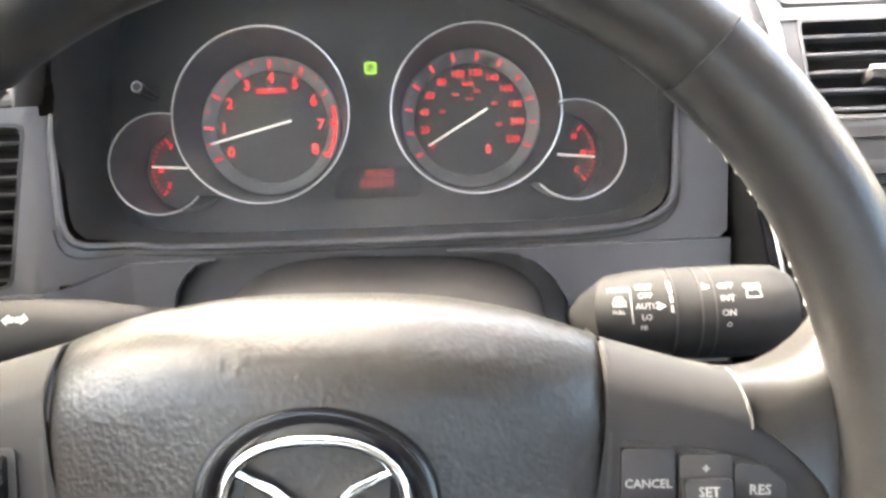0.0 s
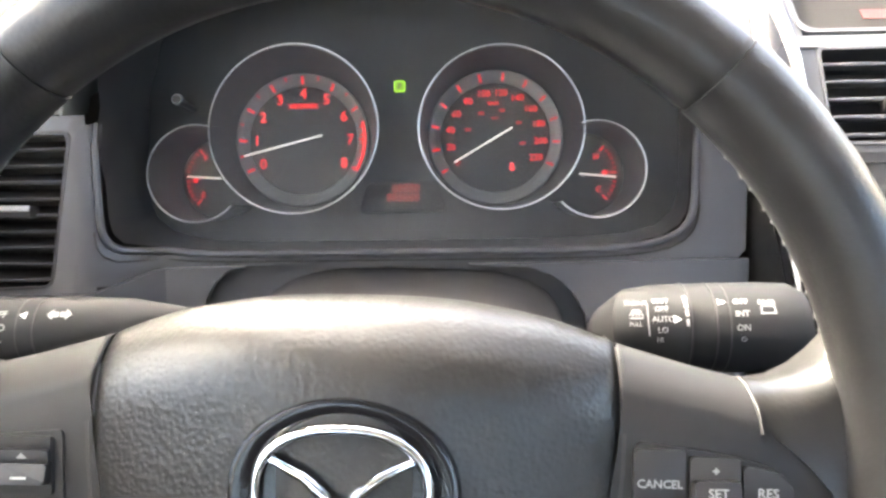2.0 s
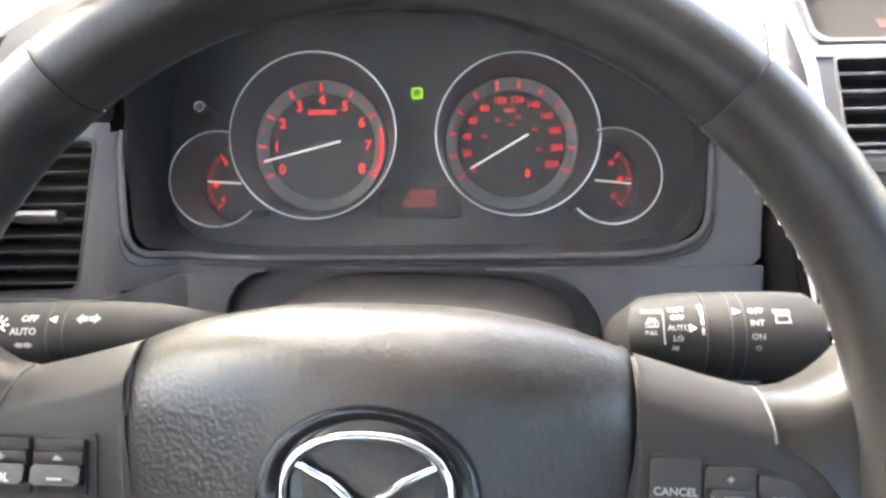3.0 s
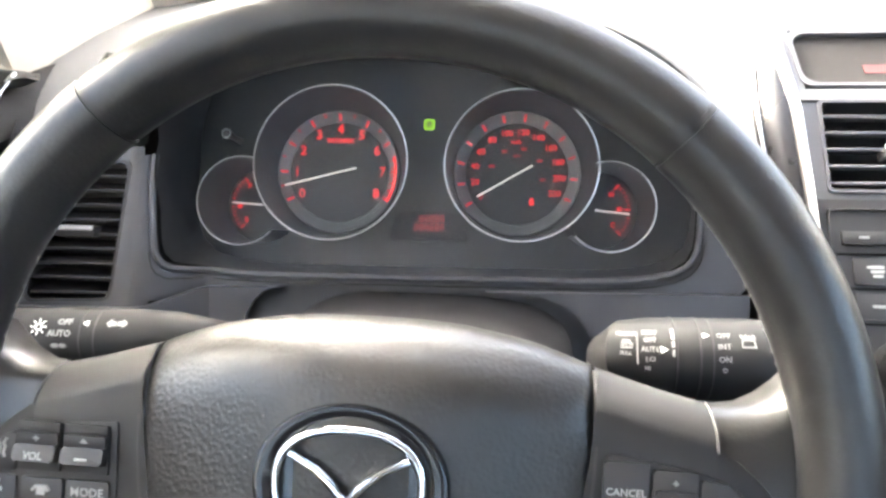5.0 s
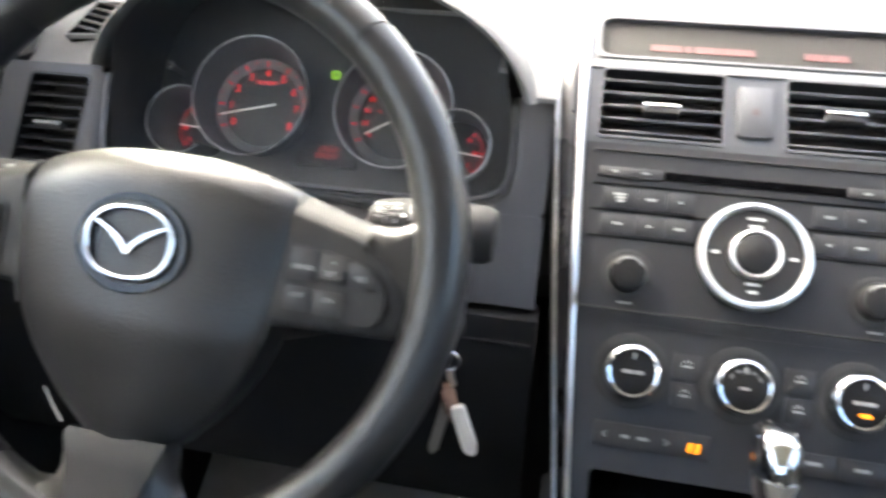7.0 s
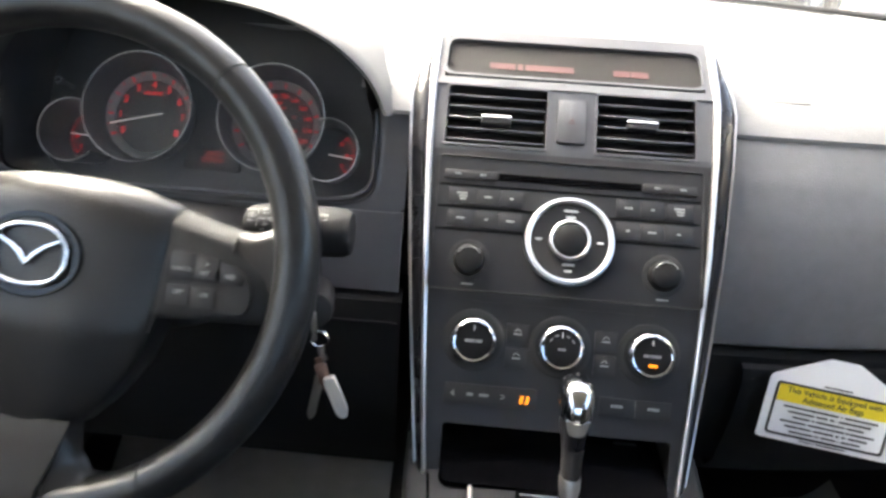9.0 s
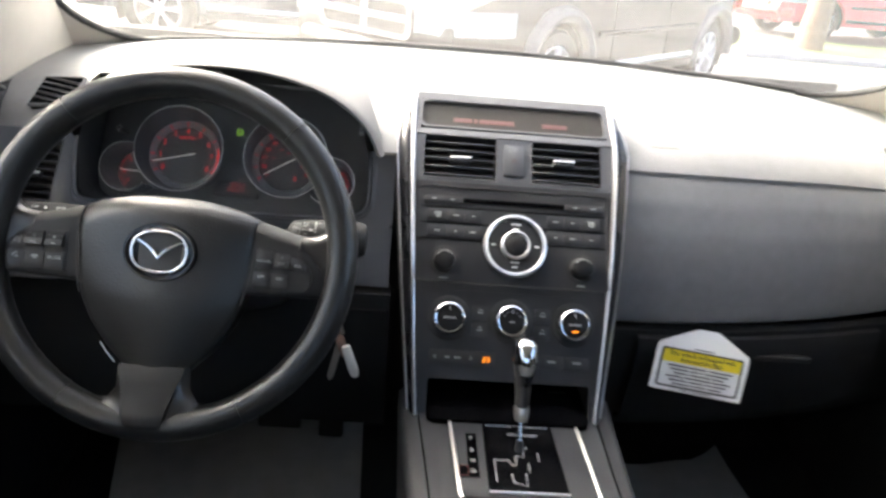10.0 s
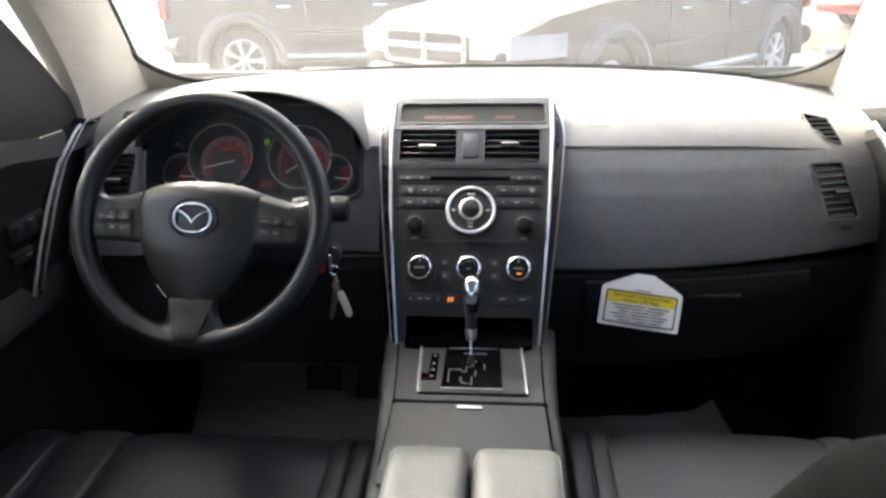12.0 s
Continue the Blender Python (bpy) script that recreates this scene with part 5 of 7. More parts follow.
part("print", from_faces([(0.002, 0, 0), (-0.0015, 0.0018, 0), (-0.0015, -0.0018, 0)], [(0, 1, 2)]), M_TEXT, rs, m=f(0.0495))
for k, ang in enumerate((36, 28, 17, 5)):
    part("print", box(0.0018 - 0.0002 * k, 0.0032, 0.0002), M_TEXTDIM, rs, m=stalk_m(A, B, 0.0214, ang)(0.0542))
f = stalk_m(A, B, 0.0214, 20)
part("print", ring_plate([(-0.0035, -0.002), (0.0035, -0.002), (0.003, 0.0022), (-0.003, 0.0022)], [(-0.0029, -0.0014), (0.0029, -0.0014), (0.0025, 0.0016), (-0.0025, 0.0016)], 0, 0.0002), M_TEXTDIM, rs, "rear window symbol", m=f(0.0903))
part("print", from_faces([(0.002, 0, 0), (-0.0015, 0.0015, 0), (-0.0015, -0.0015, 0)], [(0, 1, 2)]), M_TEXT, rs, m=stalk_m(A, B, 0.0214, 31)(0.0701))
for al in (0.0655, 0.0785, 0.0855):
    c = Vector(A).lerp(Vector(B), al * 0.86 / 0.1118)
    part("collar_groove", sweep([(c.x - 0.0004, c.y, c.z), (c.x + 0.0004, c.y, c.z)], 0.0214, 24), M_BLACK, rs)

# ignition key and key ring
part("ignition_lock", lathe([(0.0005, 0.004), (0.012, 0.004), (0.0165, 0.002), (0.018, -0.006), (0.018, -0.06)], 28), M_BLACK, column, "black ignition lock", m=Matrix.Translation((0.158, 0.352, 0.945)) @ pose(0, 0, 0, 75, 0, 12))
key = thing("key_bunch", Matrix.Translation((0.164, 0.332, 0.945)), "metal keys and grey tag hanging from the ignition", "keys")
part("key_bow", box(0.004, 0.006, 0.030, 0.0015, c=(0.163, 0.333, 0.940)), M_KEYMETAL, key)
part("key_ring", sweep([(0.168 + 0.008 * math.cos(a), 0.331, 0.929 + 0.008 * math.sin(a)) for a in [2 * math.pi * i / 24 for i in range(24)]], 0.0010, 8, closed=True), M_CHROME, key, "chrome split ring")
part("link", sweep([(0.169, 0.331, 0.921), (0.170, 0.330, 0.914), (0.172, 0.331, 0.908)], 0.003, 8), M_KEYMETAL, key)
part("small_key", moved(join(plate(rounded(0.011, 0.024, 0.004), 0, 0.0024, 0.0006), plate(rounded(0.006, 0.036, 0.001), 0.0004, 0.002)), Matrix.Translation((0.171, 0.327, 0.895)) @ pose(0, 0, 0, 85, 0, 20) @ pose(0, -0.0, 0, 0, 0, 12)), material("brown_key_grip", (0.20, 0.12, 0.09), 0.4, var=0.3, scale=200), key, "brown key grip")
part("long_key", moved(plate(round_poly([(-0.0055, 0.022), (0.0055, 0.022), (0.006, -0.017), (0.003, -0.024), (-0.003, -0.024), (-0.0055, -0.017)], 0.003), 0, 0.005, 0.0015), Matrix.Translation((0.1830, 0.326, 0.873)) @ pose(0, 0, 0, 88, 0, 10) @ pose(0, 0, 0, 0, 0, 17)), material("grey_key_tag", (0.62, 0.60, 0.57), 0.45, var=0.1), key, "pale grey key tag")
part("dark_key", moved(plate(round_poly([(-0.004, 0.026), (0.004, 0.026), (0.004, -0.020), (0.0, -0.027), (-0.004, -0.020)], 0.002), 0, 0.003, 0.0008), Matrix.Translation((0.163, 0.330, 0.866)) @ pose(0, 0, 0, 88, 0, -10) @ pose(0, 0, 0, 0, 0, -12)), M_KEYMETAL, key, "dull metal key")
part("belt_lamp_reflector", plate(rounded(0.008, 0.018, 0.002), 0, 0.001), material("red_tag", (0.45, 0.015, 0.02), 0.4), column, "small dull red tag", m=Matrix.Translation((0.1485, 0.333, 0.9330)) @ pose(0, 0, 0, 85, 0, 0))
# ---- centre stack ----
PROF = [(0.70, 0.250), (0.807, 0.3020), (0.8865, 0.3466), (0.930, 0.3717), (0.9955, 0.4142), (1.0718, 0.4763), (1.1154, 0.5178), (1.150, 0.5810), (1.175, 0.628), (1.20, 0.68)]


def prof_y(z):
    return lerp_table(PROF, z)


def stack_m(x, z, out=0.0):
    """A frame on the stack's face: X right, Y up the face, Z out of it. x from the car's middle."""
    e = 0.012
    a = math.degrees(math.atan2(prof_y(z + e) - prof_y(z - e), 2 * e))
    return pose(XC + x, prof_y(z), z, 90 - a, 0, 0) @ pose(0, 0, out)


stack = thing("centre_stack", pose(XC, 0.4, 0.8), "charcoal centre stack framed in silver and gloss black", "centre console")
ZS = [0.790 + (1.150 - 0.790) * i / 28 for i in range(29)]


def half_in(z):
    return lerp_table([(0.79, 0.1105), (0.807, 0.112), (0.90, 0.1205), (0.977, 0.1265), (1.07, 0.133), (1.134, 0.136), (1.17, 0.137)], z)


def face_rows(x0f, x1f, zs, out, n=8):
    rows = []
    for z in zs:
        m = stack_m(0, z, out)
        rows.append([tuple(m @ Vector((x0f(z) + (x1f(z) - x0f(z)) * k / n, 0, 0))) for k in range(n + 1)])
    return rows


def band(z0, z1, x0, x1, out, mat, name, label="", parent=None, n=6, depth=0.004):
    zs = [z0 + (z1 - z0) * i / n for i in range(n + 1)]
    fa = x0 if callable(x0) else (lambda z: x0)
    fb = x1 if callable(x1) else (lambda z: x1)
    bm = loft(face_rows(fa, fb, zs, out))
    return part(name, thick(bm, depth), mat, parent or stack, label)


neg = lambda f: (lambda z: -f(z))
# the face in bands, leaving the display, the vents and the pocket open
band(1.1515, 1.1580, neg(half_in), half_in, 0.0, M_PANEL, "top_rail", "satin grey top rail")
band(1.1165, 1.1215, neg(half_in), half_in, 0.0015, M_PANEL, "display_rail", "satin grey rail under the display")
for s in (-1, 1):
    band(1.1215, 1.1515, (lambda z: -half_in(z)) if s < 0 else (lambda z: 0.129), (lambda z: -0.129) if s < 0 else half_in, 0.0, M_PANEL, "display_cheek")
    band(1.0705, 1.1165, (lambda z: -half_in(z)) if s < 0 else (lambda z: 0.1195), (lambda z: -0.1245) if s < 0 else half_in, 0.0, M_PANEL, "vent_cheek")
band(1.0705, 1.1165, -0.0235, 0.0215, 0.0, M_PANEL, "vent_bridge", "satin grey bridge between the vents")
band(1.0660, 1.0705, neg(half_in), half_in, 0.0, M_PANEL, "vent_rail")
band(0.8525, 1.0660, neg(half_in), half_in, 0.0, M_STACK, "control_face", "charcoal control face", n=20)
for s in (-1, 1):
    band(0.795, 0.8525, (lambda z: -half_in(z)) if s < 0 else (lambda z: 0.106), (lambda z: -0.101) if s < 0 else half_in, 0.0, M_STACK, "pocket_cheek")
# display
dm = stack_m(0, 1.1372)
part("display_window", plate(rounded(0.258, 0.0535, 0.010), -0.006, -0.003), M_DISPLAY, stack, "dark display window with dim red text", m=dm)
part("display_text", bars(0.088, 0.0085, 3, 7), M_REDDIM, stack, "dim red display text", m=at(dm, -0.042, -0.0085, -0.0028))
part("display_text", bars(0.036, 0.0085, 2, 9), M_REDDIM, stack, "dim red display text", m=at(dm, 0.058, -0.0085, -0.0028))
part("display_frame", ring_plate(rounded(0.2620, 0.0575, 0.008), rounded(0.2560, 0.0515, 0.011), -0.010, 0.001), M_PANEL, stack, "thin grey display frame", m=dm)
# vents
for x0, x1, tabx, taby in ((-0.1245, -0.0235, 0.000, -0.006), (0.0215, 0.1195, -0.004, -0.001)):
    vm = stack_m((x0 + x1) / 2, 1.0935, -0.0005)
    w, h = x1 - x0 - 0.004, 0.0620
    vent("centre_vent", vm, rounded(w, h, 0.003), w, h, 5, "black slatted centre air vent", tab=(tabx, taby, 0.029), frame_mat=M_PANEL, lip=0.002, parent=None, vane=M_PANEL)
part("hazard_button", plate(rounded(0.0275, 0.046, 0.003), -0.006, 0.0025, 0.001), M_PANEL, stack, "grey hazard button", m=stack_m(-0.001, 1.0930))
part("hazard_gap", ring_plate(rounded(0.0295, 0.048, 0.0035), rounded(0.0278, 0.0463, 0.003), -0.001, 0.0006), M_BLACK, stack, m=stack_m(-0.001, 1.0930))
part("hazard_mark", ring_plate([(-0.003, -0.0026), (0.003, -0.0026), (0, 0.003)], [(-0.0019, -0.0019), (0.0019, -0.0019), (0, 0.0015)], 0, 0.0003), M_REDDIM, stack, "dim red triangle", m=stack_m(-0.001, 1.0930, 0.0026))

# silver and gloss-black side strips
for s in (-1, 1):
    rows, rows2, rows3 = [], [], []
    for z in ZS:
        m = stack_m(0, z)
        t = (z - 0.79) / 0.376
        wi = half_in(z)
        ws_ = 0.0042 + 0.0058 * max(0, t - 0.25) ** 1.3
        wb = (0.007 + 0.016 * t) * (1 - 0.75 * max(0, (z - 1.105) / 0.045) ** 2)
        rows.append([tuple(m @ Vector((s * (wi + ws_ * u), 0, h))) for u, h in ((0, -0.006), (0, 0.001), (0.12, 0.0035), (0.5, 0.0045), (0.88, 0.0035), (1, 0.001), (1, -0.006))])
        rows2.append([tuple(m @ Vector((s * (wi + ws_ + wb * u), 0, h - 0.012 * u * u))) for u, h in ((0, 0.001), (0.2, 0.002), (0.6, 0.001), (0.9, -0.004), (1.0, -0.012), (1.02, -0.05))])
        rows3.append(tuple(m @ Vector((s * (wi + ws_ + wb * 0.86), 0, -0.0085))))
    part("silver_strip", loft(rows), M_SILVER, stack, "silver edge strip")
    part("gloss_strip", loft(rows2), M_GLOSS, stack, "gloss-black edge strip")
    part("chrome_line", sweep(rows3, 0.0013, 6), M_SILVER, stack, "thin outer chrome line")
    wall = []
    for z in ZS:
        m = stack_m(0, z)
        p = m @ Vector((s * (half_in(z) + 0.0042 + 0.0058 * max(0, (z - 0.79) / 0.376 - 0.25) ** 1.3 + 0.007 + 0.016 * (z - 0.79) / 0.376), 0, -0.020))
        wall.append([tuple(p), (p.x + s * 0.004, p.y + 0.04, p.z), (p.x + s * 0.006, p.y + 0.22, p.z)])
    part("side_wall", loft(wall), M_DASHLOW, stack)
# pocket
pm = stack_m(0, 0.827)
part("pocket_back", box(0.215, 0.07, 0.004, c=(0, 0, -0.075)), M_BLACK, stack, "dark open pocket", m=pm)
part("pocket_shell", ring_plate(rounded(0.224, 0.072, 0.004), rounded(0.208, 0.064, 0.010), -0.076, -0.002), M_BLACK, stack, m=at(pm, 0.0025))
part("pocket_floor", plate(round_poly([(-0.100, 0.0), (0.104, 0.0), (0.106, 0.10), (-0.102, 0.10)], [0.012, 0.012, 0.002, 0.002]), 0, 0.006, 0.002), M_GATE, stack, "black rubber pocket floor", m=pose(XC, 0.2865, 0.8145))
part("pocket_box", box(0.026, 0.034, 0.02, 0.003, c=(0.075, 0.0, -0.05)), M_BTN, stack, m=pm)

# ---- radio ----
radio = thing("car_radio", stack_m(0, 1.01), "charcoal car radio with disc slot, keys and large silver ring", "car radio")
def sp(name, outline, x, z, z0, z1, mat, parent, label="", bevel=0.0006):
    return part(name, plate(outline, z0, z1, bevel), mat, parent, label, m=stack_m(x, z))


part("fascia", ring_plate(rounded(0.252, 0.131, 0.004), rounded(0.2490, 0.1280, 0.004), -0.002, 0.0014), M_BLACK, radio, m=stack_m(0, 1.011))
sp("disc_slot", rounded(0.134, 0.0060, 0.001), 0.0, 1.0465, -0.006, 0.0016, M_GATE, radio, "dark disc slot", 0)
for x, w in ((-0.094, 0.050), (0.094, 0.050)):
    k = sp("long_key", rounded(w, 0.0085, 0.001), x, 1.0465, -0.004, 0.0022, M_BTN, radio)
    for j in (-1, 1):
        part("key_print", bars(0.006, 0.0016, 1), M_TEXTDIM, k, m=stack_m(x + j * 0.012, 1.0465, 0.0023))
for row, z in enumerate((1.0300, 1.0130)):
    for col, x in enumerate((-0.1005, -0.0760, -0.0535, 0.0560, 0.0785, 0.1030)):
        w = 0.0260 if abs(x) > 0.09 else 0.0222
        k = sp("preset_key", rounded(w * 0.99, 0.0162, 0.0010), x, z, -0.004, 0.0012, M_STACK, radio)
        if col in (0, 5) and row == 0:
            part("key_print", join(bars(0.010, 0.0018, 1), moved(bars(0.008, 0.0018, 1), pose(0.001, -0.0028, 0)), moved(bars(0.006, 0.0018, 1), pose(0.001, -0.0056, 0))), M_TEXTDIM, k, m=stack_m(x, z + 0.002, 0.0013))
        else:
            part("key_print", bars(0.0075 if (col + row) % 2 else 0.0035, 0.0018, 1), M_TEXTDIM, k, m=stack_m(x, z, 0.0013))
rm = stack_m(0.0025, 1.0015)
part("ring_dish", lathe([(0.0005, 0.0035), (0.036, 0.0035), (0.037, 0.002), (0.0375, -0.004)], 64), M_BTN, radio, "black control ring face", m=rm)
part("silver_ring", lathe([(0.0355, 0.002), (0.0362, 0.0058), (0.0385, 0.0072), (0.0410, 0.0062), (0.0418, 0.003), (0.0418, -0.003)], 72), M_SILVER, radio, "broad silver ring", m=rm)
part("inner_ring", lathe([(0.0155, 0.0035), (0.0158, 0.0105), (0.0172, 0.0115), (0.0188, 0.0105), (0.0192, 0.0035)], 48), M_SILVER, radio, "silver knob ring", m=rm)
part("volume_knob", lathe([(0.0005, 0.0125), (0.013, 0.0120), (0.0152, 0.0105), (0.0156, 0.0035)], 40), M_KNOB, radio, "black centre knob", m=rm)
for x, y, w in ((0, 0.0285, 0.013), (0, 0.0225, 0.009), (-0.0285, 0, 0.006), (0.0285, 0, 0.006), (0, -0.0225, 0.011), (0, -0.0285, 0.007)):
    part("key_print", bars(w, 0.0020, 1), M_TEXT, radio, m=at(rm, x, y, 0.0038))
def knob(parent, x, z, r, h, m_top, name="knob", ring=None, label=""):
    m = stack_m(x, z)
    part("knob_well", lathe([(r * 1.0, 0.0004), (r * 1.28, 0.0008), (r * 1.38, 0.0002), (r * 1.38, -0.003)], 40), M_BLACK, parent, m=m)
    return part(name, lathe([(0.0005, h), (r * 0.80, h), (r * 0.93, h - 0.0012), (r, h * 0.6), (r * 1.03, 0.0)], 40), m_top, parent, label, m=m)


for x in (-0.0890, 0.0905):
    knob(radio, x, 0.9815, 0.0140, 0.013, M_KNOB, label="black round radio knob")
    part("key_print", bars(0.011, 0.0016, 1), M_TEXTDIM, radio, m=at(stack_m(x, 0.9815), 0.0, -0.0225, 0.0006))
    part("knob_pip", lathe([(0.0105, 0.0128), (0.0112, 0.0134), (0.0118, 0.0128)], 32, 30, 150), M_TEXTDIM, radio, m=stack_m(x, 0.9815))

# ---- climate controls ----
clim = thing("climate_panel", stack_m(0, 0.915), "charcoal climate panel with three chrome-ringed knobs", "climate control")
for i, x in enumerate((-0.0785, 0.001, 0.0815)):
    m = stack_m(x, 0.9195)
    part("knob_well", lathe([(0.0225, 0.0004), (0.0265, 0.001), (0.0285, 0.0002), (0.0285, -0.003)], 48), M_BLACK, clim, m=m)
    kk = part("climate_knob", lathe([(0.0005, 0.0135), (0.0162, 0.0135), (0.0170, 0.0130), (0.0172, 0.010)], 48), M_KNOB, clim, "black knob face", m=m)
    part("chrome_ring", lathe([(0.0160, 0.0125), (0.0166, 0.0144), (0.0180, 0.0150), (0.0198, 0.0138), (0.0213, 0.0105), (0.0222, 0.0060), (0.0226, 0.0)], 56), M_CHROME, kk, "bright chrome ring", m=m)
    part("knob_print", box(0.0010, 0.0045, 0.0002), M_TEXT, kk, m=at(m, 0, 0.012, 0.0137))
    if i == 1:
        for a in (35, 65, 115, 145):
            part("knob_print", box(0.0035, 0.0012, 0.0002), M_TEXTDIM, kk, m=at(m, 0.012 * math.cos(radians(a)), 0.012 * math.sin(radians(a)), 0.0137, 0, 0, a - 90))
        part("knob_print", bars(0.007, 0.0020, 2, 3), M_TEXTDIM, kk, m=at(m, 0, -0.001, 0.0137))
    else:
        part("knob_print", bars(0.016, 0.0026, 3, 5 + i), M_TEXTDIM, kk, m=at(m, 0, 0.000, 0.0137))
    if i == 2:
        part("knob_lamp", join(plate(rounded(0.008, 0.0026, 0.001), 0, 0.0004)), M_AMBER, kk, "lit amber lamp", m=at(m, 0.001, -0.0085, 0.0137))
for x in (-0.0385, 0.0420):
    for z, n in ((0.9270, 2), (0.9080, 1)):
        b = sp("small_key", rounded(0.0200, 0.0185, 0.0012), x, z, -0.004, 0.0014, M_BTN, clim)
        part("key_print", join(bars(0.0075, 0.0016, 1), moved(sweep([(-0.003, 0, 0), (0, 0.0022, 0), (0.003, 0, 0)], 0.0005, 6), pose(0, 0.0025, 0))), M_TEXTDIM, b, m=stack_m(x, z, 0.0015))
for z in (1.0385, 1.0215, 1.0045):
    part("row_line", box(0.245, 0.0010, 0.0010), M_GATE, radio, m=stack_m(0.0, z, 0.0002))
part("face_line", box(0.085, 0.0008, 0.0006), M_BLACK, clim, m=stack_m(-0.04, 0.9500, 0.0002))
part("face_line", box(0.085, 0.0008, 0.0006), M_BLACK, clim, m=stack_m(0.042, 0.9500, 0.0002))
sp("mode_bar", rounded(0.085, 0.0185, 0.0015), -0.0590, 0.8765, -0.004, 0.0012, M_BTN, clim, "black mode bar")
for k, x in enumerate((-0.0935, -0.0780, -0.0650, -0.0480)):
    mm = stack_m(x, 0.8765, 0.0013)
    if k in (0, 3):
        d = -1 if k == 0 else 1
        part("key_print", sweep([(-0.0015 * d, 0.0022, 0), (0.0018 * d, 0, 0), (-0.0015 * d, -0.0022, 0)], 0.0005, 6), M_TEXTDIM, clim, "arrow mark", m=mm)
    else:
        part("key_print", bars(0.0085 if k == 2 else 0.006, 0.0024, 1), M_TEXTDIM, clim, m=mm)
for x in (-0.0306, -0.0252):
    part("amber_lamp", plate(round_poly([(-0.0020, -0.0036), (0.0008, -0.0036), (0.0020, 0.0036), (-0.0008, 0.0036)], 0.0006), 0, 0.0005), M_AMBER, clim, "lit amber lamp", m=stack_m(x, 0.8755, 0.0012))
for x, w in ((0.0555, 0.032), (0.0885, 0.032)):
    b = sp("small_key", rounded(w, 0.0165, 0.0012), x, 0.8765, -0.004, 0.0016, M_BTN, clim)
    part("key_print", bars(0.011, 0.0026, 2), M_TEXTDIM, b, m=stack_m(x, 0.8775, 0.0017))
# ---- floor console, gear lever ----
console = thing("floor_console", pose(XC, 0.1, 0.4), "satin grey floor console between the seats", "floor console")
CZ = 0.812
rows = []
for y, cx, hw, z in ((0.36, 0.386, 0.137, 0.814), (0.31, 0.386, 0.1345, 0.813), (0.22, 0.388, 0.128, 0.813), (0.135, 0.392, 0.121, 0.813), (0.05, 0.396, 0.118, 0.811), (-0.05, 0.398, 0.116, 0.807), (-0.36, 0.398, 0.116, 0.802)):
    rows.append([(cx - hw + 0.015, y, 0.39), (cx - hw - 0.003, y, z - 0.030), (cx - hw - 0.003, y, z - 0.006), (cx - hw + 0.004, y, z), (cx - hw + 0.016, y, z + 0.001), (cx, y, z + 0.002), (cx + hw - 0.016, y, z + 0.001), (cx + hw - 0.004, y, z), (cx + hw + 0.003, y, z - 0.006), (cx + hw + 0.003, y, z - 0.030), (cx + hw - 0.015, y, 0.39)])
part("console_body", loft(rows), M_CONSOLE, console, "satin grey console body", angle=50)
part("console_back", box(0.24, 0.02, 0.40, 0.005, c=(XC, -0.355, 0.59)), M_BLACK, console)
# gear plate
GX = 0.391
gear = thing("gear_lever", pose(GX, 0.23, CZ), "chrome-topped automatic gear lever in a gloss-black gate", "gear lever")
def flat_m(x, y, z):
    return pose(x, y, z)


part("gear_plate", plate(round_poly([(-0.0808, 0.058), (0.0777, 0.058), (0.083, -0.078), (-0.072, -0.078)], 0.003), -0.004, 0.0035, 0.001), M_CONSOLE, gear, "satin grey gear surround", m=flat_m(GX, 0.236, CZ + 0.002))
for pts in ([(-0.0808, 0.058), (-0.0725, -0.072), (-0.070, -0.0775)], [(0.0777, 0.058), (0.0825, -0.072), (0.0835, -0.0775)]):
    part("silver_edge", sweep([(GX + x, 0.236 + y, CZ + 0.0055) for x, y in pts], 0.0022, 8), M_SILVER, gear, "silver edge trim")
part("silver_edge", sweep([(GX - 0.0715, 0.1595, CZ + 0.004), (GX + 0.083, 0.1595, CZ + 0.004)], 0.0028, 8), M_DASHLOW, gear)
part("gate_plate", plate(round_poly([(-0.040, 0.058), (0.0444, 0.058), (0.048, -0.062), (-0.040, -0.062)], 0.003), 0, 0.0022, 0.0008), M_GATE, gear, "gloss-black gate plate", m=flat_m(GX, 0.230, CZ + 0.0055))
part("gate_edge", sweep([(GX - 0.040, 0.1670, CZ + 0.0075), (GX + 0.048, 0.1670, CZ + 0.0075)], 0.0010, 6), M_SILVER, gear, "thin silver line")
gz = CZ + 0.0082
for pts in ([(-0.011, 0.034), (0.024, 0.034)], [(-0.031, -0.047), (-0.031, -0.0125), (-0.014, -0.0125), (-0.011, -0.0200), (-0.006, -0.0200), (-0.006, -0.005), (0.004, -0.005), (0.004, 0.010), (0.010, 0.010)], [(0.021, 0.003), (0.021, -0.012)], [(0.008, -0.016), (0.008, -0.031)], [(-0.013, -0.035), (-0.012, -0.048), (0.003, -0.053), (0.003, -0.033)]):
    part("gate_line", sweep([(GX + x, 0.230 + y, gz) for x, y in pts], 0.0006, 6), M_SILVER, gear, "silver gate edge")
part("gate_edge", sweep([(GX - 0.036, 0.2805, CZ + 0.0077), (GX + 0.040, 0.2805, CZ + 0.0077)], 0.0006, 6), M_SILVER, gear, "thin silver line")
part("gate_slot", join(box(0.010, 0.10, 0.002, c=(GX, 0.235, gz - 0.0012)), box(0.030, 0.012, 0.002, c=(GX + 0.008, 0.222, gz - 0.0013))), M_GATE, gear)
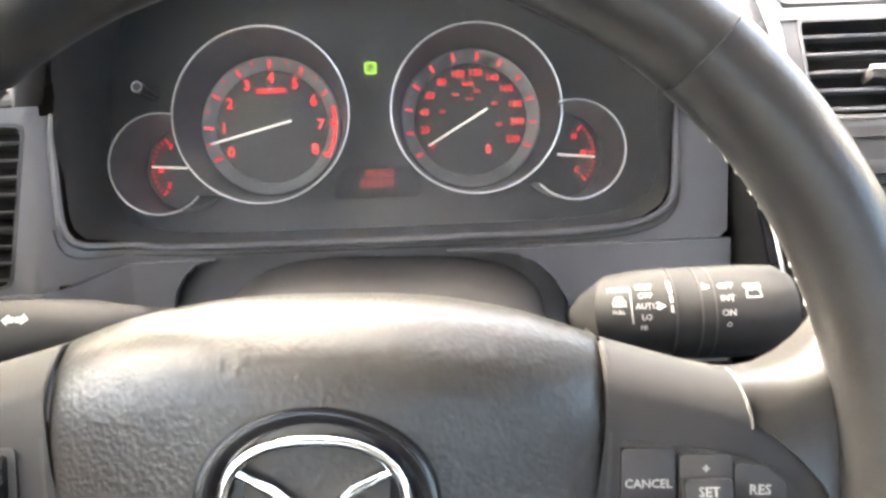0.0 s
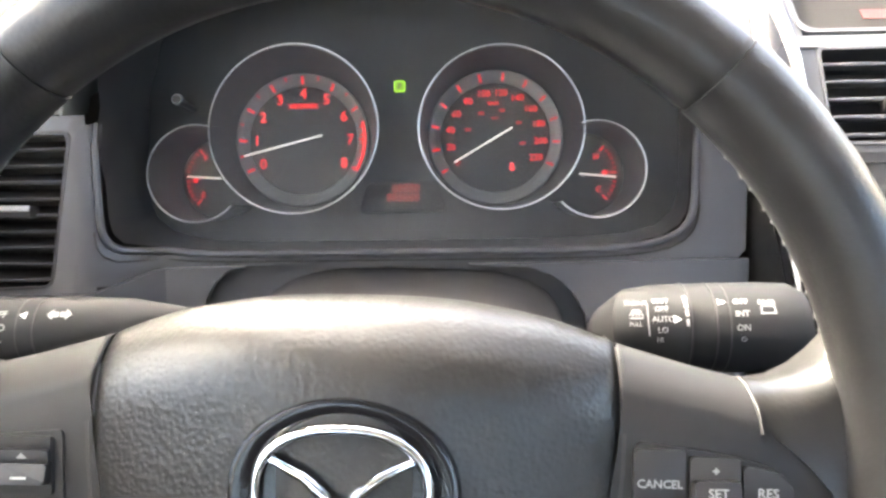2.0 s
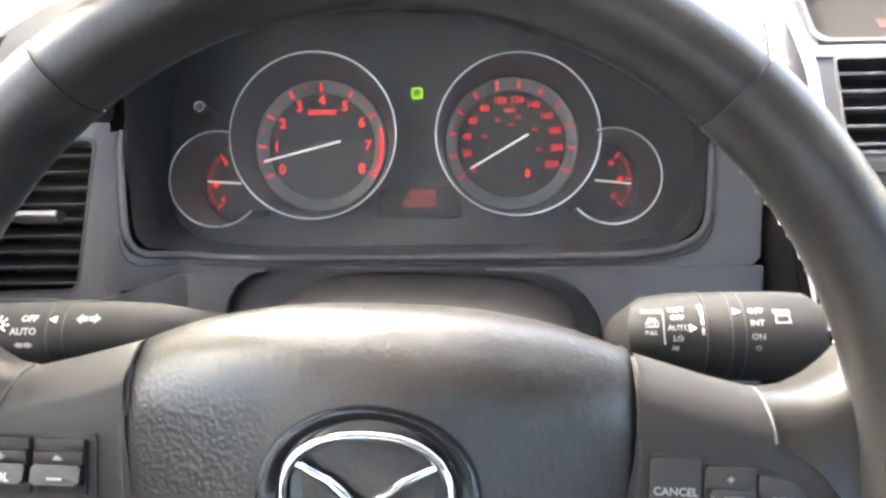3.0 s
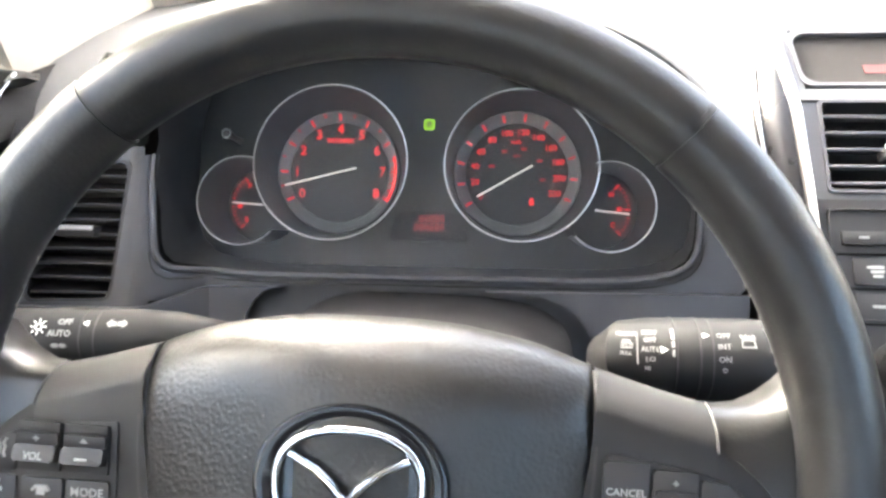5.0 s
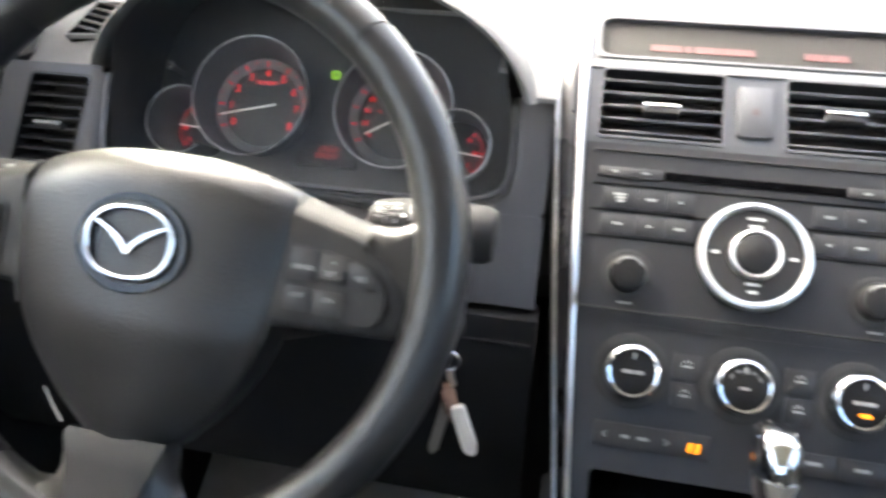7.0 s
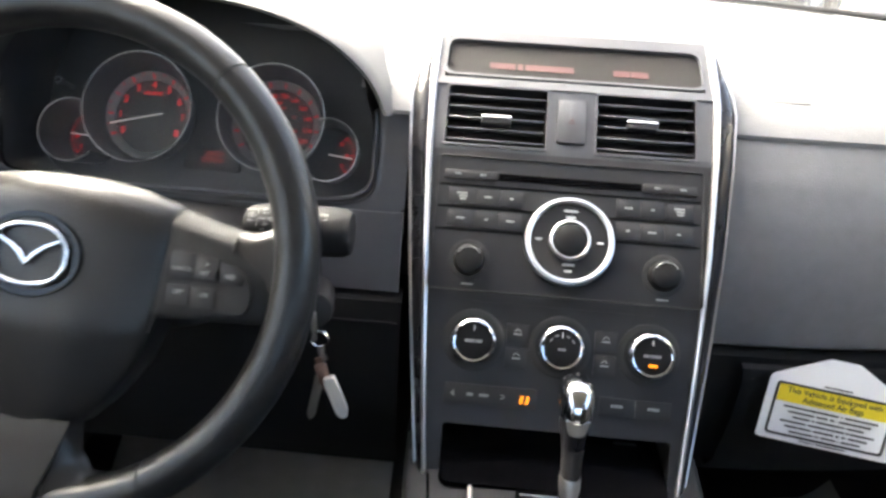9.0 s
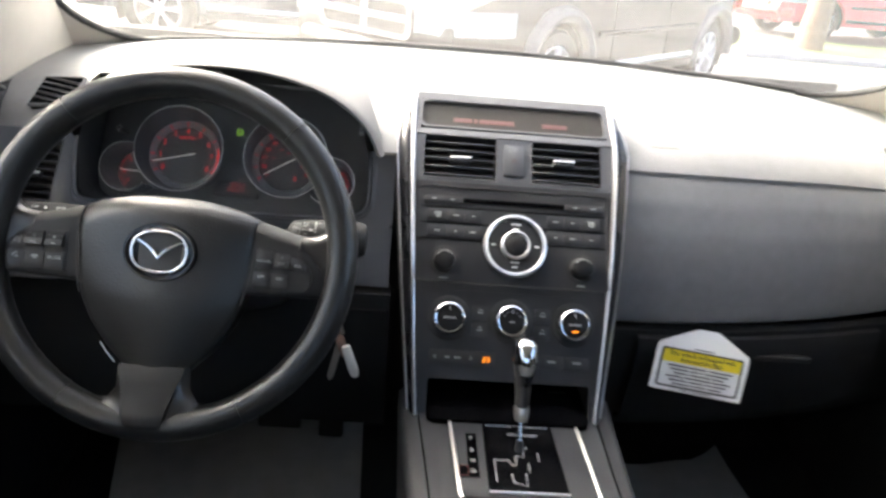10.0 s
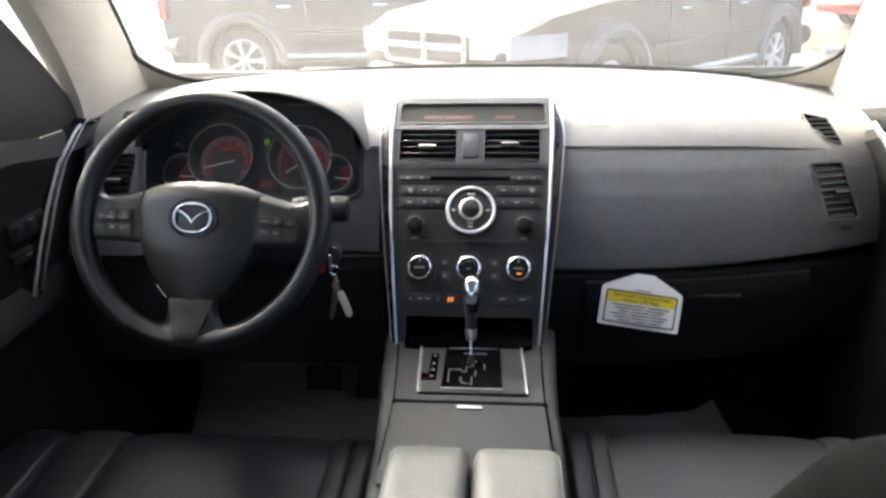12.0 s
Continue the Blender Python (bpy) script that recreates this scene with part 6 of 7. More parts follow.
# position strip with letters
part("position_strip", join(box(0.012, 0.074, 0.001, c=(0, 0, 0)), box(0.012, 0.018, 0.001, c=(-0.0115, -0.028, 0))), M_GATE, gear, "black gear position strip", m=flat_m(GX - 0.0555, 0.227, CZ + 0.0066))
for k, ch in enumerate("PRND"):
    part("position_letter", letters(ch, 0.0075, 0.0001, bold=0.0002), M_TEXTDIM, gear, m=flat_m(GX - 0.0560, (0.2560, 0.2340, 0.2160, 0.1980)[k], CZ + 0.0073))
part("position_lamp", ring_plate(rounded(0.011, 0.017, 0.001), rounded(0.0095, 0.0155, 0.001), 0, 0.0003), M_REDDIM, gear, "dim red mark", m=flat_m(GX - 0.0672, 0.1990, CZ + 0.0072))
# lever, leaning forward
LEVER = [(-0.010, -0.010), (0.0, 0.0), (0.060, 0.040), (0.078, 0.055), (0.104, 0.078), (0.142, 0.103), (0.164, 0.128)]


def lean(z):
    return 0.236 + 0.4756 * (z - 0.006)


def lever_rows(table, e=1.0):
    rows = []
    for z0, wx, wy in table:
        z = lerp_table(LEVER, z0)
        rows.append([(GX + 1.05 * wx * math.copysign(abs(math.cos(a)) ** e, math.cos(a)), lean(z) + wy * math.copysign(abs(math.sin(a)) ** e, math.sin(a)), CZ + z - 0.25 * wy * math.sin(a)) for a in [2 * math.pi * i / 28 for i in range(28)]])
    return rows


part("lever_rod", sweep([(GX, lean(z), CZ + z) for z in (0.014, 0.03, 0.06)], 0.0032, 12), M_CHROME, gear, "chrome rod")
part("lever_boot", sweep([(GX, lean(z), CZ + z) for z in (0.002, 0.010, 0.018)], [0.0060, 0.0052, 0.0042], 12), M_BTN, gear, "dark boot")
part("lever_collar", loft(lever_rows(((0.060, 0.0070, 0.008), (0.066, 0.0082, 0.0095), (0.074, 0.0086, 0.0100), (0.078, 0.0084, 0.0098))), closed_rows=True, cap=True), M_SILVER, gear, "satin silver collar")
part("lever_neck", loft(lever_rows(((0.078, 0.0078, 0.0095), (0.092, 0.0082, 0.0105), (0.104, 0.0090, 0.0120))), closed_rows=True, cap=True), M_BTN, gear, "dark leather neck")
part("lever_grip", loft(lever_rows(((0.104, 0.0092, 0.0125), (0.112, 0.0098, 0.0145), (0.126, 0.0112, 0.0170), (0.142, 0.0124, 0.0190))), closed_rows=True, cap=True), M_GLOSS, gear, "dark glossy grip")
rows = []
for z0, w, off in ((0.124, 0.0060, 0.0172), (0.130, 0.0078, 0.0182), (0.136, 0.0088, 0.0190), (0.141, 0.0095, 0.0198)):
    z = lerp_table(LEVER, z0)
    rows.append([(GX + u * w, lean(z) - off + 0.002 * u * u, CZ + z + 0.25 * off) for u in (-1, -0.5, 0, 0.5, 1)])
part("grip_silver_front", thick(loft(rows), 0.001), M_SILVER, gear, "silver grip front")
part("lever_cap", loft(lever_rows(((0.139, 0.0128, 0.0195), (0.144, 0.0136, 0.0205), (0.153, 0.0138, 0.0205), (0.159, 0.0125, 0.0185), (0.1630, 0.0085, 0.0130), (0.1640, 0.002, 0.003)), 0.8), closed_rows=True, cap=True), M_CHROME, gear, "bright chrome cap")

# seams along the console, from the stack's feet to the lid
for s in (-1, 1):
    part("console_seam", sweep([(XC + 0.004 + s * 0.114, 0.300, CZ + 0.0022), (XC + 0.007 + s * 0.109, 0.22, CZ + 0.0022), (XC + 0.0105 + s * 0.1055, 0.136, CZ + 0.0022)], 0.0011, 6), M_GATE, console, "fine dark seam")
# cup holder cover with latch
cover = thing("console_lid", pose(XC, 0.07, CZ), "closed grey storage lid with a silver latch", "console lid")
part("lid", plate(round_poly([(-0.104, 0.068), (0.104, 0.068), (0.108, -0.10), (-0.102, -0.10)], 0.004), 0, 0.006, 0.002), M_CONSOLE, cover, "satin grey lid", m=pose(XC + 0.0105, 0.062, CZ + 0.0005))
part("lid_gap", box(0.216, 0.0060, 0.003, c=(XC + 0.011, 0.1370, CZ + 0.0033)), M_GATE, cover)
for s in (-1, 1):
    part("lid_gap", sweep([(XC + 0.011 + s * 0.1055, 0.136, CZ + 0.0035), (XC + 0.013 + s * 0.1070, 0.05, CZ + 0.0035), (XC + 0.0145 + s * 0.1085, 0.0, CZ + 0.003)], 0.0014, 6), M_GATE, cover)
part("latch", box(0.034, 0.0065, 0.004, 0.0012, c=(XC + 0.0126, 0.1195, CZ + 0.0075)), M_SILVER, cover, "silver latch")

# armrest in two halves
for s in (-1, 1):
    ar = thing("armrest", pose(XC + 0.022 + s * 0.056, -0.2, CZ), "light grey leather armrest half with stitched edge", "armrest", "armrest halves")
    rows = []
    x0, x1 = (XC - 0.079, XC + 0.0195) if s < 0 else (XC + 0.0215, XC + 0.127)
    for i in range(15):
        t = i / 14
        y = 0.014 - 0.38 * t
        hh = 0.050 * min(1, (t * 14 + 0.15) / 1.6) ** 0.5
        row = []
        for k in range(13):
            u = math.sin(math.pi / 2 * (-1 + 2 * k / 12))
            edge = (1 - abs(u) ** 12) ** 0.5
            inset = 0.012 * (1 - min(1, (t * 14 + 0.05) / 1.5)) ** 2
            row.append((((x0 + x1) / 2) + u * ((x1 - x0) / 2 - inset), y, CZ + hh * (0.25 + 0.75 * edge)))
        rows.append([(row[0][0], y, CZ - 0.005)] + row + [(row[-1][0], y, CZ - 0.005)])
    rows.insert(0, [(x, y + 0.001, CZ - 0.005) for x, y, _ in rows[0]])
    part("armrest_pad", loft(rows), M_GREYLEATHER, ar, "light grey leather pad", angle=60)
    ex = x0 + 0.006 if s < 0 else x1 - 0.006
    for i in range(40):
        part("stitch", box(0.001, 0.0045, 0.001, 0, c=(ex, -0.03 - 0.0075 * i, CZ + 0.05 * (0.25 + 0.75 * (1 - (1 - 0.012 / (x1 - x0)) ** 12) ** 0.5) + 0.0003)), M_STITCH, ar)

# ---- seats ----
def seat(cx, label, fwd, top, lean, edges):
    st = thing("front_seat", pose(cx, 0, 0.4), label, "car seat", "front seats")
    m = Matrix.Translation((cx, 0, 0))

    def cushion(name, x0, x1, y0, y1, z, crown, rnd, lab, rise=0.0, outer=0):
        rows = []
        n = 16
        for i in range(n + 1):
            t = i / n
            y = y1 - (y1 - y0) * t
            f = 1 - (1 - min(1, t / 0.14)) ** 2.2
            row = []
            for k in range(13):
                u = -1 + 2 * k / 12
                e = (1 - abs(u) ** (4 if u * outer > 0 else 16)) ** 0.5
                zz = z - rnd + rnd * min(f, 1) * ((0.45 + 0.55 * e) if u * outer > 0 else (0.90 + 0.10 * e)) + crown * (1 - u * u) * f - 0.03 * t + rise * abs(u)
                row.append(((x0 + x1) / 2 + u * (x1 - x0) / 2, y - (0.005 * (u * u)) * (1 - t), zz))
            rows.append([(row[0][0], y, z - 0.14)] + row + [(row[-1][0], y, z - 0.14)])
        first = [(x, y + 0.004, z - 0.14) for x, y, _ in rows[0]]
        part(name, loft([first] + rows), M_LEATHER, st, lab, m=m, angle=60)
    lo, ls_, lc, rc, rs_, ro = edges
    cushion("seat_cushion", lc, rc, -0.30, fwd, 0.682, 0.003, 0.055, "black leather cushion centre")
    for s, inner, seam, out in ((-1, lc, ls_, lo), (1, rc, rs_, ro)):
        a, b = sorted((inner, seam))
        cushion("inner_bolster", a, b, -0.30, fwd - 0.002, 0.683, 0.002, 0.052, "black leather panel")
        a, b = sorted((seam, out))
        cushion("bolster", a, b, -0.30, fwd - 0.010, 0.686, 0.004, 0.056, "rounded black leather bolster", outer=s)
        for xx in (inner, seam):
            part("seam_piping", sweep([(xx, fwd - 0.018, 0.60), (xx, fwd - 0.020, 0.640), (xx, fwd - 0.040, 0.6635), (xx, fwd - 0.080, 0.6765), (xx, 0.0, 0.6645), (xx, -0.3, 0.648)], 0.0012, 6), M_BLACK, st, m=m)
    part("seat_base", box(0.44, 0.46, 0.17, 0.02, c=(0, -0.06, 0.46)), M_BLACK, st, m=m)
    rows = []
    for z, hw, yf, yb in ((0.60, 0.21, -0.30, -0.42), (0.75, 0.232, -0.315, -0.46), (0.95, 0.225, -0.36, -0.51), (1.07, 0.205 + top, -0.385, -0.53), (1.13, 0.165 + top * 1.7, -0.41, -0.53), (1.158, 0.10 + top, -0.435, -0.51)):
        cy, hy = (yf + yb) / 2 - lean * (z - 0.6), (yf - yb) / 2
        rows.append([(hw * math.copysign(abs(math.cos(a)) ** 0.5, math.cos(a)), cy + hy * math.copysign(abs(math.sin(a)) ** 0.6, math.sin(a)), z) for a in [2 * math.pi * i / 36 for i in range(36)]])
    # shade on the backrest is painted in with its own darker black
    part("backrest", loft(rows, closed_rows=True, cap=True), M_BACKSHADE, st, "black backrest with its shade put into the colour", m=m, angle=60)
    rows = []
    for z, hw, cy, hy in ((1.19, 0.09, -0.49, 0.035), (1.21, 0.115, -0.49, 0.05), (1.28, 0.12, -0.495, 0.055), (1.34, 0.105, -0.50, 0.045), (1.36, 0.06, -0.50, 0.02)):
        rows.append([(hw * math.copysign(abs(math.cos(a)) ** 0.6, math.cos(a)), cy - lean * 0.6 + hy * math.sin(a), z) for a in [2 * math.pi * i / 28 for i in range(28)]])
    hr = part("headrest", loft(rows, closed_rows=True, cap=True), M_LEATHER, st, "black leather headrest", m=m, angle=60)
    for s in (-1, 1):
        part("headrest_post", sweep([(s * 0.05, -0.485 - lean * 0.55, 1.10), (s * 0.05, -0.49 - lean * 0.6, 1.22)], 0.006, 10), M_SILVER, hr, m=m)
    return st


seat(-0.016, "black leather driver seat with stitched bolsters", 0.285, 0.0, 0.28, (-0.345, -0.250, -0.150, 0.190, 0.222, 0.264))
seat(0.780, "black leather passenger seat with stitched bolsters", 0.33, 0.008, -0.12, (-0.246, -0.204, -0.174, 0.160, 0.215, 0.285))

# floor mats and pedals
def mat_sheet(near, left, right, far, label):
    """near: y of the near edge; left and right: x at the near and far edge; far: y of the far edge, from left to right."""
    rows = []
    for i in range(13):
        t = i / 12
        row = []
        for k in range(13):
            u = k / 12
            y = near + (lerp_table(far, u) - near) * t
            xa, xb = left[0] + (left[1] - left[0]) * t, right[0] + (right[1] - right[0]) * t
            row.append((xa + (xb - xa) * u, y, 0.386 + max(0, y - 0.80) * 0.5 + 0.002 * math.sin(k * 1.7 + i)))
        rows.append(row)
    solo("floor_mat", thick(loft(rows), 0.004), M_MAT, label, "floor mat", group="floor mats")


mat_sheet(0.10, (-0.130, -0.345), (0.215, 0.175), [(0, 0.890), (1, 0.880)], "grey protective floor mat in the driver footwell")
mat_sheet(0.10, (0.53, 0.535), (1.02, 0.950), [(0, 0.722), (0.6, 0.748), (0.85, 0.770), (1, 0.812)], "grey protective floor mat in the passenger footwell")
pedals = thing("pedals", pose(0.05, 0.85, 0.5), "black brake and accelerator pedals", "pedals")
part("brake_pedal", moved(box(0.085, 0.015, 0.055, 0.006), pose(0.015, 0.75, 0.462, -25)), M_BLACK, pedals)
part("brake_arm", sweep([(0.015, 0.76, 0.47), (0.015, 0.83, 0.62), (0.01, 0.90, 0.78)], 0.008, 8), M_BLACK, pedals)
part("accelerator_pedal", moved(box(0.05, 0.015, 0.12, 0.006), pose(0.115, 0.79, 0.455, -30)), M_BLACK, pedals)

# hanging warning card
card = thing("warning_card", pose(0.672, 0.437, 0.82), "white card tag with yellow airbag warning hanging from glove box", "warning card")
cm = Matrix.Translation((0.6770, 0.430, 0.833)) @ pose(0, 0, 0, 71, 0, 0) @ pose(0, 0, 0, 0, 0, -7.5)
ol = round_poly([(-0.0690, 0.0215), (-0.0140, 0.0490), (0.0160, 0.0490), (0.0690, 0.0215), (0.0690, -0.0460), (-0.0690, -0.0460)], [0.006, 0.002, 0.002, 0.006, 0.004, 0.004])
part("card_sheet", plate(ol, 0, 0.0012), M_PAPER, card, "white card", m=cm)
part("print_frame", ring_plate(rounded(0.122, 0.057, 0.004), rounded(0.1170, 0.0520, 0.003), 0.0013, 0.0019), M_INK, card, "black printed frame", m=at(cm, 0, -0.012, 0))
part("yellow_band", plate([(-0.0578, -0.009), (0.0578, -0.009), (0.0578, 0.009), (-0.0578, 0.009)], 0.0013, 0.0016), M_YELLOW, card, "yellow printed band", m=at(cm, 0, 0.0050, 0))
part("card_print", letters("This Vehicle is Equipped with", 0.0083, 0.0001, bold=0.0001), M_INK, card, m=at(cm, 0, 0.0088, 0.0018))
part("card_print", letters("Advanced Air Bags", 0.0083, 0.0001, bold=0.0001), M_INK, card, m=at(cm, 0, 0.0008, 0.0018))
for k in range(6):
    part("card_print", bars(0.100 - 0.012 * ((k * 7) % 3), 0.0019, 5, 20 + k), M_INK, card, m=at(cm, 0, -0.0085 - 0.0052 * k, 0.0018))
part("card_print", bars(0.03, 0.0015, 2, 31), M_INK, card, m=at(cm, 0, 0.0195, 0.0018))
part("card_print", bars(0.05, 0.0012, 3, 32), M_INK, card, m=at(cm, 0, -0.0425, 0.0018))
# ---- outside ----
solo("ground", from_faces([(-400, -400, 0.1), (400, -400, 0.1), (400, 400, 0.1), (-400, 400, 0.1)], [(0, 1, 2, 3)]), M_ASPHALT, "sunlit grey asphalt car park", "ground", kind="structure")


def suv(m, paint, label, cladding, length=4.7, width=1.86, nose=0.93):
    """A parked wagon: local x forward, y to its left, z up, middle of its floor plan at 0."""
    v = thing("parked_car", m, label, "car", "parked cars")
    L, W = length / 2, width / 2
    fx, rx, wr, ar = L - nose, -L + 0.92, 0.355, 0.43

    def arch(cx):
        return [(cx + ar * math.cos(radians(a)), 0.36 + ar * math.sin(radians(a))) for a in range(-5, 186, 10)]
    low = [(L - 0.05, 0.30)] + arch(fx) + [(fx - ar - 0.05, 0.28)]
    low += [(rx + ar + 0.05, 0.28)] + arch(rx) + [(-L + 0.05, 0.32)]
    top = [(-L, 0.55), (-L - 0.02, 0.80), (-L + 0.04, 1.05), (-L + 0.10, 1.10), (L - 1.45, 1.06), (L - 0.9, 1.02), (L - 0.35, 0.95), (L - 0.08, 0.84), (L, 0.72), (L + 0.02, 0.50)]
    ol = low + top
    # lower body as a skin between two sides, narrowed at nose and tail
    def half_w(x, z):
        n = max(0, (abs(x) - (L - 0.55)) / 0.55)
        return W - 0.16 * n * n - 0.05 * max(0, (z - 0.75) / 0.35) ** 2 - 0.02 * max(0, (0.5 - z) / 0.2)
    rows = []
    for k in (-1.0, -0.96, -0.85, 0.85, 0.96, 1.0):
        sh = 0.015 if abs(k) == 1 else 0
        rows.append([(x * (1 - sh * 0.3), k * half_w(x, z), z * (1 - 0) if abs(k) < 1 else 0.6 + (z - 0.6) * (1 - sh)) for x, z in ol])
    body = part("body", loft(rows, closed_rows=True, cap=True), paint, v, m=m, angle=35)
    # cabin
    cab = [(-L + 0.12, 1.08, W - 0.07), (-L + 0.38, 1.62, W - 0.20), (-0.1, 1.70, W - 0.21), (0.55, 1.62, W - 0.20), (L - 1.42, 1.05, W - 0.07)]
    part("cabin_glass", loft([[(x, s * w, z) for x, z, w in cab] for s in (-1, -0.999, 0.999, 1)], closed_rows=True, cap=True), M_TINT, v, "dark window band", m=m, angle=30)
    part("roof", thick(loft([[(x, s * (W - 0.19), z + 0.03 * (1 - s * s)) for x, z in ((-L + 0.34, 1.615), (-0.1, 1.705), (0.57, 1.62))] for s in (-1, -0.5, 0, 0.5, 1)]), 0.03), paint, v, m=m)
    for s in (-1, 1):
        for x0, x1 in ((-L + 0.15, -L + 0.45), (-0.45, -0.42), (L - 1.45, 0.52)):
            part("window_pillar", sweep([(x0, s * (W - 0.065), 1.08), (x1, s * (W - 0.185), 1.60)], 0.035, 6), paint, v, m=m)
        part("rocker_trim", sweep([(fx - ar - 0.02, s * (W - 0.02), 0.40), (rx + ar + 0.02, s * (W - 0.02), 0.40)], 0.035, 8), M_SILVER if cladding else M_BLACK, v, "bright lower side trim", m=m)
        part("side_moulding", sweep([(fx - ar - 0.1, s * (W + 0.004), 0.66), (rx + ar + 0.1, s * (W + 0.004), 0.68)], 0.022, 8), M_BLACK, v, m=m)
        for dxx in (0.62, -0.42):
            part("door_gap", sweep([(dxx, s * (W + 0.001), 0.42), (dxx + 0.02, s * (W + 0.001), 0.75), (dxx - 0.02, s * (W - 0.045), 1.05)], 0.006, 4), M_BLACK, v, m=m)
            part("door_handle", box(0.16, 0.03, 0.03, 0.01, c=(dxx - 0.22, s * (W - 0.005), 0.93)), M_CHROME if cladding else paint, v, m=m)
        part("door_mirror", box(0.16, 0.20, 0.14, 0.04, c=(0.86, s * (W + 0.10), 1.10)), paint, v, m=m)
        for cx in (fx, rx):
            fl = [(cx + (ar + 0.03) * math.cos(radians(a)), s * (W - 0.012), 0.36 + (ar + 0.03) * math.sin(radians(a))) for a in range(-2, 183, 8)]
            part("wheel_arch", sweep(fl, 0.065 if cladding else 0.03, 8), M_CLADDING if cladding else paint, v, "wheel arch lip", m=m)
            arcp = [(cx + (ar - 0.005) * math.cos(radians(a)), 0.36 + (ar - 0.005) * math.sin(radians(a))) for a in range(-20, 201, 10)]
            part("arch_liner", loft([[(x, s * (W - 0.03), z) for x, z in arcp], [(x, s * (W - 0.36), z) for x, z in arcp], [(cx, s * (W - 0.36), 0.30) for _ in arcp]]), M_BLACK, v, m=m)
            wm = m @ pose(cx, s * (W - 0.14), wr) @ (pose(0, 0, 0, 90, 0, 0) if s < 0 else pose(0, 0, 0, -90, 0, 0))
            wh = part("wheel", lathe([(0.235, -0.09), (0.33, -0.10), (0.352, -0.07), (wr, 0.0), (0.352, 0.09), (0.33, 0.112), (0.245, 0.105)], 40), M_TYRE, v, "black tyre", m=wm)
            part("rim", lathe([(0.236, 0.106), (0.226, 0.108), (0.220, 0.09), (0.212, 0.02), (0.05, 0.0)], 40), M_ALLOY, wh, "alloy rim", m=wm)
            part("rim_shadow", lathe([(0.001, 0.03), (0.212, 0.03)], 32), M_BLACK, wh, m=wm)
            for k in range(7):
                a = 2 * math.pi * k / 7
                for d in (-0.06, 0.06):
                    sp_ = sweep([(0.045 * math.cos(a), 0.045 * math.sin(a), 0.085), (0.13 * math.cos(a + d * 0.8), 0.13 * math.sin(a + d * 0.8), 0.095), (0.218 * math.cos(a + d * 1.6), 0.218 * math.sin(a + d * 1.6), 0.092)], [0.022, 0.014, 0.016], 6)
                    part("spoke", sp_, M_ALLOY, wh, m=wm)
            part("hub_cap", lathe([(0.001, 0.105), (0.03, 0.103), (0.05, 0.09), (0.055, 0.05)], 20), M_ALLOY, wh, m=wm)
        # lamps
        part("headlight", loft([[(x + 0.02, s * (half_w(x, z) + 0.014), z) for x in (L - 0.48, L - 0.32, L - 0.16, L - 0.04)] + [(L + 0.04, s * (W - 0.46), z - 0.01)] for z in (0.68, 0.73, 0.79, 0.84)]), M_LENS, v, "clear headlight", m=m)
        part("tail_light", box(0.10, 0.22, 0.24, 0.03, c=(-L + 0.03, s * (W - 0.20), 0.92)), M_TAIL, v, "red tail light", m=m)
    # nose: grille with crossed bars, bumper
    part("grille", plate(rounded(0.84, 0.22, 0.05), 0, 0.02), M_BLACK, v, "dark grille", m=m @ pose(L + 0.02, 0, 0.74, 90, 0, 90))
    part("grille_frame", ring_plate(rounded(0.90, 0.27, 0.06), rounded(0.82, 0.20, 0.05), 0, 0.035), M_CHROME, v, "chrome grille frame", m=m @ pose(L + 0.02, 0, 0.74, 90, 0, 90))
    for a, b in (((-0.42, 0), (0.42, 0)), ((0, -0.11), (0, 0.11))):
        part("grille_bar", sweep([(L + 0.045, a[0], 0.74 + a[1]), (L + 0.045, b[0], 0.74 + b[1])], 0.028, 8), M_CHROME, v, "chrome grille bar", m=m)
    part("front_bumper", sweep([(L - 0.25, -W + 0.05, 0.50), (L - 0.02, -W + 0.30, 0.49), (L + 0.04, 0, 0.49), (L - 0.02, W - 0.30, 0.49), (L - 0.25, W - 0.05, 0.50)], 0.10, 10), paint, v, m=m)
    part("rear_bumper", sweep([(-L + 0.25, -W + 0.05, 0.52), (-L + 0.0, -W + 0.30, 0.52), (-L - 0.05, 0, 0.52), (-L + 0.0, W - 0.30, 0.52), (-L + 0.25, W - 0.05, 0.52)], 0.11, 10), paint, v, m=m)
    return v


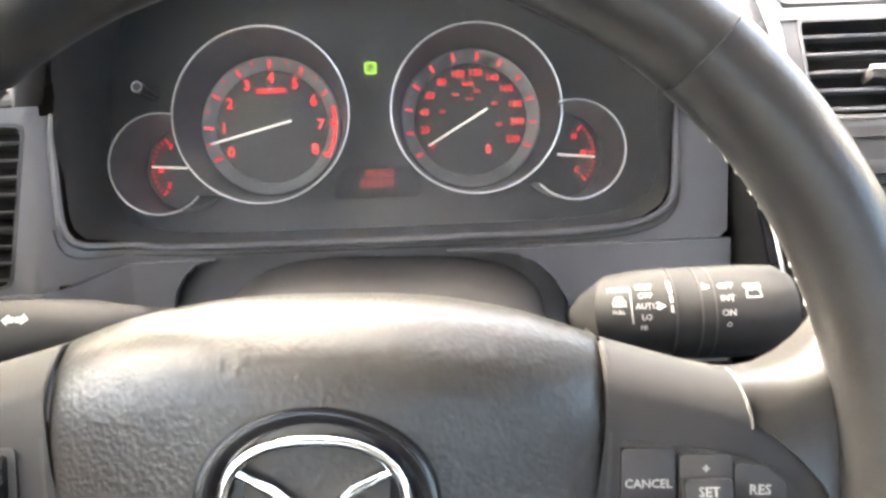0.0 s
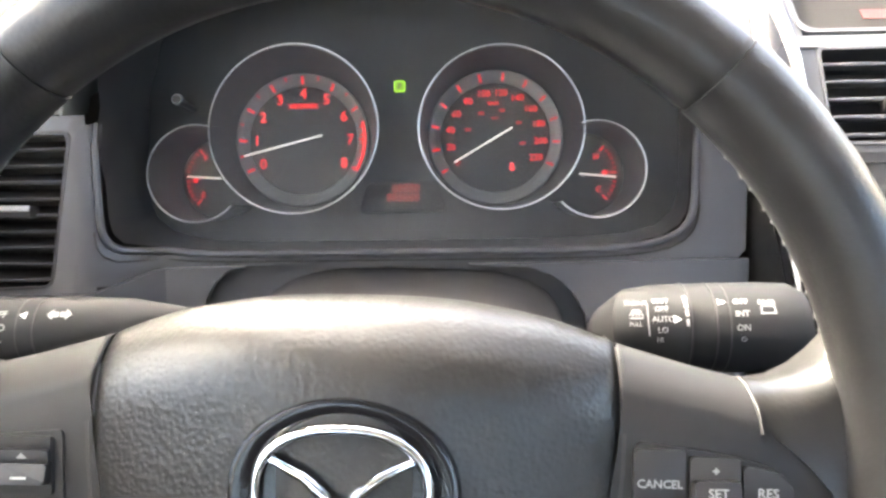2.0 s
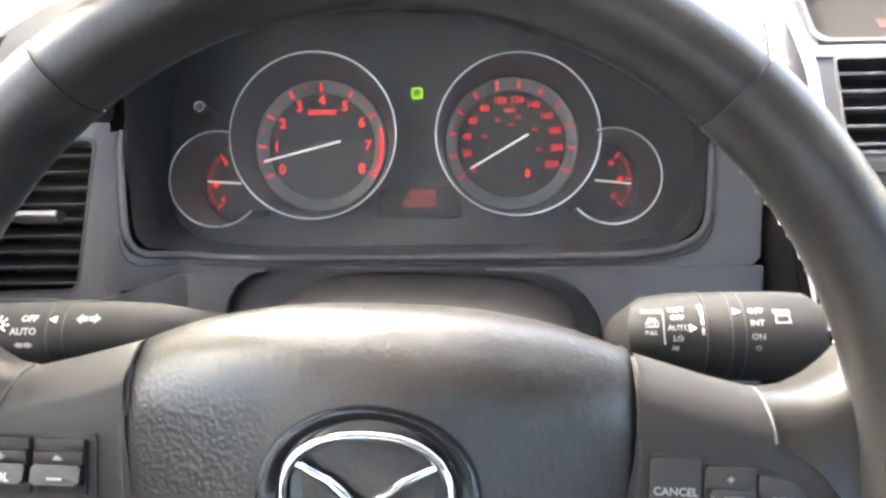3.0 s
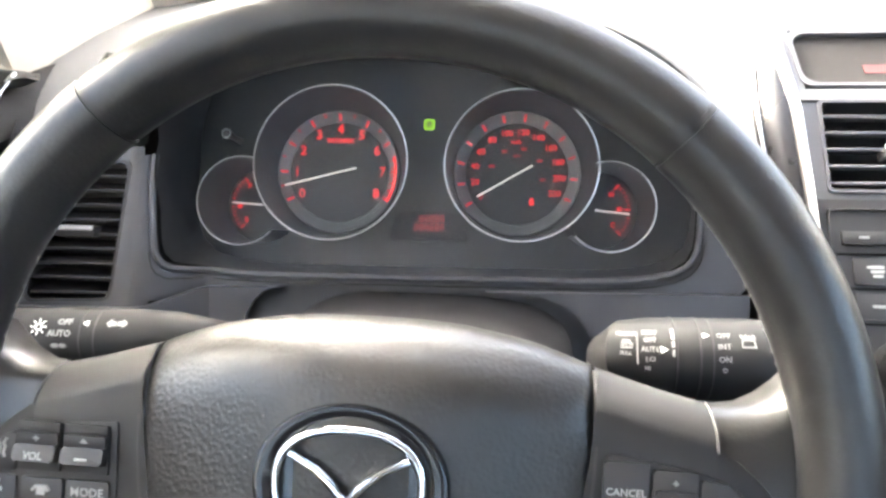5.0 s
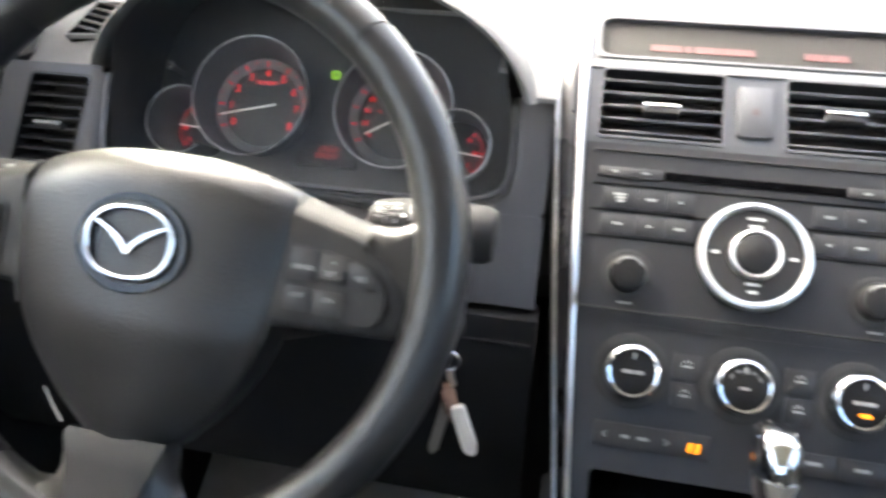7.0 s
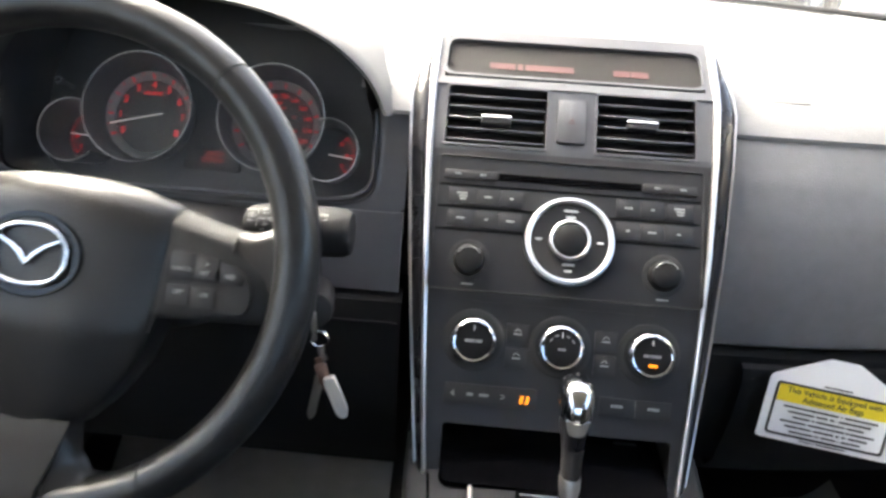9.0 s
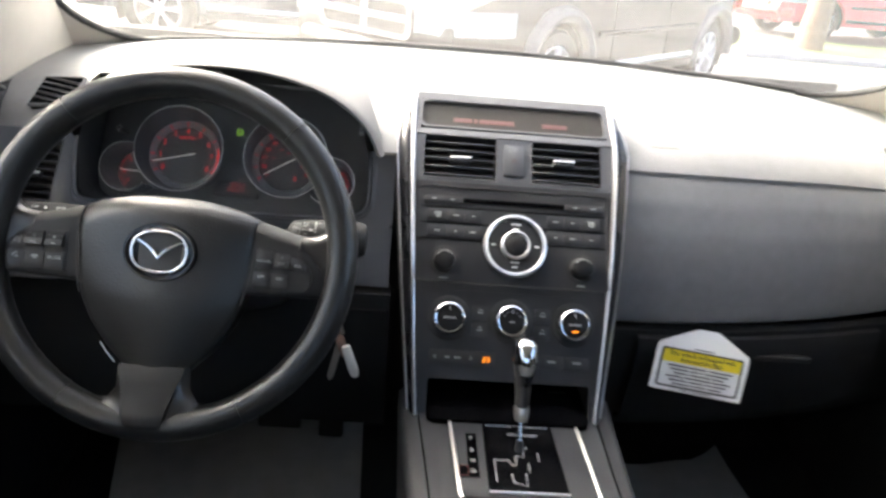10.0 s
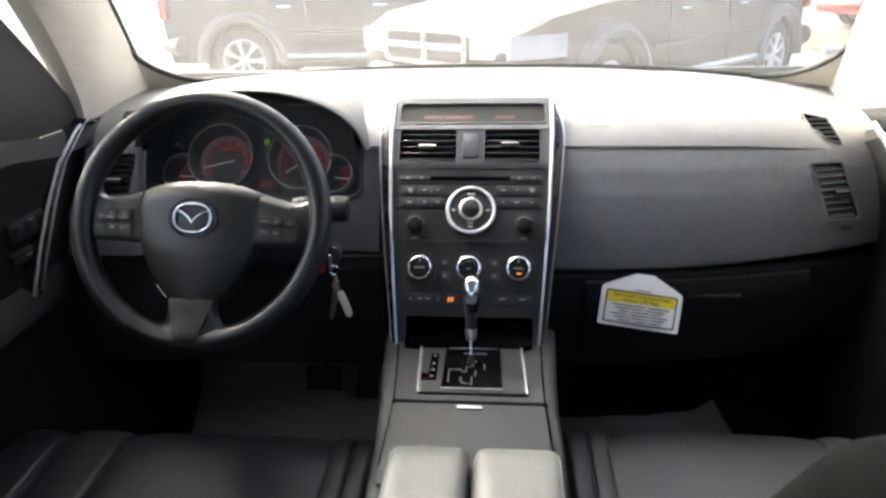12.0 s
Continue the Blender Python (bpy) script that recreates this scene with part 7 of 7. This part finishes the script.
suv(pose(-1.265, 8.13, 0.1, 0, 0, 0), M_CARGREY, "dark grey wagon parked broadside beyond the windscreen", True, 4.15)
suv(pose(1.556, 6.65, 0.1, 0, 0, 228), M_CARBLACK, "dark grey wagon with chrome grille parked at an angle", True, 5.0, nose=1.08)
# verge, kerb, tree and a red car further off
solo("verge", from_faces([(5.2, 10.5, 0.125), (30, 10.5, 0.125), (30, 13.5, 0.125), (5.2, 13.5, 0.125)], [(0, 1, 2, 3)]), M_GRASS, "strip of sunlit green grass", "grass", kind="stuff")
solo("kerb", box(25, 0.15, 0.14, 0.02, c=(17.6, 10.42, 0.12)), M_KERB, "pale concrete kerb along the grass", "kerb", kind="structure")
tree = thing("tree", pose(6.9, 12.0, 0.1), "brown-trunked tree with green leaves on the verge", "tree")
part("trunk", sweep([(6.9, 12.0, 0.1), (6.95, 12.0, 1.2), (6.88, 12.02, 2.6), (6.95, 12.0, 4.2)], [0.24, 0.19, 0.17, 0.10], 12), M_BARK, tree, "brown bark trunk")
rnd = random.Random(5)
for k in range(7):
    a = k * 0.9
    part("limb", sweep([(6.9, 12.0, 2.5 + 0.2 * k), (6.9 + 0.9 * math.cos(a), 12 + 0.9 * math.sin(a), 3.4 + 0.25 * k), (6.9 + 1.7 * math.cos(a + 0.2), 12 + 1.7 * math.sin(a + 0.2), 4.0 + 0.3 * k)], [0.08, 0.05, 0.02], 8), M_BARK, tree)
vs, fs = [], []
for k in range(5000):
    a, r, z = rnd.uniform(0, 6.283), rnd.uniform(0, 1) ** 0.6 * 2.2, rnd.gauss(4.6, 0.7)
    c = Vector((6.9 + r * math.cos(a), 12 + r * math.sin(a), z))
    u = Vector((rnd.gauss(0, 1), rnd.gauss(0, 1), rnd.gauss(0, 1))).normalized() * 0.06
    w = u.orthogonal() * 0.6
    i = len(vs)
    vs += [c - u, c + w, c + u, c - w]
    fs.append((i, i + 1, i + 2, i + 3))
part("crown", from_faces(vs, fs), M_LEAF, tree, "uneven green crown")
suv(pose(9.3, 15.0, 0.1, 0, 0, 190), M_CARRED, "red car parked beyond the grass verge", False)
